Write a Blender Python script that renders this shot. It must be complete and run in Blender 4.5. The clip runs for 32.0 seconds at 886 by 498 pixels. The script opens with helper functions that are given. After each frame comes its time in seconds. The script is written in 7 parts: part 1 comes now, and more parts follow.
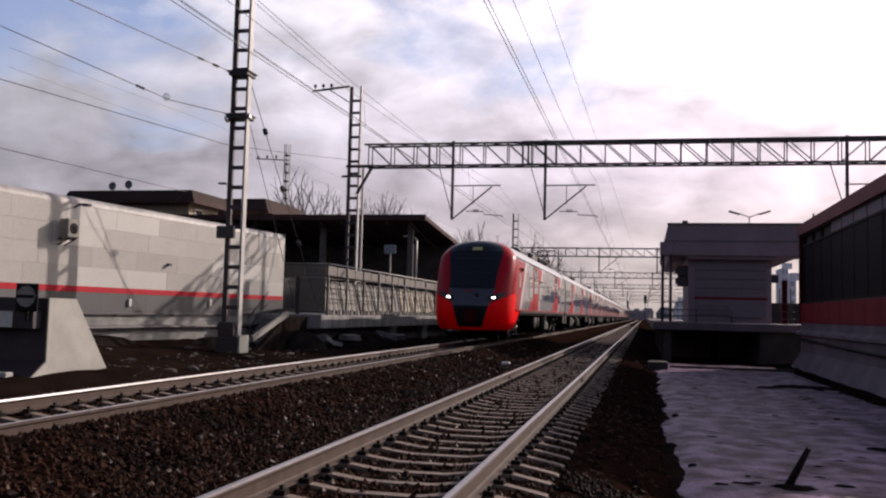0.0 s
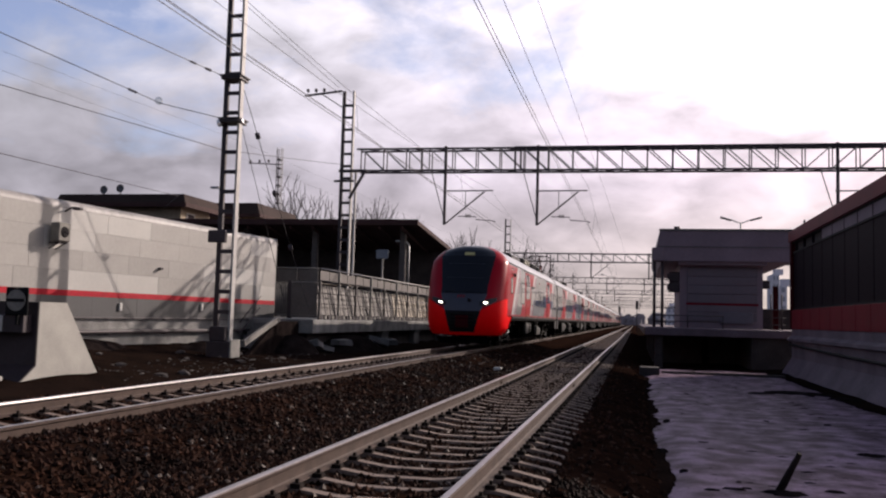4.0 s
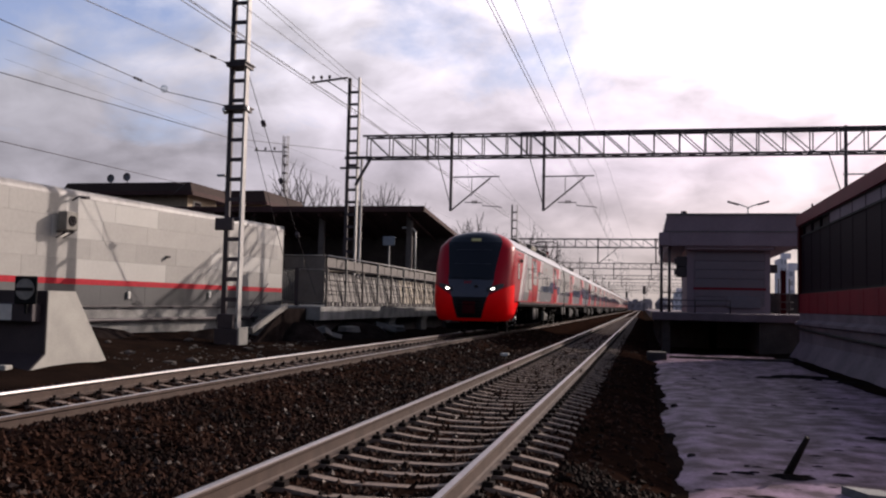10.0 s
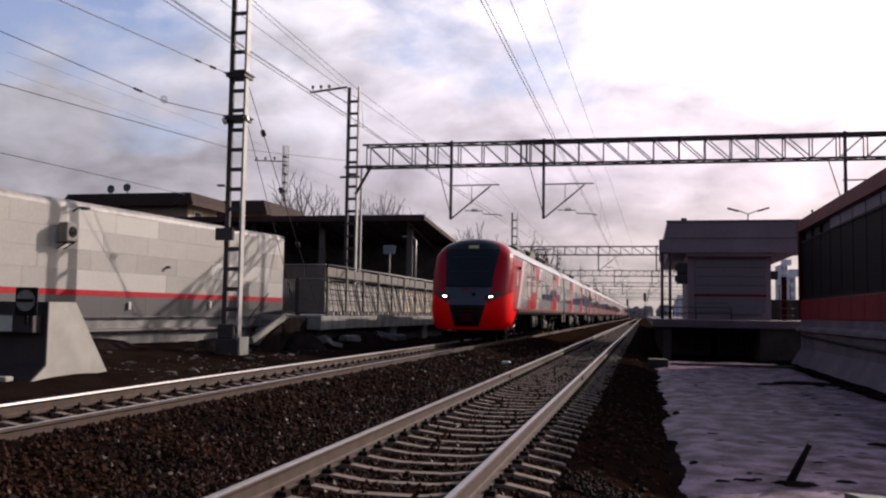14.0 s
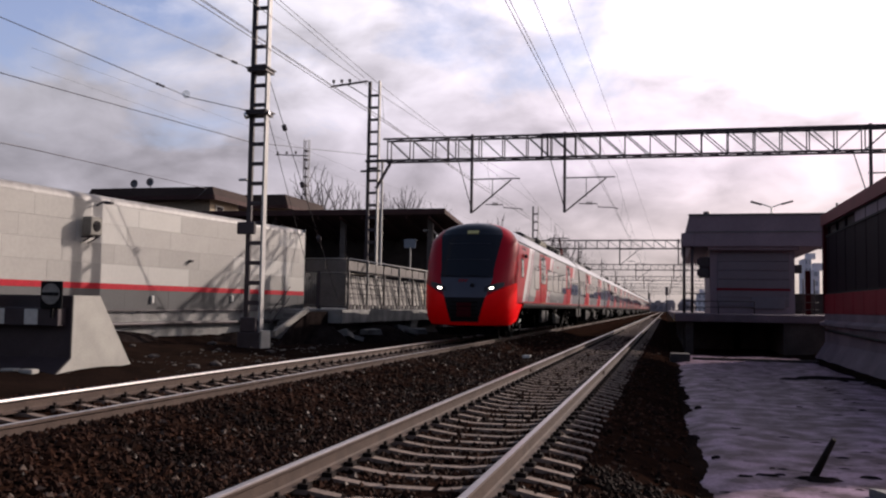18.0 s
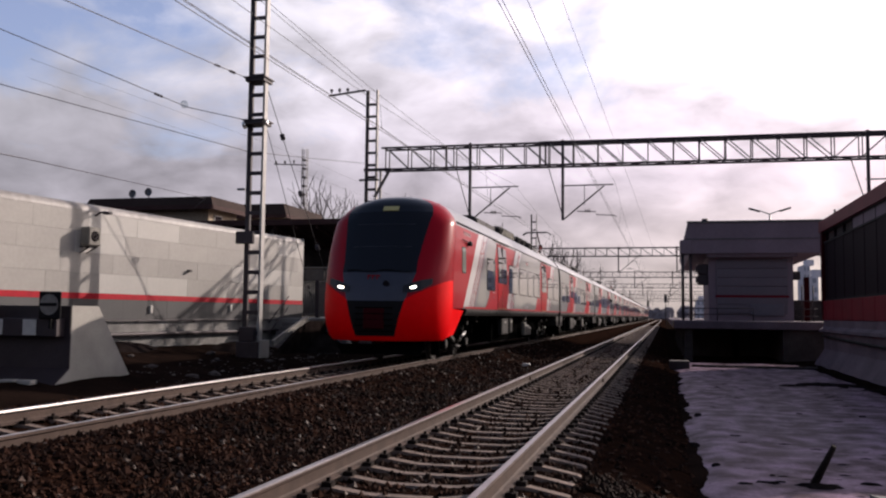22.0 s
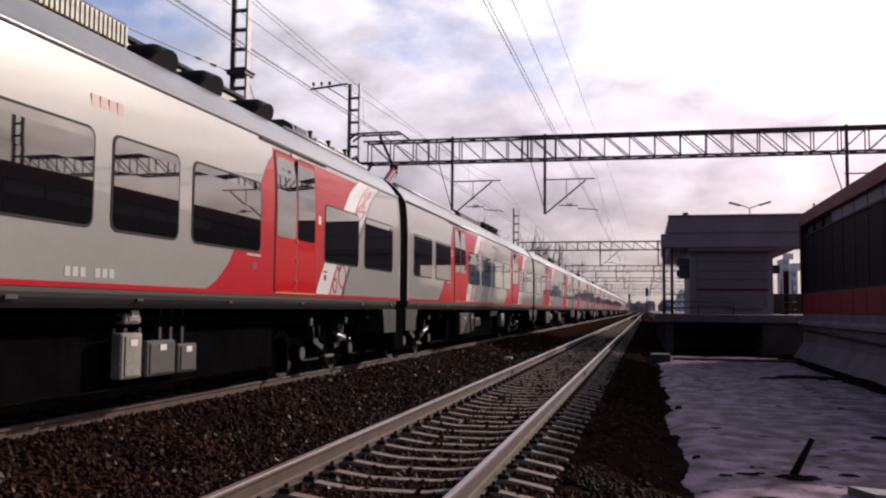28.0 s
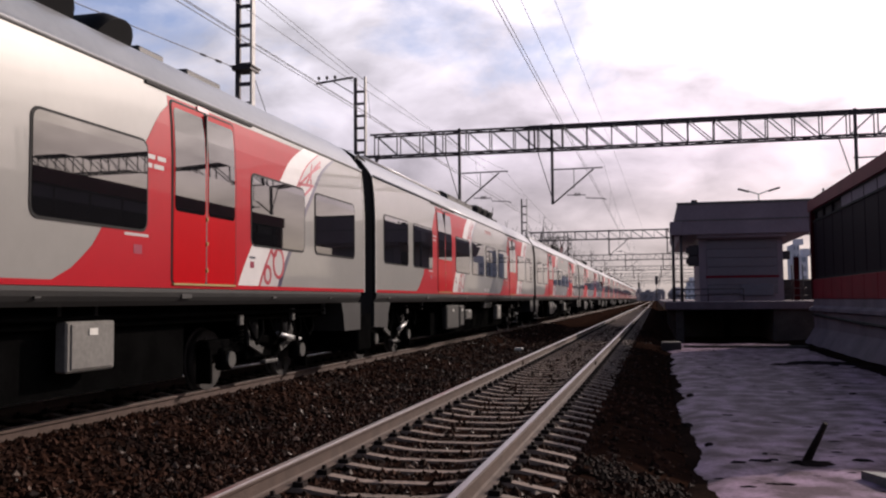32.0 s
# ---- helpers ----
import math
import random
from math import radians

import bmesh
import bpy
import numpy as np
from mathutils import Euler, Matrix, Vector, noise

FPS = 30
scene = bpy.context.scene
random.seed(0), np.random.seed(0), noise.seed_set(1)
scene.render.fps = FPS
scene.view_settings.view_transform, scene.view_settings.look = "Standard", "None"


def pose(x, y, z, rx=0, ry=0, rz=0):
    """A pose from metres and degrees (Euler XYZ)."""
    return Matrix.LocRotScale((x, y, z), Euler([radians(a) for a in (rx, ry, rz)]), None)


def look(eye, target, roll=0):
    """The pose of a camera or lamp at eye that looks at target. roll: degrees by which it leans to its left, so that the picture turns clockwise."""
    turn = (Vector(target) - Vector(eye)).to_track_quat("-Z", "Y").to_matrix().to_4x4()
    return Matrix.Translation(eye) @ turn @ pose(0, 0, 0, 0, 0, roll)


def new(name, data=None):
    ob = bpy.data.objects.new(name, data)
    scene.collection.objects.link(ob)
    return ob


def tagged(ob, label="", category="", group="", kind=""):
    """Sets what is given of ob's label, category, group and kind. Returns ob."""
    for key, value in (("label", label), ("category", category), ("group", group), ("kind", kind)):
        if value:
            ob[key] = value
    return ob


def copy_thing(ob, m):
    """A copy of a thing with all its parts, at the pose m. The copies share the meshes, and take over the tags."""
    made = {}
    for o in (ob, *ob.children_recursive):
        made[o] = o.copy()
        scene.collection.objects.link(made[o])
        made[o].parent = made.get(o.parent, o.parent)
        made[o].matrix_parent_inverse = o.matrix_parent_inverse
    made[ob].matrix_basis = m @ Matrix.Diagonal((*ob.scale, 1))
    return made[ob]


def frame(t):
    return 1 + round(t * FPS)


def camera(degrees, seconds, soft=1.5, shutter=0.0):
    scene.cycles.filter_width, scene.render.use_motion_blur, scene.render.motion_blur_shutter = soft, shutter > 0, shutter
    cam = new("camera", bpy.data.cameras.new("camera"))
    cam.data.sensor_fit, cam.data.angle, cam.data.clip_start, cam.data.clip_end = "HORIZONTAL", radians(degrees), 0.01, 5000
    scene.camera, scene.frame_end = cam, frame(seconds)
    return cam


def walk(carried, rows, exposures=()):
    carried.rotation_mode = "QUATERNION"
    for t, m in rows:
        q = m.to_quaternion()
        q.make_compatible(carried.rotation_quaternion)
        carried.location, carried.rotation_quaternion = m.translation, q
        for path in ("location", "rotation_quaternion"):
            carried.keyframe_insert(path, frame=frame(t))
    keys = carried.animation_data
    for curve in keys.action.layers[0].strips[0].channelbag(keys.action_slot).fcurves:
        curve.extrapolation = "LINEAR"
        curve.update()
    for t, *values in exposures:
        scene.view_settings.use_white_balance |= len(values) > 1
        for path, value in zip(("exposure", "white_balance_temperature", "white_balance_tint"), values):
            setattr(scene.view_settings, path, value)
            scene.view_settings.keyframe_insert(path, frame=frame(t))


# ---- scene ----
# ---- camera ----
EYE_Z = 1.297
cam = camera(53.36, 32.0, soft=2.2)
ROWS = [
    (0, 94.13, -1.44, 12.82), (0.5, 94.15, -1.31, 12.97), (1, 94.20, -1.26, 12.67), (1.5, 94.18, -1.20, 12.74), (2, 94.06, -1.05, 12.56),
    (2.5, 94.32, -0.94, 12.76), (3, 94.43, -1.18, 12.71), (3.5, 94.40, -1.55, 12.45), (5.5, 94.80, -1.43, 11.95), (6, 94.58, -1.61, 11.97),
    (6.5, 94.51, -1.67, 11.82), (7, 94.49, -1.54, 11.75), (7.5, 94.61, -1.36, 11.73), (8, 94.35, -1.14, 12.09), (8.5, 94.19, -1.19, 12.50),
    (9, 93.58, -0.98, 12.81), (9.5, 93.48, -1.20, 12.85), (10, 93.57, -1.24, 12.76), (10.5, 93.70, -1.35, 12.89), (11, 93.70, -1.36, 12.79),
    (11.5, 93.98, -1.18, 12.69), (12, 94.19, -1.02, 12.61), (12.5, 94.18, -0.90, 12.64), (13, 94.16, -1.00, 12.70), (13.5, 94.16, -0.91, 12.75),
    (15.5, 93.79, -1.07, 13.44), (16, 93.68, -1.09, 13.94), (16.5, 93.64, -1.05, 13.98), (17, 93.82, -0.95, 13.96), (17.5, 93.76, -0.96, 14.02),
    (18, 93.70, -0.93, 14.15), (18.5, 93.89, -0.81, 13.96), (19, 94.21, -0.74, 13.96), (19.5, 94.56, -0.79, 13.73), (20, 94.39, -0.73, 13.86),
    (20.5, 93.98, -0.73, 13.91), (21, 94.06, -0.71, 14.10), (21.5, 94.21, -0.76, 14.13), (22, 94.25, -0.63, 14.08), (22.5, 94.44, -0.86, 14.20),
    (23, 94.31, -0.86, 13.88), (23.5, 94.29, -1.11, 13.97), (24, 94.09, -1.04, 13.93), (24.5, 94.00, -1.08, 14.22), (25, 93.97, -0.91, 14.00),
    (25.5, 93.79, -0.97, 13.85), (27.5, 94.01, -0.78, 13.12), (28, 93.87, -0.51, 12.94), (28.5, 93.57, -0.30, 12.96), (29, 93.38, -0.01, 13.15),
    (29.5, 93.48, 0.15, 13.08), (30, 93.47, 0.50, 13.41), (30.5, 93.38, 0.50, 13.88), (31, 93.26, 0.42, 13.72), (31.5, 93.28, 0.34, 13.40),
    (32, 93.35, 0.51, 13.56),
]
walk(cam, [(t, pose(0, 0, EYE_Z, rx, ry, rz)) for t, rx, ry, rz in ROWS], [(0, -0.17, 6500, 19), (32, -0.17, 6500, 19)])

# ---- sky, sun ----
SUN = Vector((1.0, 1.27, 0.74)).normalized()
BRIGHT = Vector((1.0, 0.94, 0.54)).normalized()  # centre of the cloud glow, set apart from SUN
CLOUD_SHIFT = (0.4, 1.7, 0.2)
world = bpy.data.worlds.new("sky")
scene.world = world
world.use_nodes = True


def build_sky():
    nt = world.node_tree
    nt.nodes.clear()

    def node(kind, **kw):
        n = nt.nodes.new(kind)
        for k, v in kw.items():
            if k.startswith("in_"):
                n.inputs[k[3:].replace("_", " ")].default_value = v
        return n
    link = nt.links.new
    out, bg = node("ShaderNodeOutputWorld"), node("ShaderNodeBackground")
    bg.inputs["Strength"].default_value = 0.11
    sky = nt.nodes.new("ShaderNodeTexSky")
    sky.sky_type, sky.sun_disc = "NISHITA", False
    sky.sun_elevation = math.asin(SUN.z)
    sky.sun_rotation = math.atan2(SUN.x, SUN.y)
    tc = node("ShaderNodeTexCoord")
    sep = node("ShaderNodeSeparateXYZ")
    link(tc.outputs["Generated"], sep.inputs[0])

    def maths(op, a, b=None, clamp=False):
        n = nt.nodes.new("ShaderNodeMath")
        n.operation, n.use_clamp = op, clamp
        for i, v in enumerate((a, b)):
            if v is None:
                continue
            if isinstance(v, (int, float)):
                n.inputs[i].default_value = v
            else:
                link(v, n.inputs[i])
        return n.outputs[0]
    # cloud fields: soft lumps, a little wider than high
    com = node("ShaderNodeCombineXYZ")
    link(sep.outputs[0], com.inputs[0])
    link(sep.outputs[1], com.inputs[1])
    link(maths("MULTIPLY", sep.outputs[2], 2.1), com.inputs[2])
    shift = nt.nodes.new("ShaderNodeMapping")
    shift.inputs["Location"].default_value = CLOUD_SHIFT
    link(com.outputs[0], shift.inputs[0])
    no = node("ShaderNodeTexNoise", in_Scale=3.4, in_Detail=9.0, in_Roughness=0.58, in_Distortion=0.35)
    link(shift.outputs[0], no.inputs["Vector"])
    no2 = node("ShaderNodeTexNoise", in_Scale=10.0, in_Detail=8.0, in_Roughness=0.52, in_Distortion=0.3)
    link(shift.outputs[0], no2.inputs["Vector"])
    up = maths("MAXIMUM", sep.outputs[2], 0.0)
    low = maths("SUBTRACT", 1.0, maths("DIVIDE", up, 0.3), True)
    # brighter around BRIGHT, which lies off the sun
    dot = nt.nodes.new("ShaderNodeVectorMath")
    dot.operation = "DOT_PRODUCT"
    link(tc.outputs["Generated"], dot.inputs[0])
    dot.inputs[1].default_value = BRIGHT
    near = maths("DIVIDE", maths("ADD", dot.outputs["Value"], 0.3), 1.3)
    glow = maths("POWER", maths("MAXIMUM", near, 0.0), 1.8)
    # closed towards the horizon and BRIGHT, open in between
    dense = maths("ADD", no.outputs[0], maths("MULTIPLY", low, 0.22))
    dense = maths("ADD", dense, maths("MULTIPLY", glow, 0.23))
    mr = node("ShaderNodeMapRange")
    mr.inputs[1].default_value, mr.inputs[2].default_value = 0.44, 0.63
    link(dense, mr.inputs[0])
    # the clouds thin out overhead
    thin = maths("MULTIPLY", maths("DIVIDE", maths("SUBTRACT", up, 0.4), 0.25, True), 0.95)
    cover = maths("MULTIPLY", mr.outputs[0], maths("SUBTRACT", 1.0, thin))
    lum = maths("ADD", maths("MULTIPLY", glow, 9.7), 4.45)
    # added glow, mostly out of view, to brighten the train's reflections
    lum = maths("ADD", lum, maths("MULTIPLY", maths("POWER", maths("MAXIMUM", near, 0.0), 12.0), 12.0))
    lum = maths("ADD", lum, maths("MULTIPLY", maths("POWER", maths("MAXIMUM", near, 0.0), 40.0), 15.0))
    lum = maths("MULTIPLY", lum, maths("ADD", maths("MULTIPLY", no2.outputs[0], 1.7), 0.2))
    lum = maths("MULTIPLY", lum, maths("SUBTRACT", 1.0, maths("MULTIPLY", low, 0.4)))
    lum = maths("MULTIPLY", lum, maths("ADD", maths("MINIMUM", up, 0.4), 0.78))
    # dimmed behind the camera, away from BRIGHT, to weaken the fill light
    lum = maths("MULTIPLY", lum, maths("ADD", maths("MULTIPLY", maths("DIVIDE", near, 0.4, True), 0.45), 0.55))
    brim = maths("SUBTRACT", 1.0, maths("DIVIDE", up, 0.15), True)
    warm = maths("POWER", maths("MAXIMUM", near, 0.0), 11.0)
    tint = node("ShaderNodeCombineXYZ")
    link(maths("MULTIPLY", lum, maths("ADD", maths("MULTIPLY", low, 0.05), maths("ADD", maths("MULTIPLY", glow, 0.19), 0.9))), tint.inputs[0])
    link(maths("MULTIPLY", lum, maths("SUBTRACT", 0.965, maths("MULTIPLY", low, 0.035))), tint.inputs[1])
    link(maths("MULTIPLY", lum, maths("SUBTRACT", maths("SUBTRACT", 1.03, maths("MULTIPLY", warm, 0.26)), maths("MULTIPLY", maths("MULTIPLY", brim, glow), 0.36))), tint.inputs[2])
    # thin high haze over the clear parts
    clear = nt.nodes.new("ShaderNodeMixRGB")
    clear.blend_type = "ADD"
    link(maths("SUBTRACT", 1.0, maths("DIVIDE", maths("SUBTRACT", up, 0.3), 0.3, True)), clear.inputs[0])
    link(sky.outputs[0], clear.inputs[1])
    clear.inputs[2].default_value = (1.35, 1.45, 2.4, 1)
    mix = nt.nodes.new("ShaderNodeMixRGB")
    link(cover, mix.inputs[0])
    link(clear.outputs[0], mix.inputs[1])
    link(tint.outputs[0], mix.inputs[2])
    link(mix.outputs[0], bg.inputs[0])
    link(bg.outputs[0], out.inputs[0])


build_sky()
sun_data = bpy.data.lights.new("sun", "SUN")
sun_data.energy, sun_data.angle, sun_data.color = 5.0, radians(0.6), (1.0, 0.9, 0.78)
sun = new("sun", sun_data)
sun.matrix_world = look(SUN * 100, (0, 0, 0))
scene.view_settings.exposure = 0.0

# ---- materials ----
def mat(name, color, rough=0.7, metal=0.0, var=0.25, scale=6.0, fine=60.0, bump=0.0, bump_scale=None, tint=None,
        island=False, obj=False, coat=0.0, coat_rough=0.04, spec=0.5, stretch=None, lo=0.35, hi=0.65):
    """Two scales of noise on a base colour; tint is the second colour of the coarse noise."""
    m = bpy.data.materials.new(name)
    m.use_nodes = True
    nt = m.node_tree
    b = nt.nodes["Principled BSDF"]
    b.inputs["Roughness"].default_value, b.inputs["Metallic"].default_value = rough, metal
    b.inputs["Specular IOR Level"].default_value = spec
    if coat:
        b.inputs["Coat Weight"].default_value, b.inputs["Coat Roughness"].default_value = coat, coat_rough
    link = nt.links.new
    tc = nt.nodes.new("ShaderNodeTexCoord")
    mp = nt.nodes.new("ShaderNodeMapping")
    link(tc.outputs["Object"], mp.inputs[0])
    if stretch:
        mp.inputs["Scale"].default_value = stretch
    a = nt.nodes.new("ShaderNodeTexNoise")
    a.inputs["Scale"].default_value, a.inputs["Detail"].default_value = scale, 5.0
    c = nt.nodes.new("ShaderNodeTexNoise")
    c.inputs["Scale"].default_value, c.inputs["Detail"].default_value = fine, 3.0
    link(mp.outputs[0], a.inputs["Vector"])
    link(mp.outputs[0], c.inputs["Vector"])
    mr = nt.nodes.new("ShaderNodeMapRange")
    mr.inputs[1].default_value, mr.inputs[2].default_value = lo, hi
    link(a.outputs[0], mr.inputs[0])
    mix = nt.nodes.new("ShaderNodeMixRGB")
    second = tint if tint else tuple(v * (1 - var) for v in color)
    mix.inputs[1].default_value, mix.inputs[2].default_value = (*color, 1), (*second, 1)
    link(mr.outputs[0], mix.inputs[0])
    m2 = nt.nodes.new("ShaderNodeMixRGB")
    m2.blend_type = "MULTIPLY"
    m2.inputs[0].default_value = 1.0
    link(mix.outputs[0], m2.inputs[1])
    r2 = nt.nodes.new("ShaderNodeMapRange")
    r2.inputs[1].default_value, r2.inputs[2].default_value = 0.3, 0.7
    r2.inputs[3].default_value, r2.inputs[4].default_value = 1 - var * 0.7, 1 + var * 0.4
    link(c.outputs[0], r2.inputs[0])
    link(r2.outputs[0], m2.inputs[2])
    last = m2.outputs[0]
    if island or obj:
        g = nt.nodes.new("ShaderNodeNewGeometry" if island else "ShaderNodeObjectInfo")
        r3 = nt.nodes.new("ShaderNodeMapRange")
        amount = 0.75 if island else 0.09
        r3.inputs[3].default_value, r3.inputs[4].default_value = 1 - amount, 1 + amount
        link(g.outputs["Random Per Island" if island else "Random"], r3.inputs[0])
        m3 = nt.nodes.new("ShaderNodeMixRGB")
        m3.blend_type = "MULTIPLY"
        m3.inputs[0].default_value = 1.0
        link(last, m3.inputs[1])
        link(r3.outputs[0], m3.inputs[2])
        last = m3.outputs[0]
    link(last, b.inputs["Base Color"])
    if bump:
        bp = nt.nodes.new("ShaderNodeBump")
        bp.inputs["Strength"].default_value, bp.inputs["Distance"].default_value = bump, 0.02
        link((a if bump_scale == "coarse" else c).outputs[0], bp.inputs["Height"])
        link(bp.outputs[0], b.inputs["Normal"])
    return m


def glowing(name, color, strength):
    m = bpy.data.materials.new(name)
    m.use_nodes = True
    b = m.node_tree.nodes["Principled BSDF"]
    b.inputs["Base Color"].default_value = (*color, 1)
    b.inputs["Emission Color"].default_value = (*color, 1)
    b.inputs["Emission Strength"].default_value = strength
    return m


M_BALLAST = mat("ballast", (0.0205, 0.0102, 0.0068), 0.95, var=0.5, scale=3, fine=45, bump=0.6, tint=(0.0085, 0.005, 0.0042), spec=0.0)
M_STONE = mat("ballast stone", (0.03, 0.0125, 0.0072), 0.75, var=0.4, scale=0.8, fine=90, island=True, tint=(0.0135, 0.0072, 0.0054), spec=0.03)
M_SOIL = mat("soil", (0.0105, 0.007, 0.0058), 0.95, var=0.5, scale=1.2, fine=25, bump=0.9, tint=(0.0185, 0.0115, 0.009), spec=0.0)
M_SNOW = mat("old snow", (0.29, 0.2, 0.27), 0.6, var=0.35, scale=2.4, fine=22, bump=0.25, tint=(0.09, 0.058, 0.072), spec=0.04, lo=0.36, hi=0.6)
M_RAILSHINE = mat("bright running rail head", (0.85, 0.8, 0.78), 0.3, 1.0, var=0.1, scale=8, fine=60)
M_RAILTOP = mat("polished rail head", (0.42, 0.365, 0.345), 0.28, 1.0, var=0.15, scale=8, fine=60)
M_RAIL = mat("rusty rail web", (0.075, 0.05, 0.04), 0.75, 0.05, var=0.3, scale=5, fine=70, bump=0.2, spec=0.2)
M_SLEEPER = mat("concrete sleeper", (0.235, 0.177, 0.147), 0.9, var=0.35, scale=5, fine=60, bump=0.25, obj=True, spec=0.2)
M_CONC = mat("painted concrete", (0.36, 0.345, 0.31), 0.85, var=0.2, scale=1.6, fine=35, bump=0.15)
M_CONC2 = mat("grey concrete", (0.17, 0.165, 0.16), 0.9, var=0.35, scale=1.2, fine=30, bump=0.25)
M_PANEL = mat("cream metal cladding", (0.325, 0.31, 0.287), 0.42, 0.0, var=0.1, scale=0.7, fine=8, obj=True)
M_STRIPE = mat("red stripe paint", (0.42, 0.012, 0.025), 0.6, var=0.2, spec=0.15)
M_GREYP = mat("grey cladding", (0.072, 0.071, 0.073), 0.45, var=0.15, scale=0.8, fine=12, obj=True)
M_STEEL = mat("galvanised steel", (0.42, 0.42, 0.42), 0.5, 0.6, var=0.25, scale=3, fine=30)
M_GANTRY = mat("dark painted gantry steel", (0.04, 0.028, 0.033), 0.6, 0.1, var=0.3, scale=2, fine=20)
M_LIGHTSTEEL = mat("pale and sunlit steel", (0.42, 0.4, 0.38), 0.55, 0.0, var=0.25, scale=2, fine=18)
M_WIRE = mat("wire", (0.05, 0.045, 0.05), 0.5, 0.5, var=0.2)
M_BLACK = mat("black rubber", (0.007, 0.007, 0.008), 0.7, var=0.2, spec=0.15)
M_UNDER = mat("dark underframe", (0.004, 0.004, 0.004), 0.9, 0.0, var=0.4, scale=3, fine=20, spec=0.0)
M_RED = mat("red car paint", (0.33, 0.0012, 0.009), 0.4, var=0.06, scale=0.6, fine=6, coat=0.14, spec=0.1, coat_rough=0.03)
M_GREY = mat("light grey car paint", (0.205, 0.2, 0.188), 0.4, var=0.05, scale=0.6, fine=6, coat=0.65, spec=0.2, coat_rough=0.03)
M_ROOF = mat("grey roof paint", (0.27, 0.275, 0.28), 0.28, 0.1, var=0.15, scale=1.0, fine=8)
M_WHITE = mat("white vinyl", (0.58, 0.56, 0.55), 0.3, var=0.06, coat=0.5)
M_NAVY = mat("dark mask paint", (0.008, 0.009, 0.014), 0.3, var=0.1, spec=0.4)
M_SILVER = mat("slate grey band", (0.045, 0.048, 0.068), 0.35, 0.1, var=0.1, spec=0.4)
M_GLASS = mat("dark tinted glass", (0.006, 0.006, 0.007), 0.02, var=0.05, spec=0.8, coat=0.5, coat_rough=0.01)
M_SCREEN = mat("black windscreen glass", (0.011, 0.012, 0.017), 0.15, var=0.05, spec=0.25)
M_CREAMPLATE = mat("pale plate", (0.55, 0.54, 0.5), 0.5, var=0.15)
M_FENCE = mat("pale grey fence sheet", (0.2, 0.178, 0.158), 0.6, var=0.35, scale=1.5, fine=12)
M_SIGN = mat("blue grey sign plate", (0.16, 0.19, 0.23), 0.5, var=0.1)
# haze is put into this pale facade colour
M_HAZE = mat("facade paled for haze", (0.8, 0.76, 0.8), 0.9, var=0.15, scale=0.1, fine=0.6)
M_REDROOF = mat("red roof sheet", (0.17, 0.02, 0.03), 0.6, spec=0.15, var=0.2, scale=0.8, fine=10)
M_COPPER = mat("red-brown painted arm", (0.26, 0.03, 0.02), 0.4, 0.1, var=0.2)
M_LAMP = glowing("lit headlight", (1.0, 0.97, 0.9), 3.5)
M_DEST = glowing("lit destination display", (0.3, 0.285, 0.13), 0.11)
M_BUILD = mat("grey render", (0.185, 0.14, 0.17), 0.75, var=0.15, scale=0.8, fine=14)
M_REDPANEL = mat("dull red facade panel", (0.2, 0.006, 0.016), 0.6, spec=0.1, var=0.2, scale=0.8, fine=12)
M_DARKGLASS = mat("dark glazing", (0.015, 0.009, 0.0135), 0.6, var=0.15, spec=0.03)
M_BROWN = mat("dark brown roof", (0.065, 0.032, 0.03), 0.8, var=0.3, scale=1.0, fine=10, spec=0.2)
M_BARK = mat("bark", (0.085, 0.068, 0.068), 0.9, var=0.3)
# colour paled and cooled to stand for haze
M_FARWOOD = mat("woods paled for haze", (0.3, 0.265, 0.28), 1.0, var=0.3, scale=0.05, fine=0.6)
M_STAKE = mat("dark stake wood", (0.02, 0.014, 0.012), 0.9, var=0.4, scale=6, fine=50, bump=0.3, spec=0.1)
# window colour kept pale to imitate haze
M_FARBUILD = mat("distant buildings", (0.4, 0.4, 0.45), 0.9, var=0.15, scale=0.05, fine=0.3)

M_BUMPER = mat("bright red bumper paint", (0.97, 0.001, 0.002), 0.45, var=0.05, scale=0.8, fine=6, spec=0.08)
M_PILLAR = mat("ruby red paint", (0.33, 0.002, 0.012), 0.35, var=0.06, scale=0.6, fine=6, spec=0.08, coat=0.12, coat_rough=0.08)
M_DOOR = mat("red door paint", (0.37, 0.0006, 0.004), 0.35, var=0.05, scale=0.8, fine=6, coat=0.15, spec=0.05, coat_rough=0.04)
M_DARKRED = mat("dark red paint", (0.045, 0.003, 0.006), 0.6, var=0.2, spec=0.05)
M_LACE = mat("pale ornament vinyl", (0.4, 0.385, 0.38), 0.3, var=0.05, coat=0.5)
M_NAVYBAND = mat("slate blue vinyl", (0.035, 0.03, 0.07), 0.3, var=0.1, coat=0.5)
M_LENS = mat("headlight lens", (0.014, 0.014, 0.017), 0.3, 0.0, var=0.1, spec=0.3)
M_YELLOW = mat("dull yellow", (0.3, 0.2, 0.05), 0.5, var=0.1)
M_WHEEL = mat("worn wheel steel", (0.034, 0.03, 0.028), 0.6, 0.0, spec=0.2, var=0.35, scale=4, fine=30)
M_STEELPART = mat("dusty bright steel", (0.085, 0.08, 0.077), 0.45, 0.3, var=0.35, scale=5, fine=30)
M_SOLEBAR = mat("dark grey solebar", (0.02, 0.0193, 0.0193), 0.5, var=0.25, scale=1.5, fine=20, spec=0.3)
M_BOXGREY = mat("grey equipment box", (0.03, 0.029, 0.028), 0.55, spec=0.2, var=0.2, scale=2, fine=20)
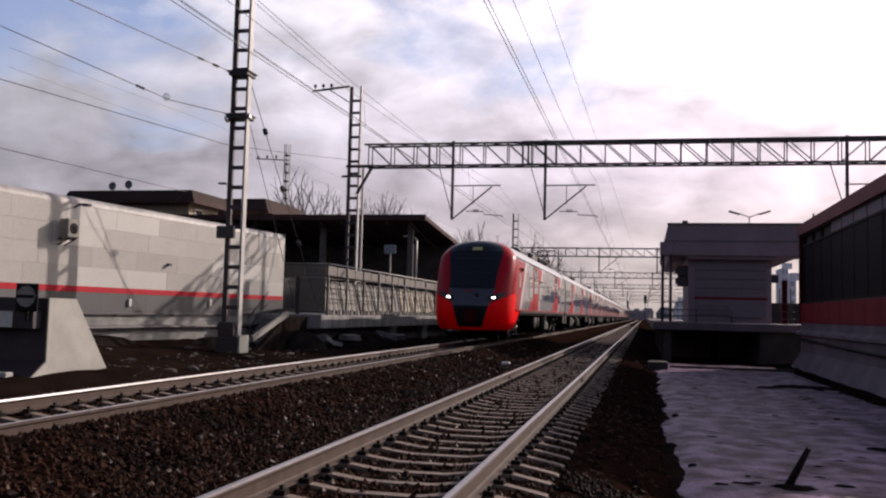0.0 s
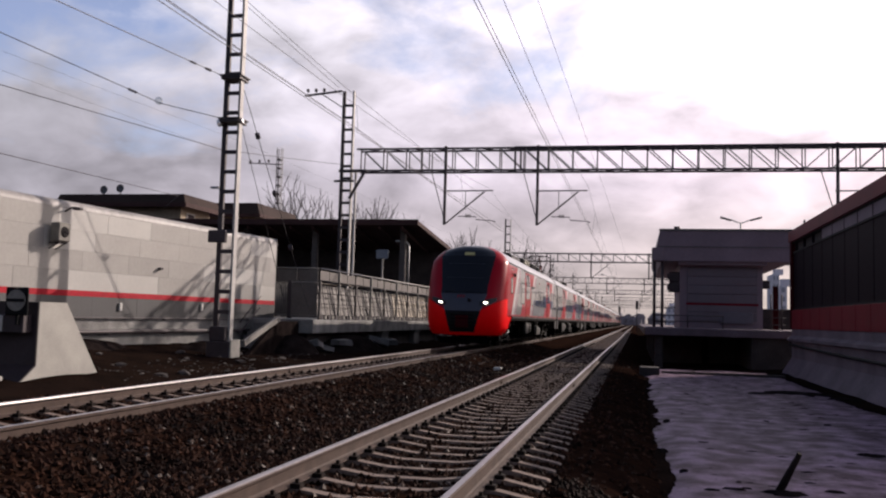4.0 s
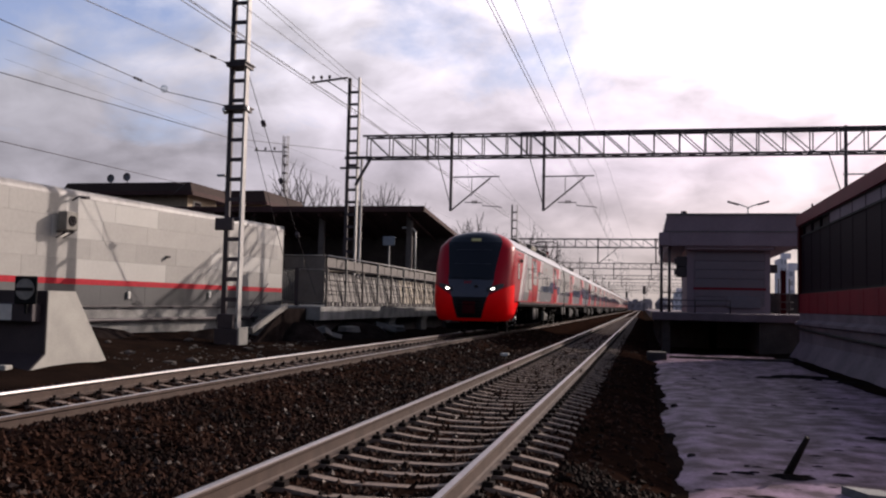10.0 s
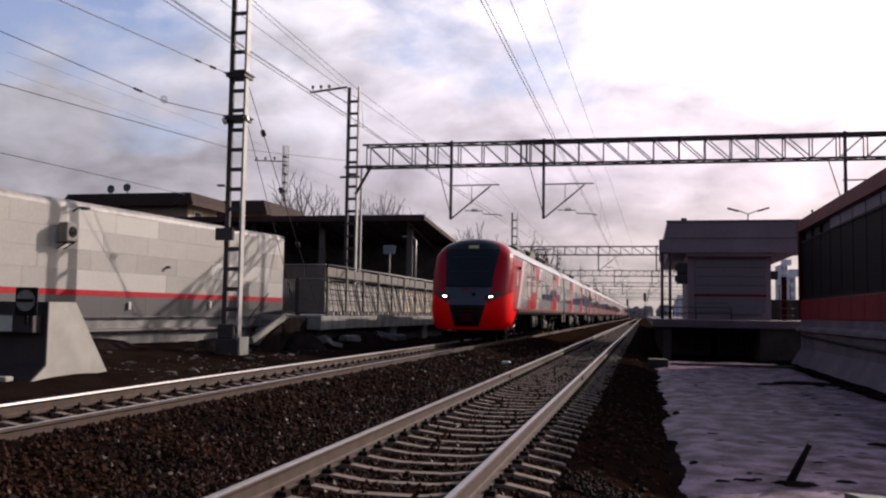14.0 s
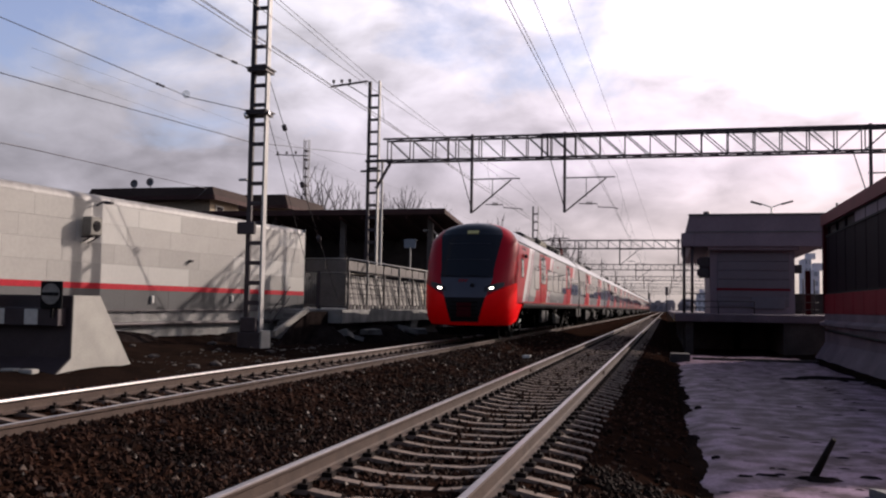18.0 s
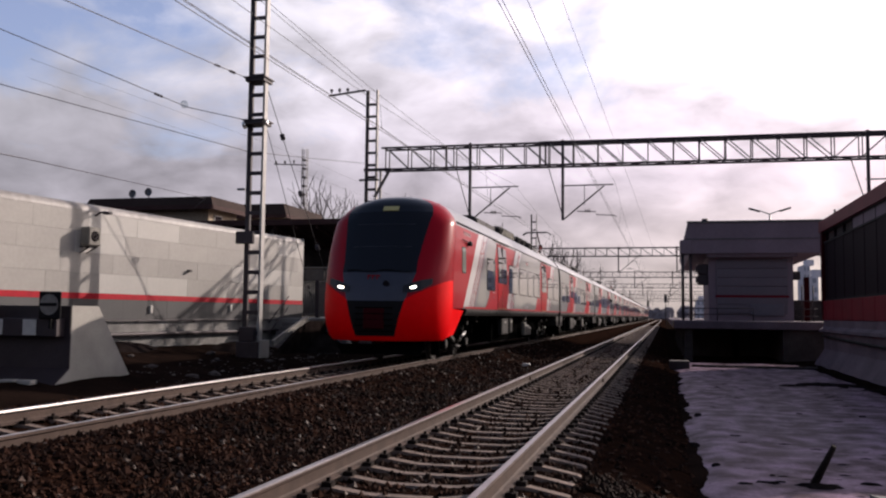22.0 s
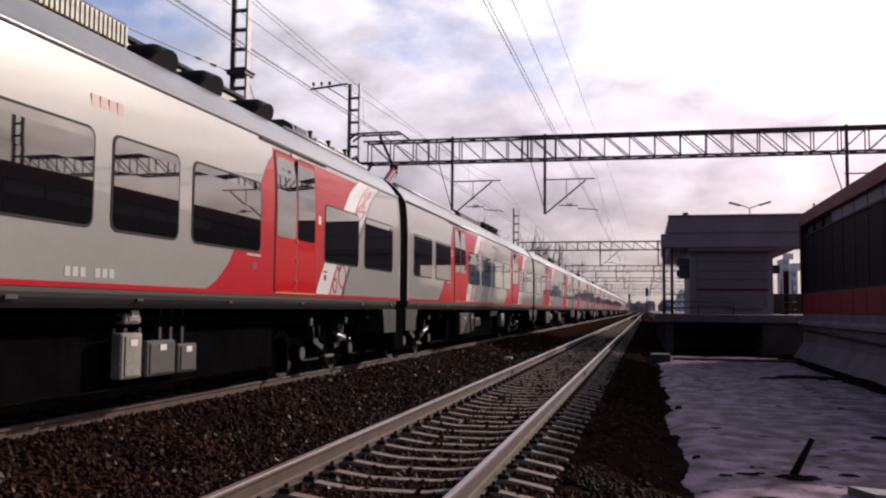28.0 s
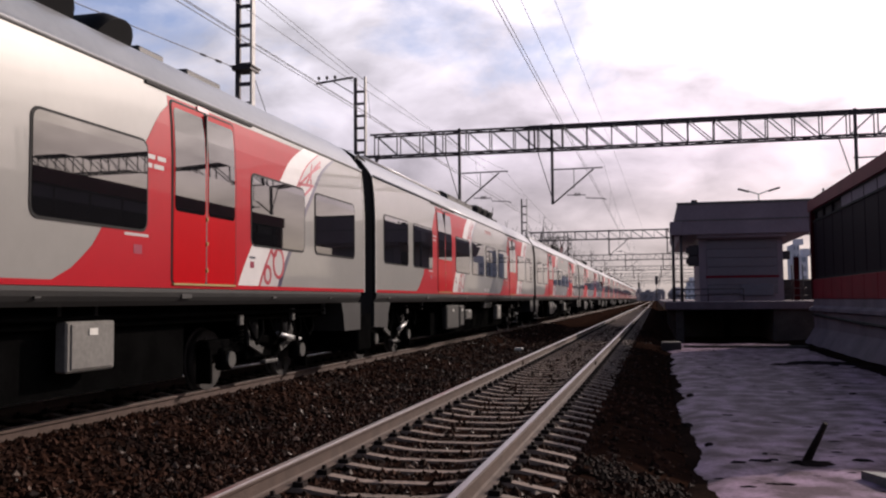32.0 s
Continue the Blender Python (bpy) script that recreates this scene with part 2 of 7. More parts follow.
M_BOXPALE = mat("pale equipment box", (0.06, 0.058, 0.054), 0.5, spec=0.25, var=0.2, scale=2, fine=20)
M_BOXLIGHT = mat("light grey equipment box", (0.14, 0.134, 0.124), 0.55, spec=0.25, var=0.25, scale=2, fine=20)
M_BOXCREAM = mat("cream equipment box", (0.24, 0.225, 0.195), 0.55, var=0.3, scale=3, fine=25, spec=0.25)
M_SKIRT = mat("grey skirt", (0.024, 0.023, 0.023), 0.5, var=0.25, scale=1.5, fine=14, spec=0.25)
M_NAVY2 = mat("dark roof equipment", (0.012, 0.0125, 0.014), 0.5, var=0.3, spec=0.3)
# pale base colour imitates a reflection in the glass
M_CABGLASS = mat("cab glass paled for reflection", (0.25, 0.27, 0.24), 0.08, var=0.1)

M_PLINTH = mat("stained plinth concrete", (0.27, 0.265, 0.25), 0.9, var=0.35, scale=1.3, fine=20, bump=0.25, tint=(0.14, 0.135, 0.13))
M_PANEL2 = mat("newer cladding panel", (0.46, 0.445, 0.415), 0.36, var=0.06, scale=0.7, fine=8)
M_EAVE = mat("cream eave metal", (0.34, 0.32, 0.3), 0.5, 0.0, var=0.35, scale=0.45, fine=4, spec=0.3)
M_UNDER2 = mat("dark masonry", (0.06, 0.048, 0.046), 0.95, var=0.4, scale=1.5, fine=15)
M_GLASSINS = mat("pale insulator glass", (0.85, 0.87, 0.85), 0.15, var=0.05)
M_GLASSINS.node_tree.nodes["Principled BSDF"].inputs["Transmission Weight"].default_value = 0.85
M_HOUSEWALL = mat("ochre house wall", (0.3, 0.24, 0.17), 0.85, var=0.2)
M_FENCE2 = mat("grey closed sheet", (0.115, 0.098, 0.086), 0.6, var=0.25, scale=1.5, fine=12)
M_ROOFTILE = mat("brown roof sheet", (0.05, 0.034, 0.03), 0.85, spec=0.1, var=0.25, scale=0.6, fine=8)
M_DISH = mat("grey dish enamel", (0.12, 0.12, 0.13), 0.5, var=0.15)
M_BUILD2 = mat("shutter grey", (0.12, 0.1, 0.122), 0.6, var=0.12, scale=1, fine=14)
M_PANELBLUE = mat("pale blue-grey panel", (0.11, 0.1, 0.125), 0.6, var=0.1)
M_LACERED = mat("wine red vinyl", (0.24, 0.016, 0.045), 0.35, var=0.1, coat=0.5)
M_CLIP = mat("dark rusty clip", (0.02, 0.014, 0.012), 0.9, var=0.4, scale=9, fine=60, spec=0.1)
M_POST = mat("weathered fence post", (0.24, 0.225, 0.2), 0.6, var=0.3, scale=2, fine=18)
# warm sunlight is put into this sheet colour
M_FENCEWARM = mat("warm sunlit fence sheet", (0.35, 0.29, 0.215), 0.6, var=0.3, scale=1.5, fine=12)
M_COLUMN = mat("dark column concrete", (0.11, 0.095, 0.09), 0.9, var=0.35, scale=0.8, fine=14)
M_DEBRIS = mat("pale rubble", (0.07, 0.056, 0.05), 0.9, var=0.4, scale=3, fine=30, obj=True)
M_LACELINE = mat("red ornament vinyl", (0.36, 0.012, 0.03), 0.35, var=0.1, coat=0.6)
# glints are put into this pale stone colour
M_CHIP = mat("glint-pale stone chip", (0.095, 0.064, 0.048), 0.55, var=0.4, scale=2, fine=60, island=True, spec=0.15)
M_LITTER = mat("pale litter", (0.085, 0.072, 0.064), 0.85, var=0.4, scale=3, fine=30, island=True)
M_SLATE = mat("slate vinyl band", (0.1, 0.093, 0.115), 0.35, var=0.1, coat=0.6)
M_FAINT = mat("faded pink lettering", (0.34, 0.13, 0.13), 0.35, var=0.1, coat=0.6)
M_STRIPE2 = mat("dull red shutter stripe", (0.15, 0.008, 0.02), 0.6, var=0.2, spec=0.1)
M_BASE = mat("pale stained base concrete", (0.165, 0.122, 0.146), 0.9, var=0.35, scale=0.8, fine=16, bump=0.2, tint=(0.1, 0.077, 0.09))
M_FIN = mat("cream ribbed sheet", (0.3, 0.28, 0.22), 0.5, var=0.2)
M_EARTH = mat("dark heaped earth", (0.021, 0.016, 0.015), 0.95, var=0.5, scale=2, fine=18, bump=0.8, spec=0.0)

# ---- mesh helpers ----
def mesh_of(bm, name, material, smooth=False):
    me = bpy.data.meshes.new(name)
    bm.to_mesh(me)
    bm.free()
    for m in (material if isinstance(material, (list, tuple)) else [material]):
        me.materials.append(m)
    if smooth:
        for p in me.polygons:
            p.use_smooth = True
    return me


def part(name, bm, material, parent=None, label="", smooth=False):
    ob = new(name, mesh_of(bm, name, material, smooth))
    if parent is not None:
        ob.parent = parent
    if label:
        ob["label"] = label
    return ob


def thing(name, label, category, group="", kind="", at=None):
    ob = new(name)
    ob.empty_display_size = 0.2
    if at is not None:
        ob.matrix_basis = at
    return tagged(ob, label, category, group, kind)


def solid(name, bm, material, label, category, group="", kind="", smooth=False):
    return tagged(part(name, bm, material, smooth=smooth), label, category, group, kind)


def box(bm, x0, x1, y0, y1, z0, z1, mi=0, bevel=0.0):
    vs = [bm.verts.new(p) for p in ((x0, y0, z0), (x1, y0, z0), (x1, y1, z0), (x0, y1, z0),
                                    (x0, y0, z1), (x1, y0, z1), (x1, y1, z1), (x0, y1, z1))]
    fs = [bm.faces.new([vs[i] for i in f]) for f in ((3, 2, 1, 0), (4, 5, 6, 7), (0, 1, 5, 4), (1, 2, 6, 5), (2, 3, 7, 6), (3, 0, 4, 7))]
    for f in fs:
        f.material_index = mi
    if bevel:
        es = list({e for f in fs for e in f.edges})
        bmesh.ops.bevel(bm, geom=es, offset=bevel, segments=1, affect="EDGES", profile=0.5)
    return fs


def bar(bm, a, b, w, d=None, mi=0, up=(0, 0, 1)):
    """A rectangular bar from a to b, w wide and d deep."""
    d = w if d is None else d
    a, b = Vector(a), Vector(b)
    y = (b - a).normalized()
    u = Vector(up)
    if abs(y.dot(u)) > 0.98:
        u = Vector((0, 1, 0)) if abs(y.y) < 0.9 else Vector((1, 0, 0))
    x = y.cross(u).normalized()
    z = x.cross(y)
    c = [(-w / 2, -d / 2), (w / 2, -d / 2), (w / 2, d / 2), (-w / 2, d / 2)]
    va = [bm.verts.new(a + x * p + z * q) for p, q in c]
    vb = [bm.verts.new(b + x * p + z * q) for p, q in c]
    fs = [bm.faces.new(va[::-1]), bm.faces.new(vb)]
    for i in range(4):
        j = (i + 1) % 4
        fs.append(bm.faces.new((va[i], va[j], vb[j], vb[i])))
    for f in fs:
        f.material_index = mi


def tube(bm, pts, r, n=8, mi=0, cap=True, r1=None):
    pts = [Vector(p) for p in pts]
    rings, m = [], len(pts)
    for i, p in enumerate(pts):
        y = (pts[min(i + 1, m - 1)] - pts[max(i - 1, 0)]).normalized()
        u = Vector((0, 0, 1)) if abs(y.z) < 0.9 else Vector((1, 0, 0))
        x = y.cross(u).normalized()
        z = x.cross(y)
        rr = r if r1 is None else r + (r1 - r) * i / (m - 1)
        rings.append([bm.verts.new(p + (x * math.cos(k * 2 * math.pi / n) + z * math.sin(k * 2 * math.pi / n)) * rr) for k in range(n)])
    for a, b in zip(rings, rings[1:]):
        for k in range(n):
            f = bm.faces.new((a[k], a[(k + 1) % n], b[(k + 1) % n], b[k]))
            f.material_index, f.smooth = mi, True
    if cap:
        bm.faces.new(rings[0][::-1]).material_index = mi
        bm.faces.new(rings[-1]).material_index = mi


def disc(bm, c, axis, r, h, n=16, mi=0):
    c, a = Vector(c), Vector(axis).normalized()
    tube(bm, [c - a * h / 2, c + a * h / 2], r, n, mi)


def prism(bm, outline, y0, y1, mi=0, axis="y"):
    """An outline in x, z pulled along y (or y, z along x)."""
    def p(a, b, c):
        return (a, c, b) if axis == "y" else (c, a, b)
    va = [bm.verts.new(p(a, b, y0)) for a, b in outline]
    vb = [bm.verts.new(p(a, b, y1)) for a, b in outline]
    n = len(outline)
    fs = [bm.faces.new(va), bm.faces.new(vb[::-1])]
    for i in range(n):
        fs.append(bm.faces.new((va[i], vb[i], vb[(i + 1) % n], va[(i + 1) % n])))
    for f in fs:
        f.material_index = mi
    bmesh.ops.recalc_face_normals(bm, faces=fs)
    return fs

# ---- ground, tracks ----
TRACK_FAR, TRACK_NEAR = -7.16, -2.14
FAR_Z = 0.05


def sheet(bm, xs_z, ys, wob=None):
    rows = [[bm.verts.new((x, y, z + (wob(x, y) if wob else 0))) for x, z in xs_z] for y in ys]
    for a, b in zip(rows, rows[1:]):
        for k in range(len(xs_z) - 1):
            bm.faces.new((a[k], a[k + 1], b[k + 1], b[k])).smooth = True


def build_ground():
    bm = bmesh.new()
    xs = [(-3000, -0.3), (-300, -0.3), (-60, -0.2), (-22, 0.0), (-18.5, 0.0), (-17.5, 0.04), (-16.8, 0.08), (-16, 0.08), (-15.3, -0.08), (-14.6, -0.18), (-14, -0.22), (-13.4, -0.25), (-12.8, -0.27), (-12.2, -0.3),
          (-11.6, -0.35), (-11, -0.42), (-10.2, -0.5), (-6, -0.6), (-2, -0.6), (0.4, -0.6), (1.2, -0.62), (2, -0.62), (3, -0.62), (4, -0.6), (5, -0.57), (6.2, -0.5), (9, -0.5), (60, -0.5), (300, -0.5), (3000, -0.5)]
    ys = [-300, -60, -20, -8, -3] + [0.8 * k for k in range(0, 80)] + [70, 90, 130, 200, 400, 900, 2500, 4500]

    def wob(x, y):
        if abs(x) > 30 or y > 80 or y < -5:
            return 0
        if x > 0:
            return 0.035 * noise.noise((x * 0.9, y * 0.9, 3)) + 0.03 * noise.noise((x * 2.6, y * 2.6, 7))
        return 0.1 * noise.noise((x * 0.6, y * 0.6, 3)) + 0.07 * noise.noise((x * 2.1, y * 2.1, 7))
    sheet(bm, xs, ys, wob)
    solid("ground", bm, M_SOIL, "bare brown soil beside the railway", "ground", kind="structure")
    # ballast bed
    bm = bmesh.new()
    prof = [(-10.4, -0.62), (-9.6, -0.4), (-8.9, -0.1), (-8.2, -0.06), (-7.95, -0.165), (-7.16, -0.195), (-6.4, -0.165), (-6.25, -0.08), (-6.0, -0.05), (-5.75, -0.06), (-5.4, -0.15), (-5.0, -0.27), (-4.65, -0.34), (-4.2, -0.3), (-3.7, -0.24),
            (-3.45, -0.225), (-2.8, -0.225), (-2.14, -0.25), (-1.5, -0.225), (-1.2, -0.225), (-0.85, -0.26), (-0.7, -0.28), (-0.3, -0.36), (0.1, -0.52), (0.5, -0.68)]
    fine = []
    for (a, za), (b, zb) in zip(prof, prof[1:]):
        n = max(1, round((b - a) / 0.2))
        fine += [(a + (b - a) * k / n, za + (zb - za) * k / n) for k in range(n)]
    fine.append(prof[-1])
    ys = [-20, -5, 0] + [2 + 0.25 * k for k in range(140)] + [40, 50, 70, 100, 160, 300, 600]
    sheet(bm, fine, ys, lambda x, y: (0.022 * noise.noise((x * 3, y * 3, 1)) + 0.012 * noise.noise((x * 9, y * 9, 2))) if 0 < y < 38 else 0)
    solid("ballast_bed", bm, M_BALLAST, "dark crushed-stone ballast bed under both tracks", "ballast", kind="structure")
    return prof


BED = build_ground()


def lerp(pairs, v):
    for (a, va), (b, vb) in zip(pairs, pairs[1:]):
        if v <= b:
            return va + (vb - va) * max(0, (v - a)) / (b - a)
    return pairs[-1][1]


def stones():
    """Loose ballast stones as one joined mesh."""
    rng = np.random.default_rng(5)
    spots = []
    for x0, x1, y0, y1, per, size in ((-8.0, 0.4, -6.0, 5.5, 60, 0.036), (-6.6, 0.4, 5.5, 10.0, 360, 0.033), (-10.2, 0.4, 10.0, 16.0, 240, 0.034), (-10.3, 0.4, 16.0, 28.0, 110, 0.036), (-10.3, 0.2, 28.0, 50.0, 35, 0.042)):
        n = int((x1 - x0) * (y1 - y0) * per)
        x, y = rng.uniform(x0, x1, n), rng.uniform(y0, y1, n)
        s = size * rng.uniform(0.55, 1.5, n)
        z = np.interp(x, [p[0] for p in BED], [p[1] for p in BED]) + s * 0.25
        spots.append(np.stack([x, y, z, s], 1))
    q = np.concatenate(spots)
    shoulder = (q[:, 0] > -0.72) & (q[:, 1] > 9.0)
    q = q[~shoulder | (rng.uniform(0, 1, len(q)) < 0.15)]
    # the sleeper tops stay clear
    for xc, first in ((TRACK_NEAR, 3.03), (TRACK_FAR, 7.0)):
        off = (q[:, 1] - first + 0.2635) % 0.527 - 0.2635
        on = (np.abs(q[:, 0] - xc) < (1.37 if xc == TRACK_NEAR else 0.7)) & (np.abs(off) < 0.085)
        q = q[~on | (rng.uniform(0, 1, len(q)) < 0.1)]
        q[:, 2] -= np.where(np.abs(q[:, 0] - xc) < (1.4 if xc == TRACK_NEAR else 0.7), 0.012, 0.0)
    base = np.array([(1, 0, 0), (-1, 0, 0), (0, 1, 0), (0, -1, 0), (0, 0, 0.8), (0, 0, -0.8)], float)
    n = len(q)
    ang = rng.uniform(0, 6.283, n)
    jit = rng.uniform(0.6, 1.35, (n, 6, 1))
    v = base[None] * jit + rng.normal(0, 0.16, (n, 6, 3))
    c, s_ = np.cos(ang)[:, None], np.sin(ang)[:, None]
    vx, vy = v[:, :, 0] * c - v[:, :, 1] * s_, v[:, :, 0] * s_ + v[:, :, 1] * c
    v = np.stack([vx, vy, v[:, :, 2]], 2) * q[:, None, 3:4] + q[:, None, :3]
    f = np.array([(0, 2, 4), (2, 1, 4), (1, 3, 4), (3, 0, 4), (2, 0, 5), (1, 2, 5), (3, 1, 5), (0, 3, 5)])
    faces = (f[None] + (np.arange(n) * 6)[:, None, None]).reshape(-1, 3)
    me = bpy.data.meshes.new("ballast_stones")
    me.from_pydata(v.reshape(-1, 3).tolist(), [], faces.tolist())
    me.materials.append(M_STONE)
    me.materials.append(M_CHIP)
    # scattered pale stones stand for glints, none on the shaded right side
    me.polygons.foreach_set("material_index", np.repeat(((rng.uniform(0, 1, n) < 0.045) & (q[:, 0] < -0.8)).astype(np.int32), 8))
    tagged(new("ballast_stones", me), "loose brown and grey crushed stones between the rails", "ballast", kind="stuff")


stones()

RAIL = [(-0.075, -0.18), (-0.075, -0.168), (-0.02, -0.15), (-0.01, -0.135), (-0.01, -0.05), (-0.036, -0.035), (-0.0368, -0.016), (-0.034, -0.005), (-0.027, 0.0),
        (0.027, 0.0), (0.034, -0.005), (0.0368, -0.016), (0.036, -0.035), (0.01, -0.05), (0.01, -0.135), (0.02, -0.15), (0.075, -0.168), (0.075, -0.18)]


def railway_track(xc, zc, label, y_first, pitch, count, y0, y1):
    tr = thing("railway_track", label, "railway track", "tracks", "structure")
    for x in (xc - 0.7965, xc + 0.7965):
        bm = bmesh.new()
        cuts = [y0] + [c for c in (20, 45, 70, 95, 120, 145) if y0 < c < y1] + [y1]
        for a, b in zip(cuts, cuts[1:]):
            prism(bm, [(x + p, zc + q) for p, q in RAIL], a + 0.006, b)
        for f in bm.faces:
            # running surface and worn gauge corner; far track shines lower to widen the glint
            if f.calc_center_median().z > zc - (0.04 if xc == TRACK_FAR else 0.018) and (f.normal.z > 0.9 or (f.normal.z > (-0.1 if xc == TRACK_FAR else 0.1) and f.normal.x * (xc - x) > 0)):
                f.material_index = 1
        part("rail", bm, [M_RAIL, M_RAILSHINE if xc == TRACK_FAR else M_RAILTOP], tr, "rusty steel rail with a bright worn head")
    # one sleeper: rail seats raised, middle lower
    bm = bmesh.new()
    outline = [(-1.35, -0.42), (1.35, -0.42), (1.35, -0.265), (1.32, -0.25), (0.98, -0.185), (0.62, -0.185), (0.36, -0.222), (0.28, -0.228),
               (-0.28, -0.228), (-0.36, -0.222), (-0.62, -0.185), (-0.98, -0.185), (-1.32, -0.25), (-1.35, -0.265)]
    prism(bm, outline, -0.12, 0.12)
    for v in bm.verts:
        if v.co.z > -0.3:
            v.co.y *= 0.5
    me = mesh_of(bm, "sleeper", M_SLEEPER)
    rnd = random.Random(3)
    for k in range(count):
        s = new("sleeper", me)
        s.parent = tr
        s.matrix_basis = pose(xc + rnd.uniform(-0.015, 0.015), y_first + pitch * k + rnd.uniform(-0.02, 0.02), zc + rnd.uniform(-0.006, 0.004), 0, 0, rnd.uniform(-0.6, 0.6))
    # rail clips
    bm = bmesh.new()
    for k in range(min(count, 140)):
        for x in (xc - 0.7965, xc + 0.7965):
            for dx in (-0.12, 0.12):
                y = y_first + pitch * k
                box(bm, x + dx - 0.045, x + dx + 0.045, y - 0.05, y + 0.05, zc - 0.19, zc - 0.145)
                box(bm, x + dx - 0.015, x + dx + 0.015, y - 0.015, y + 0.015, zc - 0.145, zc - 0.11)
    ob = part("rail_clip", bm, M_CLIP, tr)
    ob["kind"] = "stuff"
    # fishplates at the joints
    bm = bmesh.new()
    for c in (20, 45, 70):
        for x in (xc - 0.7965, xc + 0.7965):
            for dx in (-0.03, 0.03):
                box(bm, x + dx - 0.012, x + dx + 0.012, c - 0.4, c + 0.4, zc - 0.13, zc - 0.06)
    part("fishplate", bm, M_RAIL, tr)
    return tr


railway_track(TRACK_NEAR, 0.0, "near railway track of rusty rails on concrete sleepers", 3.03 - 26 * 0.527, 0.527, 316, -12, 500)
railway_track(TRACK_FAR, FAR_Z, "far railway track under the train", 7.0 - 34 * 0.527, 0.527, 214, -12, 500)


# ---- snow ----
def snow(name, x0, x1, y0, y1, base, seed, label):
    bm = bmesh.new()
    rnd = random.Random(seed)
    nx, ny = int((x1 - x0) / 0.12), int((y1 - y0) / 0.16)
    rows = []
    for j in range(ny + 1):
        row = []
        for i in range(nx + 1):
            x, y = x0 + (x1 - x0) * i / nx, y0 + (y1 - y0) * j / ny
            e = min(i / nx * (x1 - x0), (1 - i / nx) * (x1 - x0), j / ny * (y1 - y0), (1 - j / ny) * (y1 - y0))
            h = 0.11 * min(1.0, e / 0.6) - 0.07
            h += 0.04 * noise.noise((x * 0.8, y * 0.5, seed)) + 0.014 * noise.noise((x * 2.3, y * 1.7, seed + 2)) + 0.012 * noise.noise((x * 7, y * 6, seed + 4))
            row.append(bm.verts.new((x, y, base + h)))
        rows.append(row)
    for a, b in zip(rows, rows[1:]):
        for k in range(nx):
            bm.faces.new((a[k], a[k + 1], b[k + 1], b[k])).smooth = True
    picks = [rows[rnd.randrange(2, ny - 1)][rnd.randrange(2, nx - 1)].co.copy() for _ in range(int(nx * ny * 0.085))]
    solid(name, bm, M_SNOW, label, "snow", kind="structure")
    bm = bmesh.new()
    for p in picks:
        s = 0.007 + 0.04 * rnd.random() ** 4
        c = [p + Vector((s * 2.6 * math.cos(a), s * math.sin(a), 0.003)) for a in (0.3, 1.5, 2.6, 3.8, 5.2)]
        ring = [bm.verts.new(v) for v in c]
        top = bm.verts.new(p + Vector((0, 0, s * 0.4)))
        for k in range(5):
            bm.faces.new((ring[k], ring[(k + 1) % 5], top))
    solid(name.replace("patch", "debris"), bm, M_EARTH, "dark specks of dirt and twigs on old snow", "debris", kind="stuff")


snow("snow_patch", 0.12, 5.7, 6.0, 35.0, -0.585, 11, "old grey melting snow on the ground")
snow("snow_patch", 0.4, 5.6, 35.6, 38.2, -0.58, 31, "old grey melting snow near the platform")


# ---- cladded station wall ----
def wall_x(y):
    return -16.5 + 0.12 * (y - 30)


WALL_YAW = math.degrees(math.atan2(-0.12, 1))
WALL = tagged(new("wall_station"), "long cream metal-clad station wall with a red stripe", "wall", kind="structure")
WALL.matrix_basis = pose(wall_x(10), 10, 0, 0, 0, WALL_YAW)
WALL_LEN = (36.7 - 10) / math.cos(math.atan(0.12))


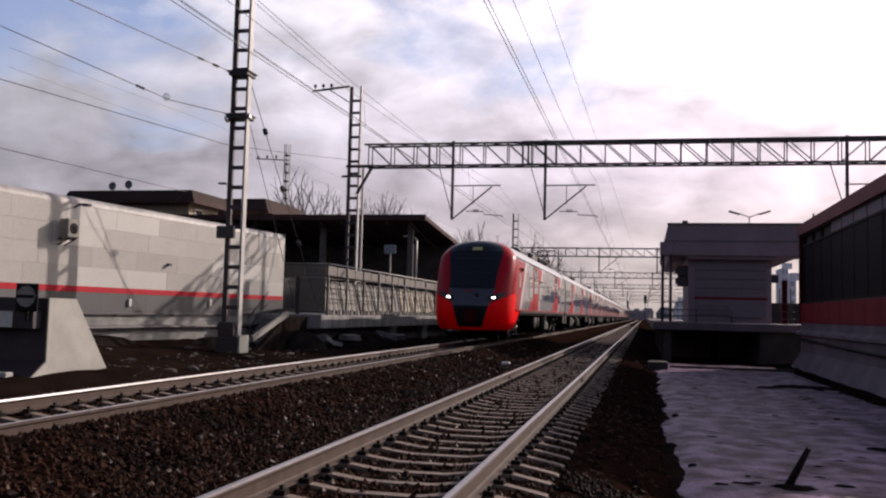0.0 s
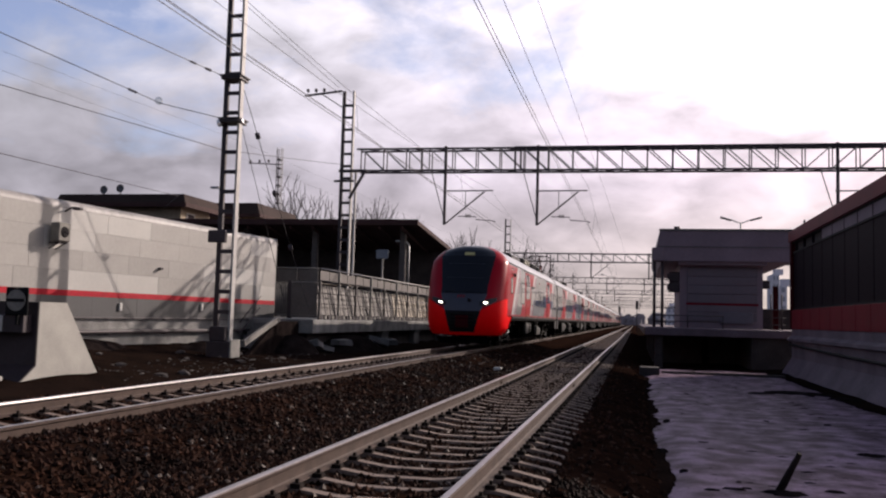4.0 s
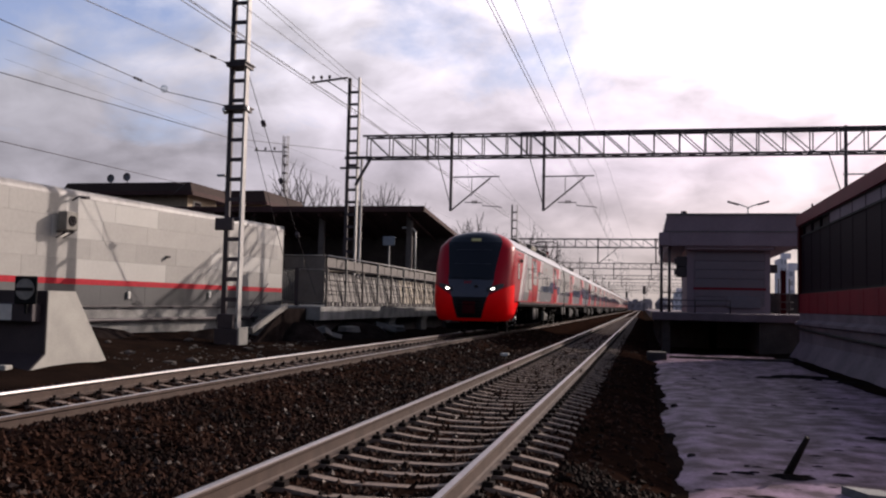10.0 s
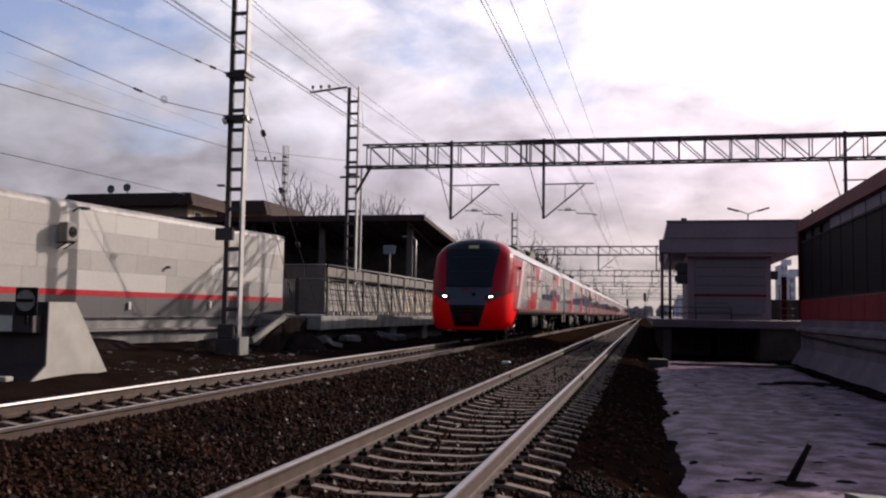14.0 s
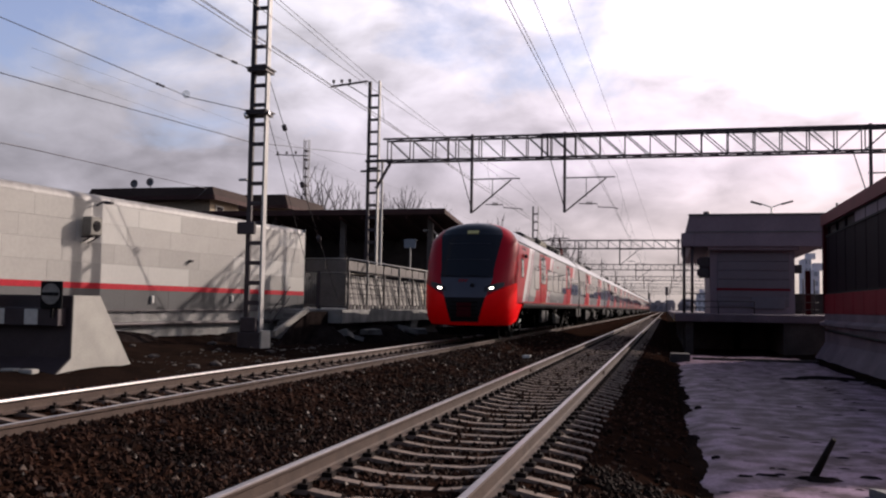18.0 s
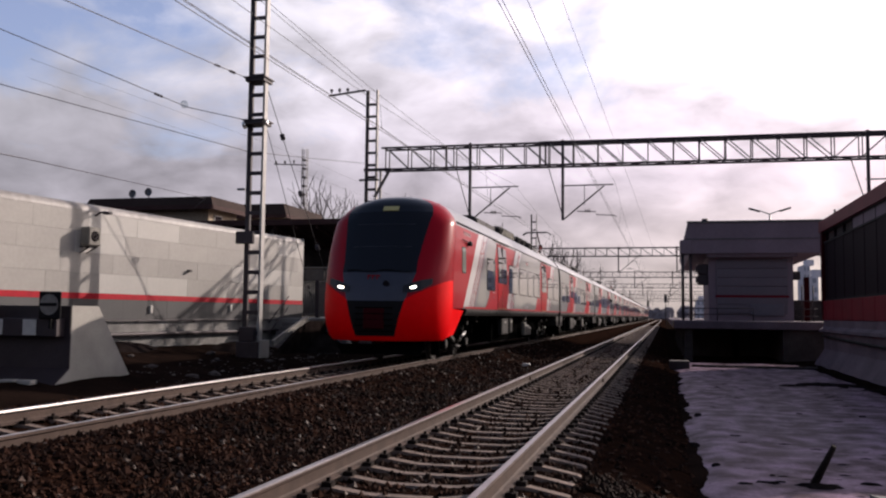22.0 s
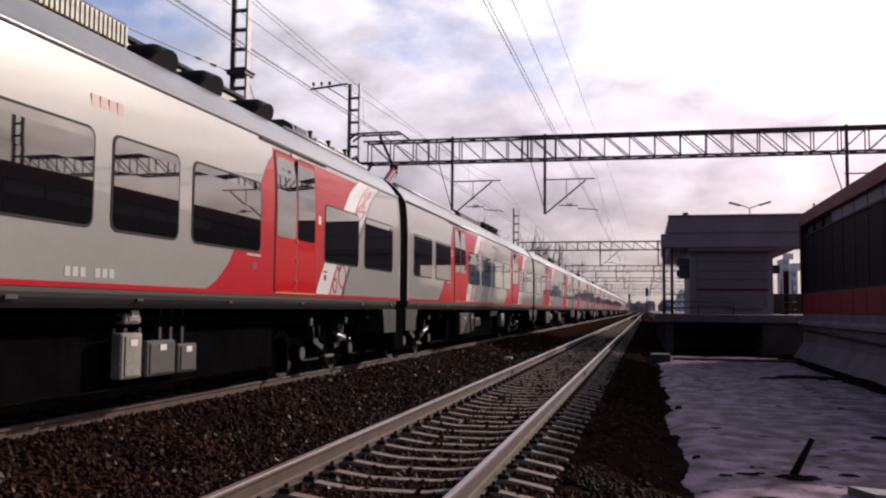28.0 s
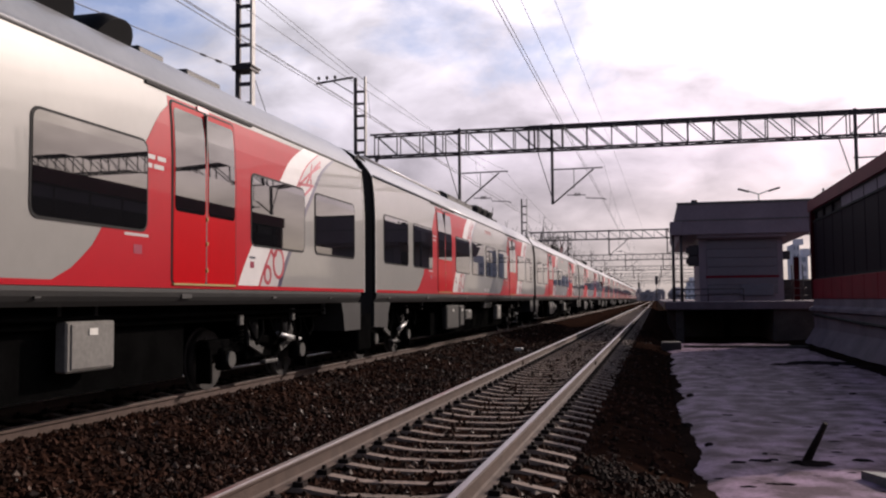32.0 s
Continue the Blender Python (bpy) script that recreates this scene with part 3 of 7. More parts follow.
def build_wall():
    ln = WALL_LEN
    bm = bmesh.new()
    box(bm, -0.6, -0.05, 0, ln, -0.3, 4.5)
    part("wall_core", bm, M_CONC2, WALL)
    # plinth
    bm = bmesh.new()
    box(bm, -0.05, 0.0, 0, ln, -0.3, 1.02)
    part("plinth", bm, M_PLINTH, WALL, "stained pale concrete plinth")
    rnd = random.Random(8)
    rows = [(1.84, 2.46), (2.46, 3.09), (3.09, 3.72), (3.72, 4.34)]
    mesh_cache = {}

    def cassette(y0, y1, z0, z1, material, key):
        k = (round(y1 - y0, 2), round(z1 - z0, 2), key)
        if k not in mesh_cache:
            b = bmesh.new()
            box(b, -0.05, 0.012, 0.0015, y1 - y0 - 0.0015, 0.0015, z1 - z0 - 0.0015, bevel=0.0025)
            mesh_cache[k] = mesh_of(b, "cladding_panel", material)
        ob = new("cladding_panel", mesh_cache[k])
        ob.parent = WALL
        ob.matrix_basis = pose(rnd.uniform(-0.002, 0.002), y0, z0)
    for r, (z0, z1) in enumerate(rows):
        y = -1.1 + 0.55 * r
        while y < ln - 0.05:
            a, b = max(0, y), min(ln, y + 2.2)
            fresh = int(rnd.random() < 0.16)
            if b - a > 0.1:
                cassette(a, b, z0, z1, M_PANEL2 if fresh else M_PANEL, fresh)
            y += 2.2
    y = 0
    while y < ln - 0.1:
        cassette(y, min(ln, y + 2.2), 1.02, 1.66, M_GREYP, 2)
        y += 2.2
    bm = bmesh.new()
    box(bm, -0.05, 0.02, 0, ln, 1.66, 1.84, bevel=0.005)
    part("red_stripe", bm, M_STRIPE, WALL, "red stripe along the wall")
    # rounded eave
    bm = bmesh.new()
    pts = [(0.012, 4.34)] + [(-0.25 + 0.262 * math.cos(radians(a)), 4.34 + 0.28 * math.sin(radians(a))) for a in range(10, 91, 10)] + [(-0.6, 4.64), (-0.6, 4.34)]
    prism(bm, pts, 0, ln)
    part("eave_roll", bm, M_EAVE, WALL, "rounded cream metal eave", smooth=False)
    for z, r in ((1.0, 0.03), (0.55, 0.07)):
        bm = bmesh.new()
        tube(bm, [(0.06 + r, -0.0, z), (0.06 + r, ln * 0.5, z - 0.02), (0.06 + r, ln, z + 0.02)], r, 8)
        for k in range(9):
            box(bm, 0.0, 0.08 + 2 * r, 1 + 3 * k, 1.06 + 3 * k, z - r - 0.03, z - r)
        part("wall_pipe", bm, M_GANTRY, WALL, "dark pipe on brackets along the wall")
    # end face
    bm = bmesh.new()
    box(bm, -0.62, 0.02, ln, ln + 0.04, 1.02, 4.6, bevel=0.01)
    part("end_trim", bm, M_PANEL, WALL)


build_wall()


# ---- left platform ----
def left_platform():
    bm = bmesh.new()
    box(bm, -22, -13.0, 34.5, 110, 0.5, 1.08, bevel=0.03)
    solid("platform_left", bm, M_PLINTH, "worn grey concrete platform deck", "platform", kind="structure")
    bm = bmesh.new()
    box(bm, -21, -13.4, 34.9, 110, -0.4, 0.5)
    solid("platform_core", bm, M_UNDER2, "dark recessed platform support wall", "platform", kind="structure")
    for y in (45, 52, 59, 66):
        bm = bmesh.new()
        prism(bm, [(-13.75, -0.5), (-13.1, -0.5), (-13.1, 0.3), (-13.02, 0.5), (-13.75, 0.5)], y, y + 1.3)
        solid("platform_pier", bm, M_CONC2, "grey concrete pier under the platform edge", "pier", "platform piers", "structure")


left_platform()


# ---- right platform ----
def right_platform():
    bm = bmesh.new()
    box(bm, 0.38, 9.0, 40, 150, 0.8, 1.15, bevel=0.03)
    solid("platform_right", bm, M_BASE, "grey concrete high platform slab", "platform", kind="structure")
    # shade under the slab is put into the dark leg and wall colour
    for y in (40.3, 46, 52, 58, 64, 70):
        for x in (1.0,) if y < 41 else (1.0, 3.4):
            bm = bmesh.new()
            box(bm, x - 0.18, x + 0.18, y, y + 0.4, -0.7, 0.8, bevel=0.02)
            solid("platform_leg", bm, M_UNDER2, "concrete leg under the platform, coloured dark for its shade", "pier", "platform legs", "structure")
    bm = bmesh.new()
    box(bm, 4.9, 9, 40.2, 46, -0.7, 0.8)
    solid("platform_wall", bm, M_UNDER2, "concrete wall darkened for the shade under the platform", "wall", kind="structure")
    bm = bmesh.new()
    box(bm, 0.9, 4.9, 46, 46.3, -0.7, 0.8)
    solid("platform_back_wall", bm, M_UNDER2, "wall deep under the platform in a shade-dark colour", "wall", kind="structure")


right_platform()

# ---- train ----


def lerp_list(pairs, z):
    if z <= pairs[0][0]:
        return pairs[0][1]
    for (a, va), (b, vb) in zip(pairs, pairs[1:]):
        if z <= b:
            u = (z - a) / (b - a)
            return va + (vb - va) * u
    return pairs[-1][1]


HALF = [(0.45, 1.42), (0.7, 1.6), (1.0, 1.7), (1.4, 1.74), (2.9, 1.74), (3.3, 1.722), (3.6, 1.695), (3.75, 1.674), (3.9, 1.58), (4.05, 1.46),
        (4.2, 1.3), (4.32, 1.1), (4.42, 0.86), (4.49, 0.55), (4.53, 0.2), (4.54, 0.02)]
NOSE = [(0.56, 0.34), (0.7, 0.26), (0.9, 0.2), (1.2, 0.16), (1.6, 0.21), (2.0, 0.33), (2.35, 0.47), (3.0, 0.78), (3.6, 1.08), (3.95, 1.25),
        (4.2, 1.45), (4.35, 1.65), (4.45, 1.92), (4.51, 2.32), (4.54, 3.0)]
SIDE0 = [(0.45, 1.55), (2.2, 1.58), (3.0, 1.76), (3.75, 2.08), (4.2, 2.4), (4.54, 3.02)]
BORDER = [(0.56, 0.5), (0.68, 0.52), (1.58, 0.77), (1.64, 0.8), (2.32, 1.0), (2.6, 1.0), (3.2, 1.08), (3.9, 1.19), (4.05, 1.17), (4.2, 1.09), (4.32, 0.92), (4.42, 0.68), (4.49, 0.4), (4.54, 0.015)]


def half(z):
    return lerp_list(HALF, z)


def nose_point(x, z):
    w = half(z)
    s = min(1.0, abs(x) / w)
    y0, y1 = lerp_list(NOSE, z), lerp_list(SIDE0, z)
    return Vector((x, y0 + (y1 - y0) * (1 - (1 - s ** 2.4) ** (1 / 2.4)), z))


def nose_parts(car):
    zs = [0.56, 0.61, 0.68, 0.85, 1.0, 1.15, 1.3, 1.45, 1.58, 1.64, 1.8, 1.95, 2.1, 2.22, 2.32, 2.38, 2.6, 2.8, 3.0, 3.2, 3.4, 3.6, 3.75, 3.9, 3.98,
          4.05, 4.12, 4.2, 4.26, 4.32, 4.37, 4.42, 4.46, 4.49, 4.52, 4.54]
    inner, outer = 8, 14
    pieces = {k: bmesh.new() for k in ("bumper", "grille", "nose_band", "windscreen", "roof_cap", "pillar")}

    def lift(z):
        return 0.52 * math.exp(-((z - 1.75) / 0.6) ** 2)

    def region(i, j, side):
        z = (zs[i] + zs[i + 1]) / 2
        if j < inner:
            return "bumper" if z < 0.68 else "grille" if z < 1.58 else "nose_band" if z < 2.32 else "windscreen" if z < 3.98 else "roof_cap"
        return "bumper" if z < 1.62 else "pillar"
    for side in (-1, 1):
        grid = []
        for z in zs:
            row = []
            c, w = min(lerp_list(BORDER, z), half(z) * 0.98), half(z)
            for j in range(inner + outer + 1):
                if j <= inner:
                    p = nose_point(side * c * j / inner, z)
                else:
                    q = (j - inner) / outer
                    q = 1 - (1 - q) ** 1.6
                    z2 = z + lift(z) * q
                    w2 = half(z2)
                    p = nose_point(side * (c + (w2 - c) * q), z2)
                row.append(p)
            grid.append(row)
        for i in range(len(zs) - 1):
            for j in range(inner + outer):
                bm = pieces[region(i, j, side)]
                q = [grid[i][j], grid[i][j + 1], grid[i + 1][j + 1], grid[i + 1][j]]
                if side < 0:
                    q = q[::-1]
                f = bm.faces.new([bm.verts.new(v) for v in q])
                f.smooth = True
    # side cheeks of the bumper behind the nose
    bm = pieces["bumper"]
    for side in (-1, 1):
        a = [(1.54, 0.62), (2.2, 0.71), (2.8, 1.36), (1.54, 1.4)]
        va = [bm.verts.new((side * (half(z) + 0.004), y, z)) for y, z in a]
        vb = [bm.verts.new((side * (half(z) - 0.06), y, z)) for y, z in a]
        fs = [bm.faces.new(va), bm.faces.new(vb[::-1])]
        for i in range(4):
            fs.append(bm.faces.new((va[i], vb[i], vb[(i + 1) % 4], va[(i + 1) % 4])))
    mats = {"bumper": M_BUMPER, "grille": M_BLACK, "nose_band": M_SILVER, "windscreen": M_SCREEN, "roof_cap": M_NAVY, "pillar": M_PILLAR}
    for k, bm in pieces.items():
        bmesh.ops.remove_doubles(bm, verts=bm.verts, dist=0.0005)
        bmesh.ops.recalc_face_normals(bm, faces=bm.faces)
        ob = part(k, bm, mats[k], car)
    # headlights
    for side in (-1, 1):
        bm = bmesh.new()
        rows = []
        for k, (x, zl, zh) in enumerate(((0.72, 1.8, 1.97), (0.92, 1.8, 2.05), (1.15, 1.86, 2.12), (1.4, 2.02, 2.17))):
            rows.append([nose_point(side * x, zl) - Vector((0, 0.02, 0)), nose_point(side * x, zh) - Vector((0, 0.02, 0))])
        for a, b in zip(rows, rows[1:]):
            bm.faces.new([bm.verts.new(v) for v in (a[0], b[0], b[1], a[1])])
        bmesh.ops.remove_doubles(bm, verts=bm.verts, dist=0.001)
        r = bmesh.ops.extrude_face_region(bm, geom=list(bm.faces))
        for v in [g for g in r["geom"] if isinstance(g, bmesh.types.BMVert)]:
            v.co.y += 0.03
        bmesh.ops.recalc_face_normals(bm, faces=bm.faces)
        lamp = part("headlight", bm, M_LENS, car, "clear headlight lens with a lit lamp")
        bm = bmesh.new()
        c = nose_point(side * 0.97, 1.93) + Vector((0, -0.035, 0))
        for k in range(5):
            p = c + Vector((side * (k - 2) * 0.03, 0.0, (k - 2) * 0.007))
            tube(bm, [p, p + Vector((0, -0.012, 0))], 0.031, 12)
        part("bulb", bm, M_LAMP, lamp)
    bm = bmesh.new()
    a, b = nose_point(0.0, 4.0), nose_point(0.0, 4.12)
    n = Vector((0, -0.85, 0.5)) * 0.03
    vs = [Vector((x, p.y, p.z)) + n for p in (a, b) for x in (-0.14, 0.28)]
    f = bm.faces.new([bm.verts.new(vs[i]) for i in (0, 1, 3, 2)])
    r = bmesh.ops.extrude_face_region(bm, geom=[f])
    for v in [g for g in r["geom"] if isinstance(g, bmesh.types.BMVert)]:
        v.co -= n * 2
    bmesh.ops.recalc_face_normals(bm, faces=bm.faces)
    part("destination_display", bm, M_DEST, car, "lit pale yellow destination display")
    # wipers and screen bars
    bm = bmesh.new()
    for x0, x1 in ((-0.86, 0.0), (0.04, 0.9)):
        pts = [nose_point(x0 + (x1 - x0) * k / 6, 2.36 + 0.03 * math.sin(k)) + Vector((0, -0.03, 0)) for k in range(7)]
        tube(bm, pts, 0.014, 6)
    part("wiper", bm, M_BLACK, car)
    bm = bmesh.new()
    for z in (3.0, 3.62):
        tube(bm, [nose_point(-0.8 + 1.6 * k / 8, z) + Vector((0, -0.004, 0)) for k in range(9)], 0.008, 5)
    part("sun_blind_edge", bm, M_SILVER, car)
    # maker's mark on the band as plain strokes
    bm = bmesh.new()
    for k, x in enumerate((-0.2, -0.08, 0.04)):
        p = nose_point(x, 2.16)
        box(bm, x - 0.045, x + 0.045, p.y - 0.012, p.y + 0.01, 2.08, 2.11)
        box(bm, x - 0.045, x - 0.02, p.y - 0.012, p.y + 0.02, 2.08, 2.24)
        box(bm, x - 0.045, x + 0.04, p.y - 0.006, p.y + 0.02, 2.21, 2.24)
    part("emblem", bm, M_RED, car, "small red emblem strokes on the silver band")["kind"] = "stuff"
    bm = bmesh.new()
    p = nose_point(0.28, 2.0)
    disc(bm, p + Vector((0, -0.02, 0.02)), (0, 1, 0.3), 0.085, 0.03, 14)
    part("coupler_cap", bm, M_NAVY, car)
    # ribs in the grille and coupler
    bm = bmesh.new()
    for z in (0.8, 0.95, 1.1, 1.25, 1.4):
        tube(bm, [nose_point(-0.5 + k * 0.2, z) + Vector((0, -0.01, 0)) for k in range(6)], 0.014, 5)
    part("grille_rib", bm, M_UNDER, car)
    bm = bmesh.new()
    box(bm, -0.28, 0.28, nose_point(0, 1.1).y - 0.02, 0.4, 0.86, 1.4, bevel=0.03)
    part("coupler_hatch", bm, M_DARKRED, car, "dark red coupler hatch inside the grille")
    bm = bmesh.new()
    prism(bm, [(-1.05, 0.2), (1.05, 0.2), (1.2, 0.46), (-1.2, 0.46)], 0.75, 0.9)
    part("snow_plough", bm, M_UNDER, car)


def shell(car, y_front, y_end, head):
    """Both side walls and the roof, one mesh each."""
    side_z = [1.42, 2.0, 2.9, 3.1, 3.3, 3.45, 3.6, 3.75]
    roof_z = [3.75, 3.83, 3.9, 3.98, 4.05, 4.12, 4.2, 4.26, 4.32, 4.37, 4.42, 4.46, 4.49, 4.53, 4.54]

    def start(z):
        return lerp_list(SIDE0, z) if head else y_front
    ys = [0.0, 0.08, 0.3, 0.65, 1.0]
    for side in (1, -1):
        bm = bmesh.new()
        cols = [[bm.verts.new((side * half(z), start(z) + (y_end - start(z)) * u, z)) for z in side_z] for u in ys]
        inner = [[bm.verts.new((side * (half(z) - 0.06), start(z) + (y_end - start(z)) * u, z)) for z in side_z] for u in (ys[0], ys[-1])]
        for a, b in zip(cols, cols[1:]):
            for k in range(len(side_z) - 1):
                bm.faces.new((a[k], b[k], b[k + 1], a[k + 1]) if side > 0 else (a[k + 1], b[k + 1], b[k], a[k])).smooth = True
        for c, d in ((cols[0], inner[0]), (cols[-1], inner[1])):
            c = [bm.verts.new(v.co) for v in c]
            for k in range(len(side_z) - 1):
                bm.faces.new((c[k], c[k + 1], d[k + 1], d[k]))
        bmesh.ops.recalc_face_normals(bm, faces=bm.faces)
        part("side_wall", bm, M_GREY, car)
    bm = bmesh.new()
    prof = [(half(z), z) for z in roof_z] + [(-half(z), z) for z in roof_z[::-1]]
    cols = [[bm.verts.new((x, start(z) + (y_end - start(z)) * u, z)) for x, z in prof] for u in (0, 0.1, 0.5, 1)]
    for a, b in zip(cols, cols[1:]):
        for k in range(len(prof) - 1):
            f = bm.faces.new((a[k], b[k], b[k + 1], a[k + 1]))
            f.smooth = True
    bmesh.ops.recalc_face_normals(bm, faces=bm.faces)
    part("roof", bm, M_ROOF, car)
    bm = bmesh.new()
    tube(bm, [(half(3.76) + 0.005, start(3.76) + 0.1, 3.76), (half(3.76) + 0.005, y_end - 0.02, 3.76)], 0.03, 8)
    part("cantrail", bm, M_ROOF, car)
    # end walls
    prof = [(half(z) - 0.02, z) for z in side_z[:-1] + roof_z] + [(-half(z) + 0.02, z) for z in (side_z[:-1] + roof_z)[::-1]]
    for y in ([y_end] if head else [y_front, y_end]):
        bm = bmesh.new()
        prism(bm, prof, y - 0.02, y + 0.02)
        part("end_wall", bm, M_BLACK, car)


def decal(car, name, left, right, z0, z1, material, off, n=18, label="", parent=None):
    """A thin sheet on the near side wall between two edges given by height."""
    bm = bmesh.new()
    rows = []
    for k in range(n + 1):
        z = z0 + (z1 - z0) * k / n
        x = half(z)
        rows.append([bm.verts.new((x + off, left(z), z)), bm.verts.new((x + off, right(z), z)), bm.verts.new((x - 0.01, right(z), z)), bm.verts.new((x - 0.01, left(z), z))])
    for a, b in zip(rows, rows[1:]):
        for i in range(4):
            bm.faces.new((a[i], a[(i + 1) % 4], b[(i + 1) % 4], b[i]))
    bm.faces.new(rows[0][::-1])
    bm.faces.new(rows[-1])
    bmesh.ops.recalc_face_normals(bm, faces=bm.faces)
    return part(name, bm, material, parent or car, label)


def ribbon(bm, path, w, off=0.0065, closed=False):
    """A flat band of width w along points (y, z) of the near side wall."""
    n = len(path)
    rows = []
    for i, (y, z) in enumerate(path):
        a = path[(i - 1) % n] if closed or i else path[0]
        b = path[(i + 1) % n] if closed or i < n - 1 else path[-1]
        dy, dz = b[0] - a[0], b[1] - a[1]
        ln = math.hypot(dy, dz) or 1.0
        ny, nz = -dz / ln * w / 2, dy / ln * w / 2
        rows.append([bm.verts.new((half(z + s * nz) + off, y + s * ny, z + s * nz)) for s in (-1, 1)])
    pairs = list(zip(rows, rows[1:])) + ([(rows[-1], rows[0])] if closed else [])
    for a, b in pairs:
        bm.faces.new((a[0], b[0], b[1], a[1]))
    r = bmesh.ops.extrude_face_region(bm, geom=list(bm.faces))
    for g in r["geom"]:
        if isinstance(g, bmesh.types.BMVert):
            g.co.x -= off + 0.004
    bmesh.ops.recalc_face_normals(bm, faces=bm.faces)


def plate(parent, name, y0, y1, z0, z1, material, off, depth=0.03, r=0.08, label="", n=4):
    """A rounded plate on the side wall, proud by off, laid in level strips so that it follows the wall."""
    steps = [r * (1 - math.cos(radians(90 * k / n))) for k in range(n + 1)]
    zs = [z0 + s for s in steps]
    m = max(1, int((z1 - z0 - 2 * r) / 0.22))
    zs += [z0 + r + (z1 - z0 - 2 * r) * k / m for k in range(1, m)] + [z1 - s for s in steps[::-1]]
    bm = bmesh.new()
    rows = []
    for z in zs:
        e = max(z0 + r - z, z - (z1 - r), 0)
        cut = r - math.sqrt(max(0.0, r * r - e * e))
        x = half(z) + off
        rows.append([bm.verts.new((x - depth, y0 + cut, z)), bm.verts.new((x, y0 + cut, z)), bm.verts.new((x, y1 - cut, z)), bm.verts.new((x - depth, y1 - cut, z))])
    for a, b in zip(rows, rows[1:]):
        for i in range(3):
            bm.faces.new((a[i], a[i + 1], b[i + 1], b[i]))
    bm.faces.new(rows[0])
    bm.faces.new(rows[-1])
    bmesh.ops.recalc_face_normals(bm, faces=bm.faces)
    return part(name, bm, material, parent, label)


def side_window(car, y0, y1, z0=2.05, z1=3.02):
    fr = plate(car, "window", y0 - 0.03, y1 + 0.03, z0 - 0.03, z1 + 0.03, M_BLACK, 0.008, r=0.12)
    plate(fr, "pane", y0, y1, z0, z1, M_GLASS, 0.013, r=0.1)


def door_zone(car, y0, y1, lead=False):
    """A double-leaf door with the red field, the white band and the lace ornament round it."""
    def slant(z):
        u = (z - 1.47) / 2.25
        return 2.05 * u ** 1.15 + 9.0 * max(0.0, u - 0.8) ** 2

    def red_left(z):
        u = (z - 1.47) / 2.25
        v = y0 - 2.1 + 0.75 * min(1, u * 6) ** 0.5 * 0.45 + 1.75 * u
        if u > 0.82:
            v += (u - 0.82) ** 2 * 9
        return min(v, y0 - 0.06)
    white0, white1, lace1, navy1 = y1 + 0.1, y1 + 0.72, y1 + 1.36, y1 + 1.5
    decal(car, "red_field", red_left, lambda z: white0 + slant(z), 1.47, 3.66, M_RED, 0.003)
    decal(car, "white_band", lambda z: white0 + slant(z), lambda z: white1 + slant(z), 1.47, 3.72, M_WHITE, 0.004)
    decal(car, "ornament_ground", lambda z: white1 + slant(z), lambda z: lace1 + slant(z), 1.47, 3.72, M_LACE, 0.004)
    decal(car, "navy_edge", lambda z: lace1 + slant(z), lambda z: lace1 + 0.13 + slant(z), 1.47, 3.72, M_NAVYBAND, 0.004)
    decal(car, "ornament_border", lambda z: white1 + slant(z), lambda z: white1 + 0.06 + slant(z), 1.47, 3.7, M_LACELINE, 0.0055)
    for zc, r, dy in ((1.64, 0.12, 0.2), (1.82, 0.21, 0.44), (2.02, 0.1, 0.12)):
        bm = bmesh.new()
        yc = white1 + slant(zc) + dy
        ribbon(bm, [(yc + r * 0.85 * math.cos(a), zc + r * math.sin(a)) for a in [2 * math.pi * k / 22 for k in range(22)]], 0.05, closed=True)
        part("ornament_ring", bm, M_LACELINE, car, "red ornament ring")
    for za, p, zb, q in ((2.6, 0.08, 3.1, 0.56), (2.6, 0.52, 3.1, 0.08), (3.1, 0.04, 3.14, 0.62), (3.1, 0.08, 3.52, 0.5), (3.1, 0.56, 3.5, 0.16), (3.14, 0.33, 3.6, 0.36)):
        bm = bmesh.new()
        ribbon(bm, [(white1 + slant(za + (zb - za) * u) + p + (q - p) * u, za + (zb - za) * u) for u in (0, 0.25, 0.5, 0.75, 1)], 0.045)
        part("ornament_bar", bm, M_LACELINE, car, "red ornament stroke")
    if lead:
        plate(car, "door_notice", y1 + 0.17, y1 + 0.29, 2.66, 2.8, M_CREAMPLATE, 0.006, 0.01, 0.015, "small pale notice beside the door")
    for z, words in () if lead else ((2.85, ((0.6, 0.38), (0.33, 0.16))), (2.75, ((0.56, 0.44), (0.4, 0.2)))):
        for a, b in words:
            plate(car, "notice_bar", y0 - a, y0 - b, z, z + 0.05, M_LACE, 0.006, 0.008, 0.008, "pale bar of small writing beside the door")
    plate(car, "small_sign", y1 + 0.46, y1 + 0.58, 1.72, 1.81, M_LACERED, 0.007, 0.01, 0.015, "small dark sign on the white band")
    plate(car, "small_bar", y1 + 0.44, y1 + 0.62, 1.85, 1.88, M_SILVER, 0.007, 0.01, 0.008)
    mid = (y0 + y1) / 2
    plate(car, "door_frame", y0 - 0.03, y1 + 0.03, 1.465, 3.63, M_BLACK, 0.009, r=0.07)
    for a, b in ((y0, mid - 0.012), (mid + 0.012, y1)):
        leaf = plate(car, "door_leaf", a, b, 1.48, 3.6, M_DOOR, 0.016, r=0.05)
        plate(leaf, "door_glass", a + 0.03, b - 0.03, 2.32, 3.54, M_GLASS, 0.021, r=0.06)
    bm = bmesh.new()
    box(bm, half(3.5) - 0.02, 1.757, mid - 0.011, mid + 0.011, 1.48, 3.58)
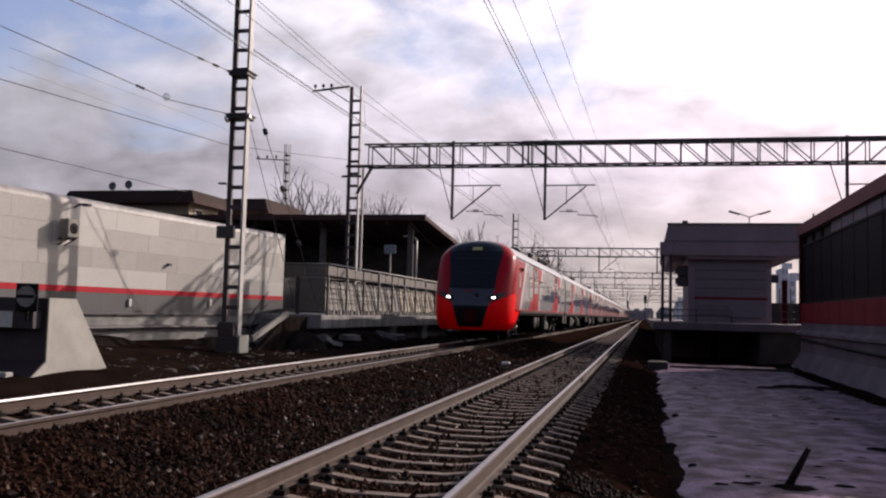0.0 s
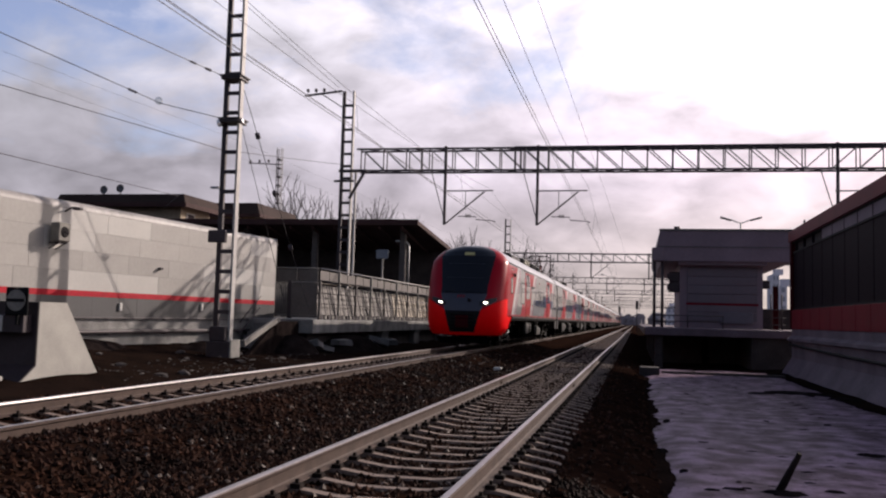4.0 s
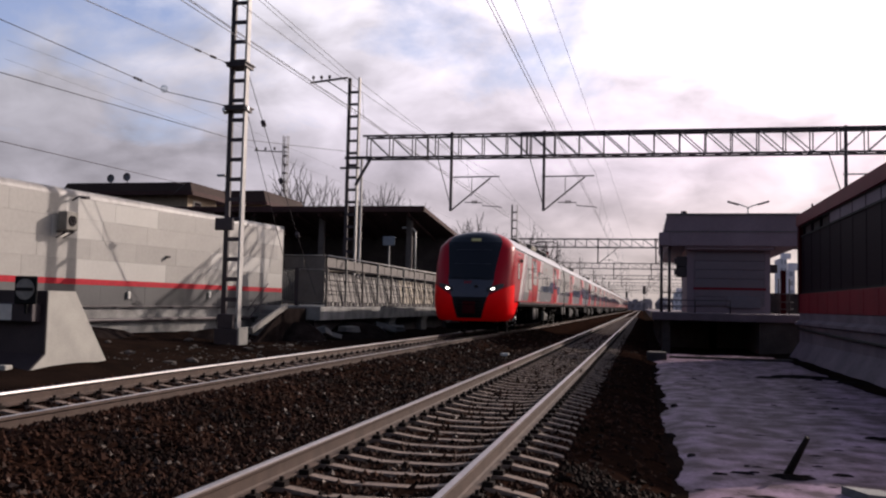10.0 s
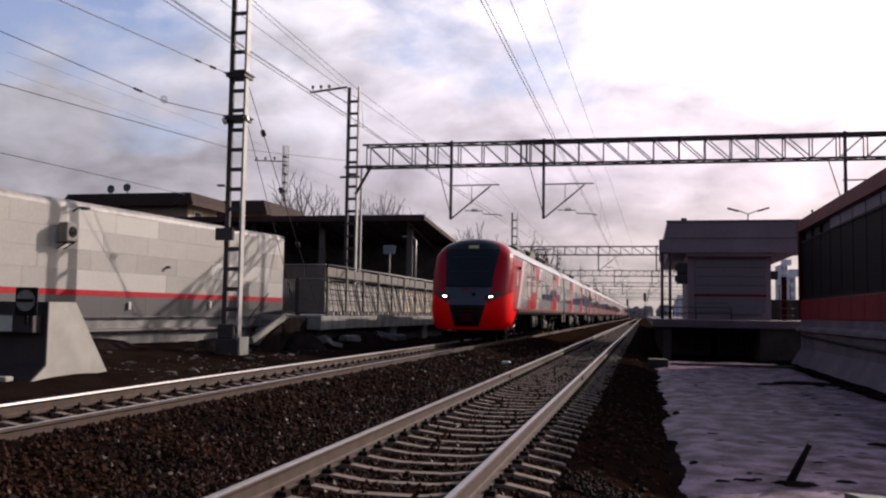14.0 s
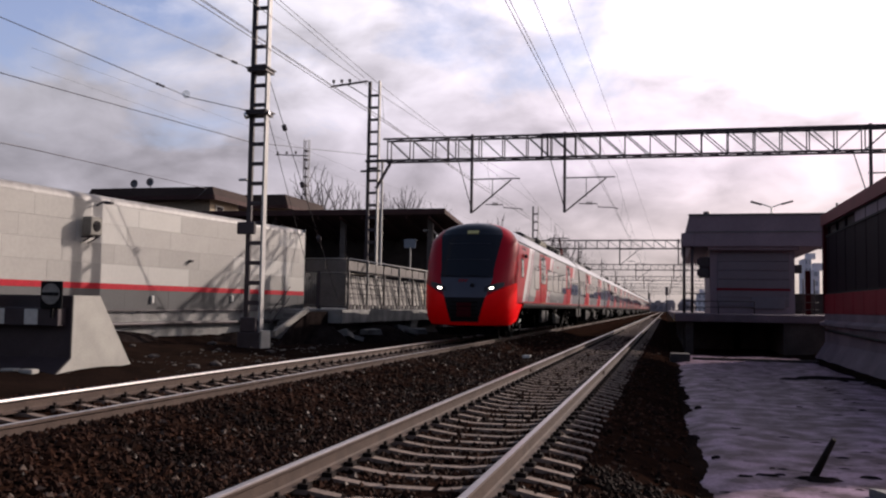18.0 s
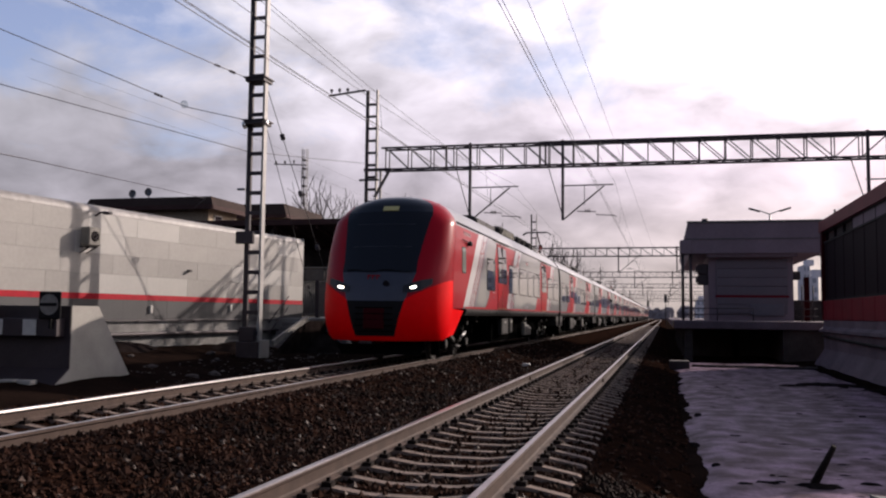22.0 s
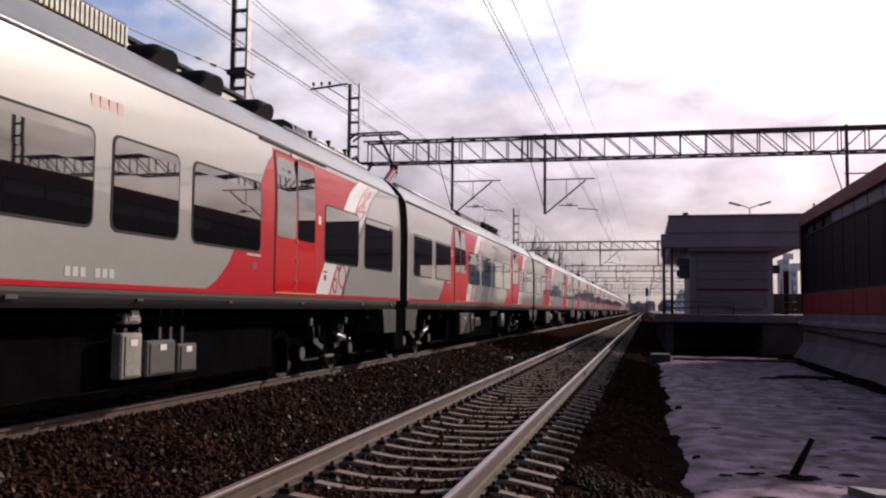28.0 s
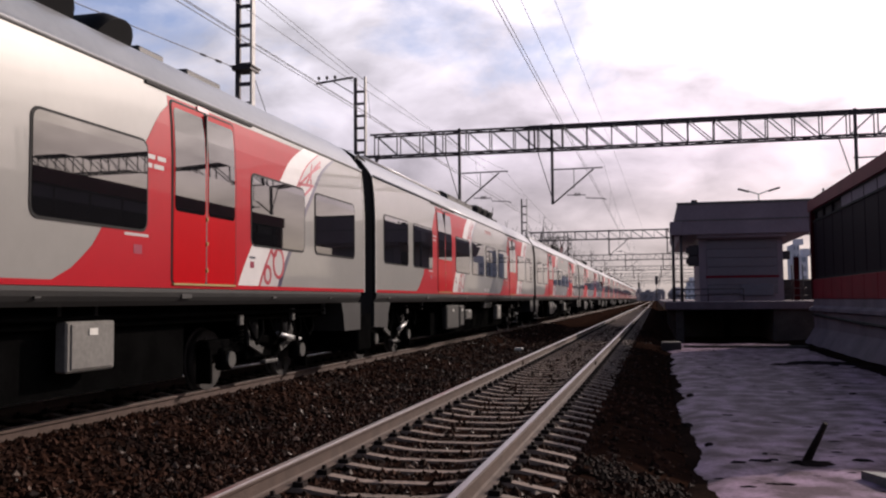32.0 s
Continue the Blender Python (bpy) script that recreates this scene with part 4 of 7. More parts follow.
    part("door_seal", bm, M_STEELPART, car, "dull grey rubber and metal door seam")
    plate(car, "door_lamp", mid - 0.16, mid + 0.12, 3.62, 3.68, M_LACERED, 0.02, 0.03, 0.02, "dark red strip lamp over the door")
    plate(car, "door_handle_plate", y0 - 0.95, y0 - 0.5, 1.97, 2.0, M_LACE, 0.006, 0.008, 0.008, "pale bar of small writing")
    plate(car, "fire_sign", y0 - 0.78, y0 - 0.62, 1.78, 1.88, M_LACERED, 0.006, 0.008, 0.012, "small dark red sign")
    for z in (1.62, 1.95, 2.25):
        bm = bmesh.new()
        box(bm, 1.75, 1.775, mid - 0.02, mid + 0.02, z, z + 0.05, bevel=0.008)
        part("door_button", bm, M_YELLOW, car, "small dull yellow door button")
    bm = bmesh.new()
    box(bm, 1.72, 1.765, y0, y1, 1.455, 1.478)
    part("door_step", bm, M_YELLOW, car)
    bm = bmesh.new()
    box(bm, half(3.7) - 0.01, half(3.7) + 0.02, y0 - 0.5, y1 + 0.6, 3.7, 3.735)
    part("drip_rail", bm, M_BLACK, car)


def wheel_mesh():
    bm = bmesh.new()
    disc(bm, (0, 0, 0), (1, 0, 0), 0.43, 0.12, 24)
    disc(bm, (-0.06, 0, 0), (1, 0, 0), 0.47, 0.03, 24)
    disc(bm, (0.075, 0, 0), (1, 0, 0), 0.2, 0.05, 16)
    for k in range(6):
        a = k * math.pi / 3
        disc(bm, (0.07, 0.29 * math.cos(a), 0.29 * math.sin(a)), (1, 0, 0), 0.06, 0.03, 8)
    return mesh_of(bm, "wheel", M_WHEEL)


WHEEL = None
WHEELS = []


def bogie(car, y, rear=False):
    global WHEEL
    if WHEEL is None:
        WHEEL = wheel_mesh()
    bm = bmesh.new()
    for x in (-1.0, 1.0):
        box(bm, x - 0.09, x + 0.09, y - 1.75, y + 1.75, 0.5, 0.72, bevel=0.02)
        box(bm, x - 0.1, x + 0.1, y - 0.6, y + 0.6, 0.38, 0.55, bevel=0.02)
    box(bm, -1.0, 1.0, y - 0.3, y + 0.3, 0.45, 0.8)
    part("bogie_frame", bm, M_UNDER, car)
    for dy in (-1.3, 1.3):
        for x, flip in ((0.78, 0), (-0.78, 180)):
            w = new("wheel", WHEEL)
            w.parent = car
            w.matrix_basis = pose(x, y + dy, 0.42, 0, 0, flip)
            WHEELS.append((w, x, y + dy, flip))
        bm = bmesh.new()
        box(bm, 1.02, 1.18, y + dy - 0.17, y + dy + 0.17, 0.28, 0.6, bevel=0.04)
        ab = part("axle_box", bm, M_UNDER, car)
        bm = bmesh.new()
        disc(bm, (1.2, y + dy, 0.43), (1, 0, 0), 0.115, 0.05, 16)
        part("axle_cap", bm, M_BOXPALE, ab, "grey axle end cap")
        bm = bmesh.new()
        tube(bm, [(1.1 + 0.1 * math.cos(k * 0.7), y + dy * 0.72 + 0.1 * math.sin(k * 0.7), 0.64 + 0.007 * k) for k in range(55)], 0.018, 5)
        part("coil_spring", bm, M_UNDER, car)
    bm = bmesh.new()
    za, zb, zc = (0.74, 0.65, 0.63) if rear else (0.6, 0.72, 0.765)
    tube(bm, [(1.3, y + 0.1, za), (1.3, y + 0.75, zb)], 0.045, 8)
    tube(bm, [(1.3, y + 0.7, zb), (1.3, y + 1.0, zc)], 0.028, 8)
    part("damper", bm, M_STEEL, car, "bright steel damper")
    # bracket plates, hoses and tags
    for dy, s in ((-0.75, 1), (0.95, -1)):
        bm = bmesh.new()
        prism(bm, [(y + dy, 0.95), (y + dy + 0.08 * s, 0.95), (y + dy + 0.3 * s, 0.62), (y + dy + 0.55 * s, 0.55), (y + dy + 0.5 * s, 0.45), (y + dy + 0.05 * s, 0.6)], 1.16, 1.2, axis="x")
        part("bracket_plate", bm, M_BOXPALE, car)
    for k, (a, b) in enumerate(((-1.05, -0.5), (-0.3, 0.2), (0.55, 0.95), (1.0, 1.5))):
        bm = bmesh.new()
        tube(bm, [(1.32, y + a, 1.1), (1.36, y + a + 0.04, 0.85), (1.36, y + (a + b) / 2, 0.62 + 0.05 * (k % 2)), (1.34, y + b - 0.03, 0.8), (1.3, y + b, 1.08)], 0.022, 6)
        part("hose", bm, M_UNDER, car)
    for dy, z0, w in ((-1.5, 0.92, 0.13), (0.35, 0.95, 0.12), (1.75, 1.02, 0.08)):
        bm = bmesh.new()
        box(bm, 1.38, 1.44, y + dy, y + dy + w, z0, z0 + 0.2, bevel=0.012)
        part("valve_box", bm, M_BOXPALE, car)
    bm = bmesh.new()
    box(bm, 1.2, 1.3, y - 0.35, y + 0.12, 0.3, 0.36, bevel=0.015)
    part("sand_box", bm, M_STEELPART, car)
    for dy in (-0.55, 0.55):
        bm = bmesh.new()
        tube(bm, [(1.05, y + dy, 0.7), (1.05, y + dy, 1.2)], 0.2, 14)
        part("air_spring", bm, M_BLACK, car)
    for dy in (-1.72, 1.72):
        bm = bmesh.new()
        box(bm, 0.9, 1.12, y + dy - 0.03, y + dy + 0.03, 0.12, 0.6)
        part("brake_hanger", bm, M_UNDER, car)


def underframe(car, y0, y1, boxes):
    bm = bmesh.new()
    edge = [(1.735, 1.415), (1.735, 1.37), (1.725, 1.32), (1.70, 1.27), (1.66, 1.22)]
    prism(bm, edge + [(-x, z) for x, z in edge[::-1]], y0, y1)
    part("solebar", bm, M_SOLEBAR, car, "dark grey solebar with small fittings")
    bm = bmesh.new()
    box(bm, -1.35, 1.35, y0 + 0.2, y1 - 0.2, 1.0, 1.22)
    part("floor_pan", bm, M_UNDER, car)
    # near-black block added to keep sun and sight from passing underneath
    bm = bmesh.new()
    box(bm, -1.3, 1.25, y0 + 6.2, y1 - 5.6, 0.3, 1.0)
    part("equipment_tray", bm, M_UNDER, car)
    # second added block, along the middle, for the same darkness
    bm = bmesh.new()
    box(bm, -0.64, 0.6, y0, y1, 0.26, 1.0)
    part("centre_sill", bm, M_UNDER, car)
    for a, b, z0, z1, m in boxes:
        bm = bmesh.new()
        box(bm, 1.38, 1.52, a, b, z0, z1, bevel=0.02)
        bx = part("equipment_box", bm, m, car)
        bm = bmesh.new()
        box(bm, 1.51, 1.535, a + 0.06, b - 0.06, z0 + 0.03, z1 - 0.03, bevel=0.008)
        part("box_lid", bm, m, bx)
        bm = bmesh.new()
        c = (a + b) / 2
        box(bm, 1.53, 1.545, c - 0.07, c + 0.07, z0 + (z1 - z0) * 0.72, z0 + (z1 - z0) * 0.72 + 0.07)
        part("box_latch", bm, M_CREAMPLATE, bx, "small pale latch plate")
        for yy in (a + 0.1, b - 0.1):
            bm = bmesh.new()
            box(bm, 1.3, 1.36, yy - 0.03, yy + 0.03, z1 - 0.01, 1.23)
            part("box_strap", bm, M_SOLEBAR, bx)
    bm = bmesh.new()
    rnd = random.Random(int(y1 * 10))
    y = y0 + 0.8
    while y < y1 - 0.5:
        s = rnd.uniform(0.05, 0.14)
        box(bm, 1.3, 1.735 + 0.01, y, y + s * 1.6, 1.3, 1.3 + s * 0.35)
        y += rnd.uniform(1.2, 3.4)
    part("solebar_fitting", bm, M_SOLEBAR, car)["kind"] = "stuff"
    bm = bmesh.new()
    for z, x in ((1.1, 1.45), (1.02, 1.35)):
        tube(bm, [(x, y0 + 1.2, z), (x, y1 - 1.2, z)], 0.03, 6)
    part("pipe", bm, M_UNDER, car)


def roof_kit(car, items):
    for kind, y0, y1 in items:
        bm = bmesh.new()
        if kind == "dark":
            prism(bm, [(-0.95, 4.38), (0.95, 4.34), (0.9, 4.56), (0.72, 4.68), (-0.72, 4.68), (-0.9, 4.56)], y0, y1)
            u = part("roof_unit", bm, M_NAVY2, car)
            n = max(1, int((y1 - y0) / 1.2))
            for k in range(n):
                bm = bmesh.new()
                a = y0 + 0.1 + (y1 - y0) / n * k
                box(bm, 0.88, 0.93, a, a + (y1 - y0) / n - 0.06, 4.42, 4.58, bevel=0.015)
                part("unit_lid", bm, M_SOLEBAR, u)
        elif kind == "rib":
            box(bm, -0.9, 0.88, y0, y1, 4.38, 4.76, bevel=0.03)
            u = part("resistor_box", bm, M_NAVY2, car)
            y = y0 + 0.06
            while y < y1 - 0.08:
                bm = bmesh.new()
                box(bm, 0.87, 0.92, y, y + 0.048, 4.45, 4.7)
                part("fin", bm, M_FIN, u)
                y += 0.088
        elif kind == "cover":
            prism(bm, [(-0.7, 4.4), (0.45, 4.4), (0.45, 4.74), (0.3, 4.8), (-0.7, 4.8)], y0, y1)
            part("cable_cover", bm, M_FIN, car, "pale roof cable cover")
            bm = bmesh.new()
            box(bm, 0.2, 0.48, y0, y1, 4.79, 4.84)
            part("cover_edge", bm, M_BLACK, car)
        elif kind == "fan":
            yc = (y0 + y1) / 2
            tube(bm, [(0.4, yc, 4.34), (0.9, yc, 4.34), (0.96, yc, 4.3)], 0.34, 20)
            fan = part("roof_fan", bm, M_BLACK, car)
            bm = bmesh.new()
            tube(bm, [(0.95, yc, 4.31), (0.985, yc, 4.3)], 0.22, 16)
            part("fan_hub", bm, M_BLACK, fan)
        elif kind == "strip":
            box(bm, 0.5, 0.75, y0, y1, 4.46, 4.58, bevel=0.02)
            part("roof_duct", bm, M_SOLEBAR, car)
        elif kind == "gear":
            bm.free()
            y = y0
            while y < y1 - 0.5:
                bm = bmesh.new()
                box(bm, 0.2, 0.66, y, y + 0.62, 4.44, 4.7, bevel=0.03)
                sw = part("switch_box", bm, M_CREAMPLATE, car, "cream roof switch box")
                for j in range(4):
                    bm = bmesh.new()
                    box(bm, 0.655, 0.675, y + 0.07 + 0.13 * j, y + 0.15 + 0.13 * j, 4.5, 4.64)
                    part("louvre", bm, M_BOXPALE, sw)
                for s in (0.0, 0.22):
                    bm = bmesh.new()
                    tube(bm, [(0.6, y + 0.68 + s, 4.45), (0.6, y + 0.76 + (0.1 if s == 0 else 0.02), 4.78)], 0.045, 8)
                    part("roof_insulator", bm, M_BLACK, car)
                y += 1.05


def bellows(car, y):
    bm = bmesh.new()
    prof = [(half(z) - 0.03, z) for z in (1.0, 1.42, 2.2, 2.9, 3.3, 3.6, 3.75)] + [(1.57, 3.88), (1.44, 3.99), (1.1, 4.08), (0.5, 4.1)]
    prof = prof + [(-x, z) for x, z in prof[::-1]]
    rings = []
    for k in range(15):
        s = 1.0 if k % 2 else 0.965
        rings.append([bm.verts.new((x * s, y - 0.385 + k * 0.055, 2.5 + (z - 2.5) * (1.0 if k % 2 else 0.97))) for x, z in prof])
    m = len(prof)
    for a, b in zip(rings, rings[1:]):
        for i in range(m):
            bm.faces.new((a[i], b[i], b[(i + 1) % m], a[(i + 1) % m]))
    bmesh.ops.recalc_face_normals(bm, faces=bm.faces)
    part("gangway_bellows", bm, M_BLACK, car)
    bm = bmesh.new()
    box(bm, -1.5, 1.66, y - 0.41, y + 0.4, 0.3, 1.25, bevel=0.03)
    part("coupling_cover", bm, M_UNDER, car)
    # hoses looped over the gangway
    for dy, top in ((0.5, 4.2), (0.72, 4.16)):
        bm = bmesh.new()
        tube(bm, [(1.3, y + dy - 0.16, 3.9), (1.33, y + dy - 0.12, top - 0.08), (1.36, y + dy, top), (1.36, y + dy + 0.14, top - 0.03), (1.36, y + dy + 0.2, 4.08)], 0.028, 7)
        part("jumper_hose", bm, M_BLACK, car)
    bm = bmesh.new()
    prism(bm, [(y - 1.3, 0.72), (y - 0.43, 0.72), (y - 0.43, 1.22), (y - 1.45, 1.22), (y - 1.36, 1.0)], 1.1, 1.715, axis="x")
    part("end_skirt", bm, M_SKIRT, car, "grey end skirt panel")
    bm = bmesh.new()
    prism(bm, [(y + 0.42, 0.74), (y + 1.3, 0.7), (y + 1.36, 1.0), (y + 1.5, 1.22), (y + 0.42, 1.22)], 1.1, 1.715, axis="x")
    part("end_skirt", bm, M_SKIRT, car)


def end_trim(car, a, b):
    decal(car, "end_trim", lambda z: a, lambda z: b, 1.42, 3.72, M_LIGHTSTEEL, 0.008, label="bright trim strip at the car end")


def roof_strip(car, c, d):
    """A white strip added to stand for the sunlit upper edge of the roof."""
    bm = bmesh.new()
    tube(bm, [(1.17, c, 4.31), (1.17, d, 4.31)], 0.03, 8)
    part("roof_strip", bm, M_WHITE, car)


def fleet_marks(car, y, z=1.53):
    bm = bmesh.new()
    for k in range(7):
        if k == 3:
            continue
        box(bm, 1.735, 1.7445, y + k * 0.12, y + k * 0.12 + 0.085, z, z + 0.095)
    part("fleet_marking", bm, M_LACE, car, "row of small white bars")["kind"] = "stuff"


def pantograph(car, y):
    """Folding arm: base at y, elbow behind, head ahead and above."""
    bm = bmesh.new()
    for x in (-0.5, 0.5):
        bar(bm, (x * 0.8, y - 0.9, 4.58), (x * 0.8, y + 0.9, 4.58), 0.05)
        for dy in (-0.8, 0.8):
            disc(bm, (x * 0.8, y + dy, 4.52), (0, 0, 1), 0.06, 0.12, 8)
    bar(bm, (-0.4, y + 0.8, 4.58), (0.4, y + 0.8, 4.58), 0.05)
    bar(bm, (-0.4, y - 0.8, 4.58), (0.4, y - 0.8, 4.58), 0.05)
    pan = part("pantograph", bm, M_DARKRED, car, "raised single-arm pantograph")
    bm = bmesh.new()
    bar(bm, (0, y + 0.1, 4.6), (0, y + 1.38, 5.36), 0.09)
    bar(bm, (0.1, y + 0.3, 4.64), (0.1, y + 1.32, 5.26), 0.03)
    part("lower_arm", bm, M_COPPER, pan)
    bm = bmesh.new()
    bar(bm, (0, y + 1.38, 5.36), (0, y - 0.05, 6.0), 0.06)
    disc(bm, (0, y + 1.38, 5.36), (1, 0, 0), 0.08, 0.22, 10)
    bar(bm, (0.05, y + 1.4, 5.36), (0.05, y + 1.52, 5.2), 0.05)
    tube(bm, [(0.05, y + 1.52, 5.2), (0.05, y + 1.45, 5.1), (0.05, y + 1.25, 5.02)], 0.012, 5)
    part("upper_arm", bm, M_DARKRED, pan)
    bm = bmesh.new()
    for dy in (-0.16, 0.16):
        tube(bm, [(-0.82, y - 0.1 + dy, 5.9), (-0.6, y - 0.1 + dy, 6.05), (0.6, y - 0.1 + dy, 6.06), (0.82, y - 0.1 + dy, 5.9)], 0.028, 6)
    for x in (-0.4, 0.4):
        bar(bm, (x, y - 0.27, 6.02), (x, y + 0.07, 6.02), 0.03)
    part("collector_head", bm, M_BLACK, pan)


def head_car():
    car = thing("train_car", "red and grey electric train leading car with a dark windscreen", "train car", "cars of the train")
    nose_parts(car)
    shell(car, 0, 25.72, True)
    underframe(car, 3.2, 25.5, [(9.95, 11.3, 0.55, 1.12, M_BOXGREY), (11.7, 12.2, 0.6, 1.12, M_BOXGREY), (15.28, 15.7, 0.43, 0.94, M_BOXCREAM), (15.33, 15.66, 1.04, 1.16, M_BOXCREAM), (15.79, 16.44, 0.42, 0.84, M_BOXPALE), (16.49, 16.97, 0.42, 0.78, M_BOXPALE)])
    # cab side field, white band and ornament
    def slant(z):
        u = (z - 1.47) / 2.25
        return 2.1 * u + 5.0 * max(0.0, u - 0.78) ** 2
    decal(car, "red_field", lambda z: lerp_list(SIDE0, z) - 0.01, lambda z: 2.79 + slant(z), 1.42, 3.68, M_RED, 0.003)
    decal(car, "white_band", lambda z: 2.79 + slant(z), lambda z: 3.5 + slant(z), 1.47, 3.72, M_WHITE, 0.004)
    decal(car, "ornament_ground", lambda z: 3.5 + slant(z), lambda z: 4.15 + slant(z), 1.47, 3.72, M_LACE, 0.004)
    decal(car, "slate_band", lambda z: 4.15 + slant(z), lambda z: 4.45 + slant(z), 1.47, 3.72, M_SLATE, 0.004)
    for e in (3.5, 4.09):
        decal(car, "lace_border", lambda z: e + slant(z), lambda z: e + 0.06 + slant(z), 1.47, 3.7, M_LACERED, 0.0055)
    # wavy strokes across the band, rings below, a red lattice above
    for k in range(9):
        bm = bmesh.new()
        zc = 1.98 + 0.135 * k
        ribbon(bm, [(3.54 + 0.56 * u + slant(zc), zc + 0.07 * math.sin(6.283 * u) - 0.05 * u) for u in [i / 12 for i in range(13)]], 0.052)
        part("lace_stroke", bm, M_LACERED, car, "wine red wavy lace stroke")
    for zc, r, dy in ((1.62, 0.12, 0.18), (1.78, 0.16, 0.42)):
        bm = bmesh.new()
        ribbon(bm, [(3.5 + dy + slant(zc) + r * 0.85 * math.cos(a), zc + r * math.sin(a)) for a in [2 * math.pi * k / 20 for k in range(20)]], 0.045, closed=True)
        part("lace_ring", bm, M_LACERED, car, "wine red lace ring")
    for za, p, zb, q in ((3.1, 0.05, 3.14, 0.6), (3.12, 0.1, 3.55, 0.45), (3.12, 0.52, 3.55, 0.15)):
        bm = bmesh.new()
        ribbon(bm, [(3.5 + slant(za + (zb - za) * u) + p + (q - p) * u, za + (zb - za) * u) for u in (0, 0.25, 0.5, 0.75, 1)], 0.045)
        part("lace_bar", bm, M_LACELINE, car, "red lace stroke")
    cabw = plate(car, "cab_window", 2.56, 3.09, 2.4, 3.14, M_BLACK, 0.01, r=0.1)
    plate(cabw, "pane", 2.6, 3.05, 2.44, 3.1, M_CABGLASS, 0.014, r=0.08)
    bm = bmesh.new()
    tube(bm, [(1.76, 2.55, 3.32), (1.8, 3.3, 3.28)], 0.012, 6)
    box(bm, 1.74, 1.84, 3.3, 3.52, 3.2, 3.34, bevel=0.03)
    part("side_camera", bm, M_BLACK, car, "small black side camera pod")
    bm = bmesh.new()
    for k in range(9):
        box(bm, half(3.5) - 0.01, half(3.5) + 0.006, 2.9 + k * 0.11, 2.9 + k * 0.11 + 0.07, 3.46, 3.58)
    part("name_lettering", bm, M_FAINT, car, "row of faded pale letter bars")
    for a, b in ((6.13, 7.5),):
        side_window(car, a, b)
    door_zone(car, 8.0, 9.65, True)
    for a, b in ((10.18, 12.0), (12.48, 14.33), (14.69, 16.0), (16.37, 18.3)):
        side_window(car, a, b)
    door_zone(car, 18.84, 20.45, True)
    door_word(car, 19.08, 3.33, 0.1)
    for a, b in ((20.95, 22.75), (23.18, 25.1)):
        side_window(car, a, b)
    fleet_marks(car, 13.95)
    bm = bmesh.new()
    for k in range(4):
        box(bm, half(3.35) - 0.012, half(3.35) + 0.008, 14.3 + k * 0.15, 14.41 + k * 0.15, 3.27, 3.39)
    part("emblem", bm, M_FAINT, car, "faded red emblem strokes")["kind"] = "stuff"
    end_trim(car, 25.68, 25.72)
    roof_strip(car, 20.4, 24.9)
    decal(car, "red_line", lambda z: 3.0, lambda z: 25.67, 1.42, 1.475, M_RED, 0.0045, 1)
    bogie(car, 4.3)
    bogie(car, 22.6, True)
    roof_kit(car, [("dark", 8.4, 11.6), ("fan", 12.0, 12.6), ("rib", 13.2, 16.2), ("cover", 16.3, 20.3), ("fan", 16.5, 17.1), ("fan", 17.8, 18.4), ("fan", 19.6, 20.2),
                   ("dark", 21.4, 22.0), ("gear", 22.2, 25.2)])
    bellows(car, 25.98)
    return car


def door_word(car, y, z, size):
    """The class name on the door glass, in the built-in font, turned into a mesh."""
    cu = bpy.data.curves.new("door_word", "FONT")
    cu.body, cu.size, cu.extrude = "\u041a\u043e\u043c\u0444\u043e\u0440\u0442", size, 0.001
    tmp = bpy.data.objects.new("door_word", cu)
    me = bpy.data.meshes.new_from_object(tmp)
    bpy.data.objects.remove(tmp)
    me.materials.clear()
    me.materials.append(M_LACE)
    ob = new("door_word", me)
    ob.parent = car
    ob.matrix_basis = pose(half(z) + 0.024, y, z, 90, 0, 90)
    tagged(ob, "small white word on the door glass")


def roof_cable(car):
    bm = bmesh.new()
    tube(bm, [(0.75, -0.75, 4.4), (0.75, -0.66, 4.62), (0.75, -0.5, 4.68), (0.75, -0.32, 4.6), (0.75, -0.25, 4.4)], 0.03, 6)
    part("jumper_cable", bm, M_BLACK, car)


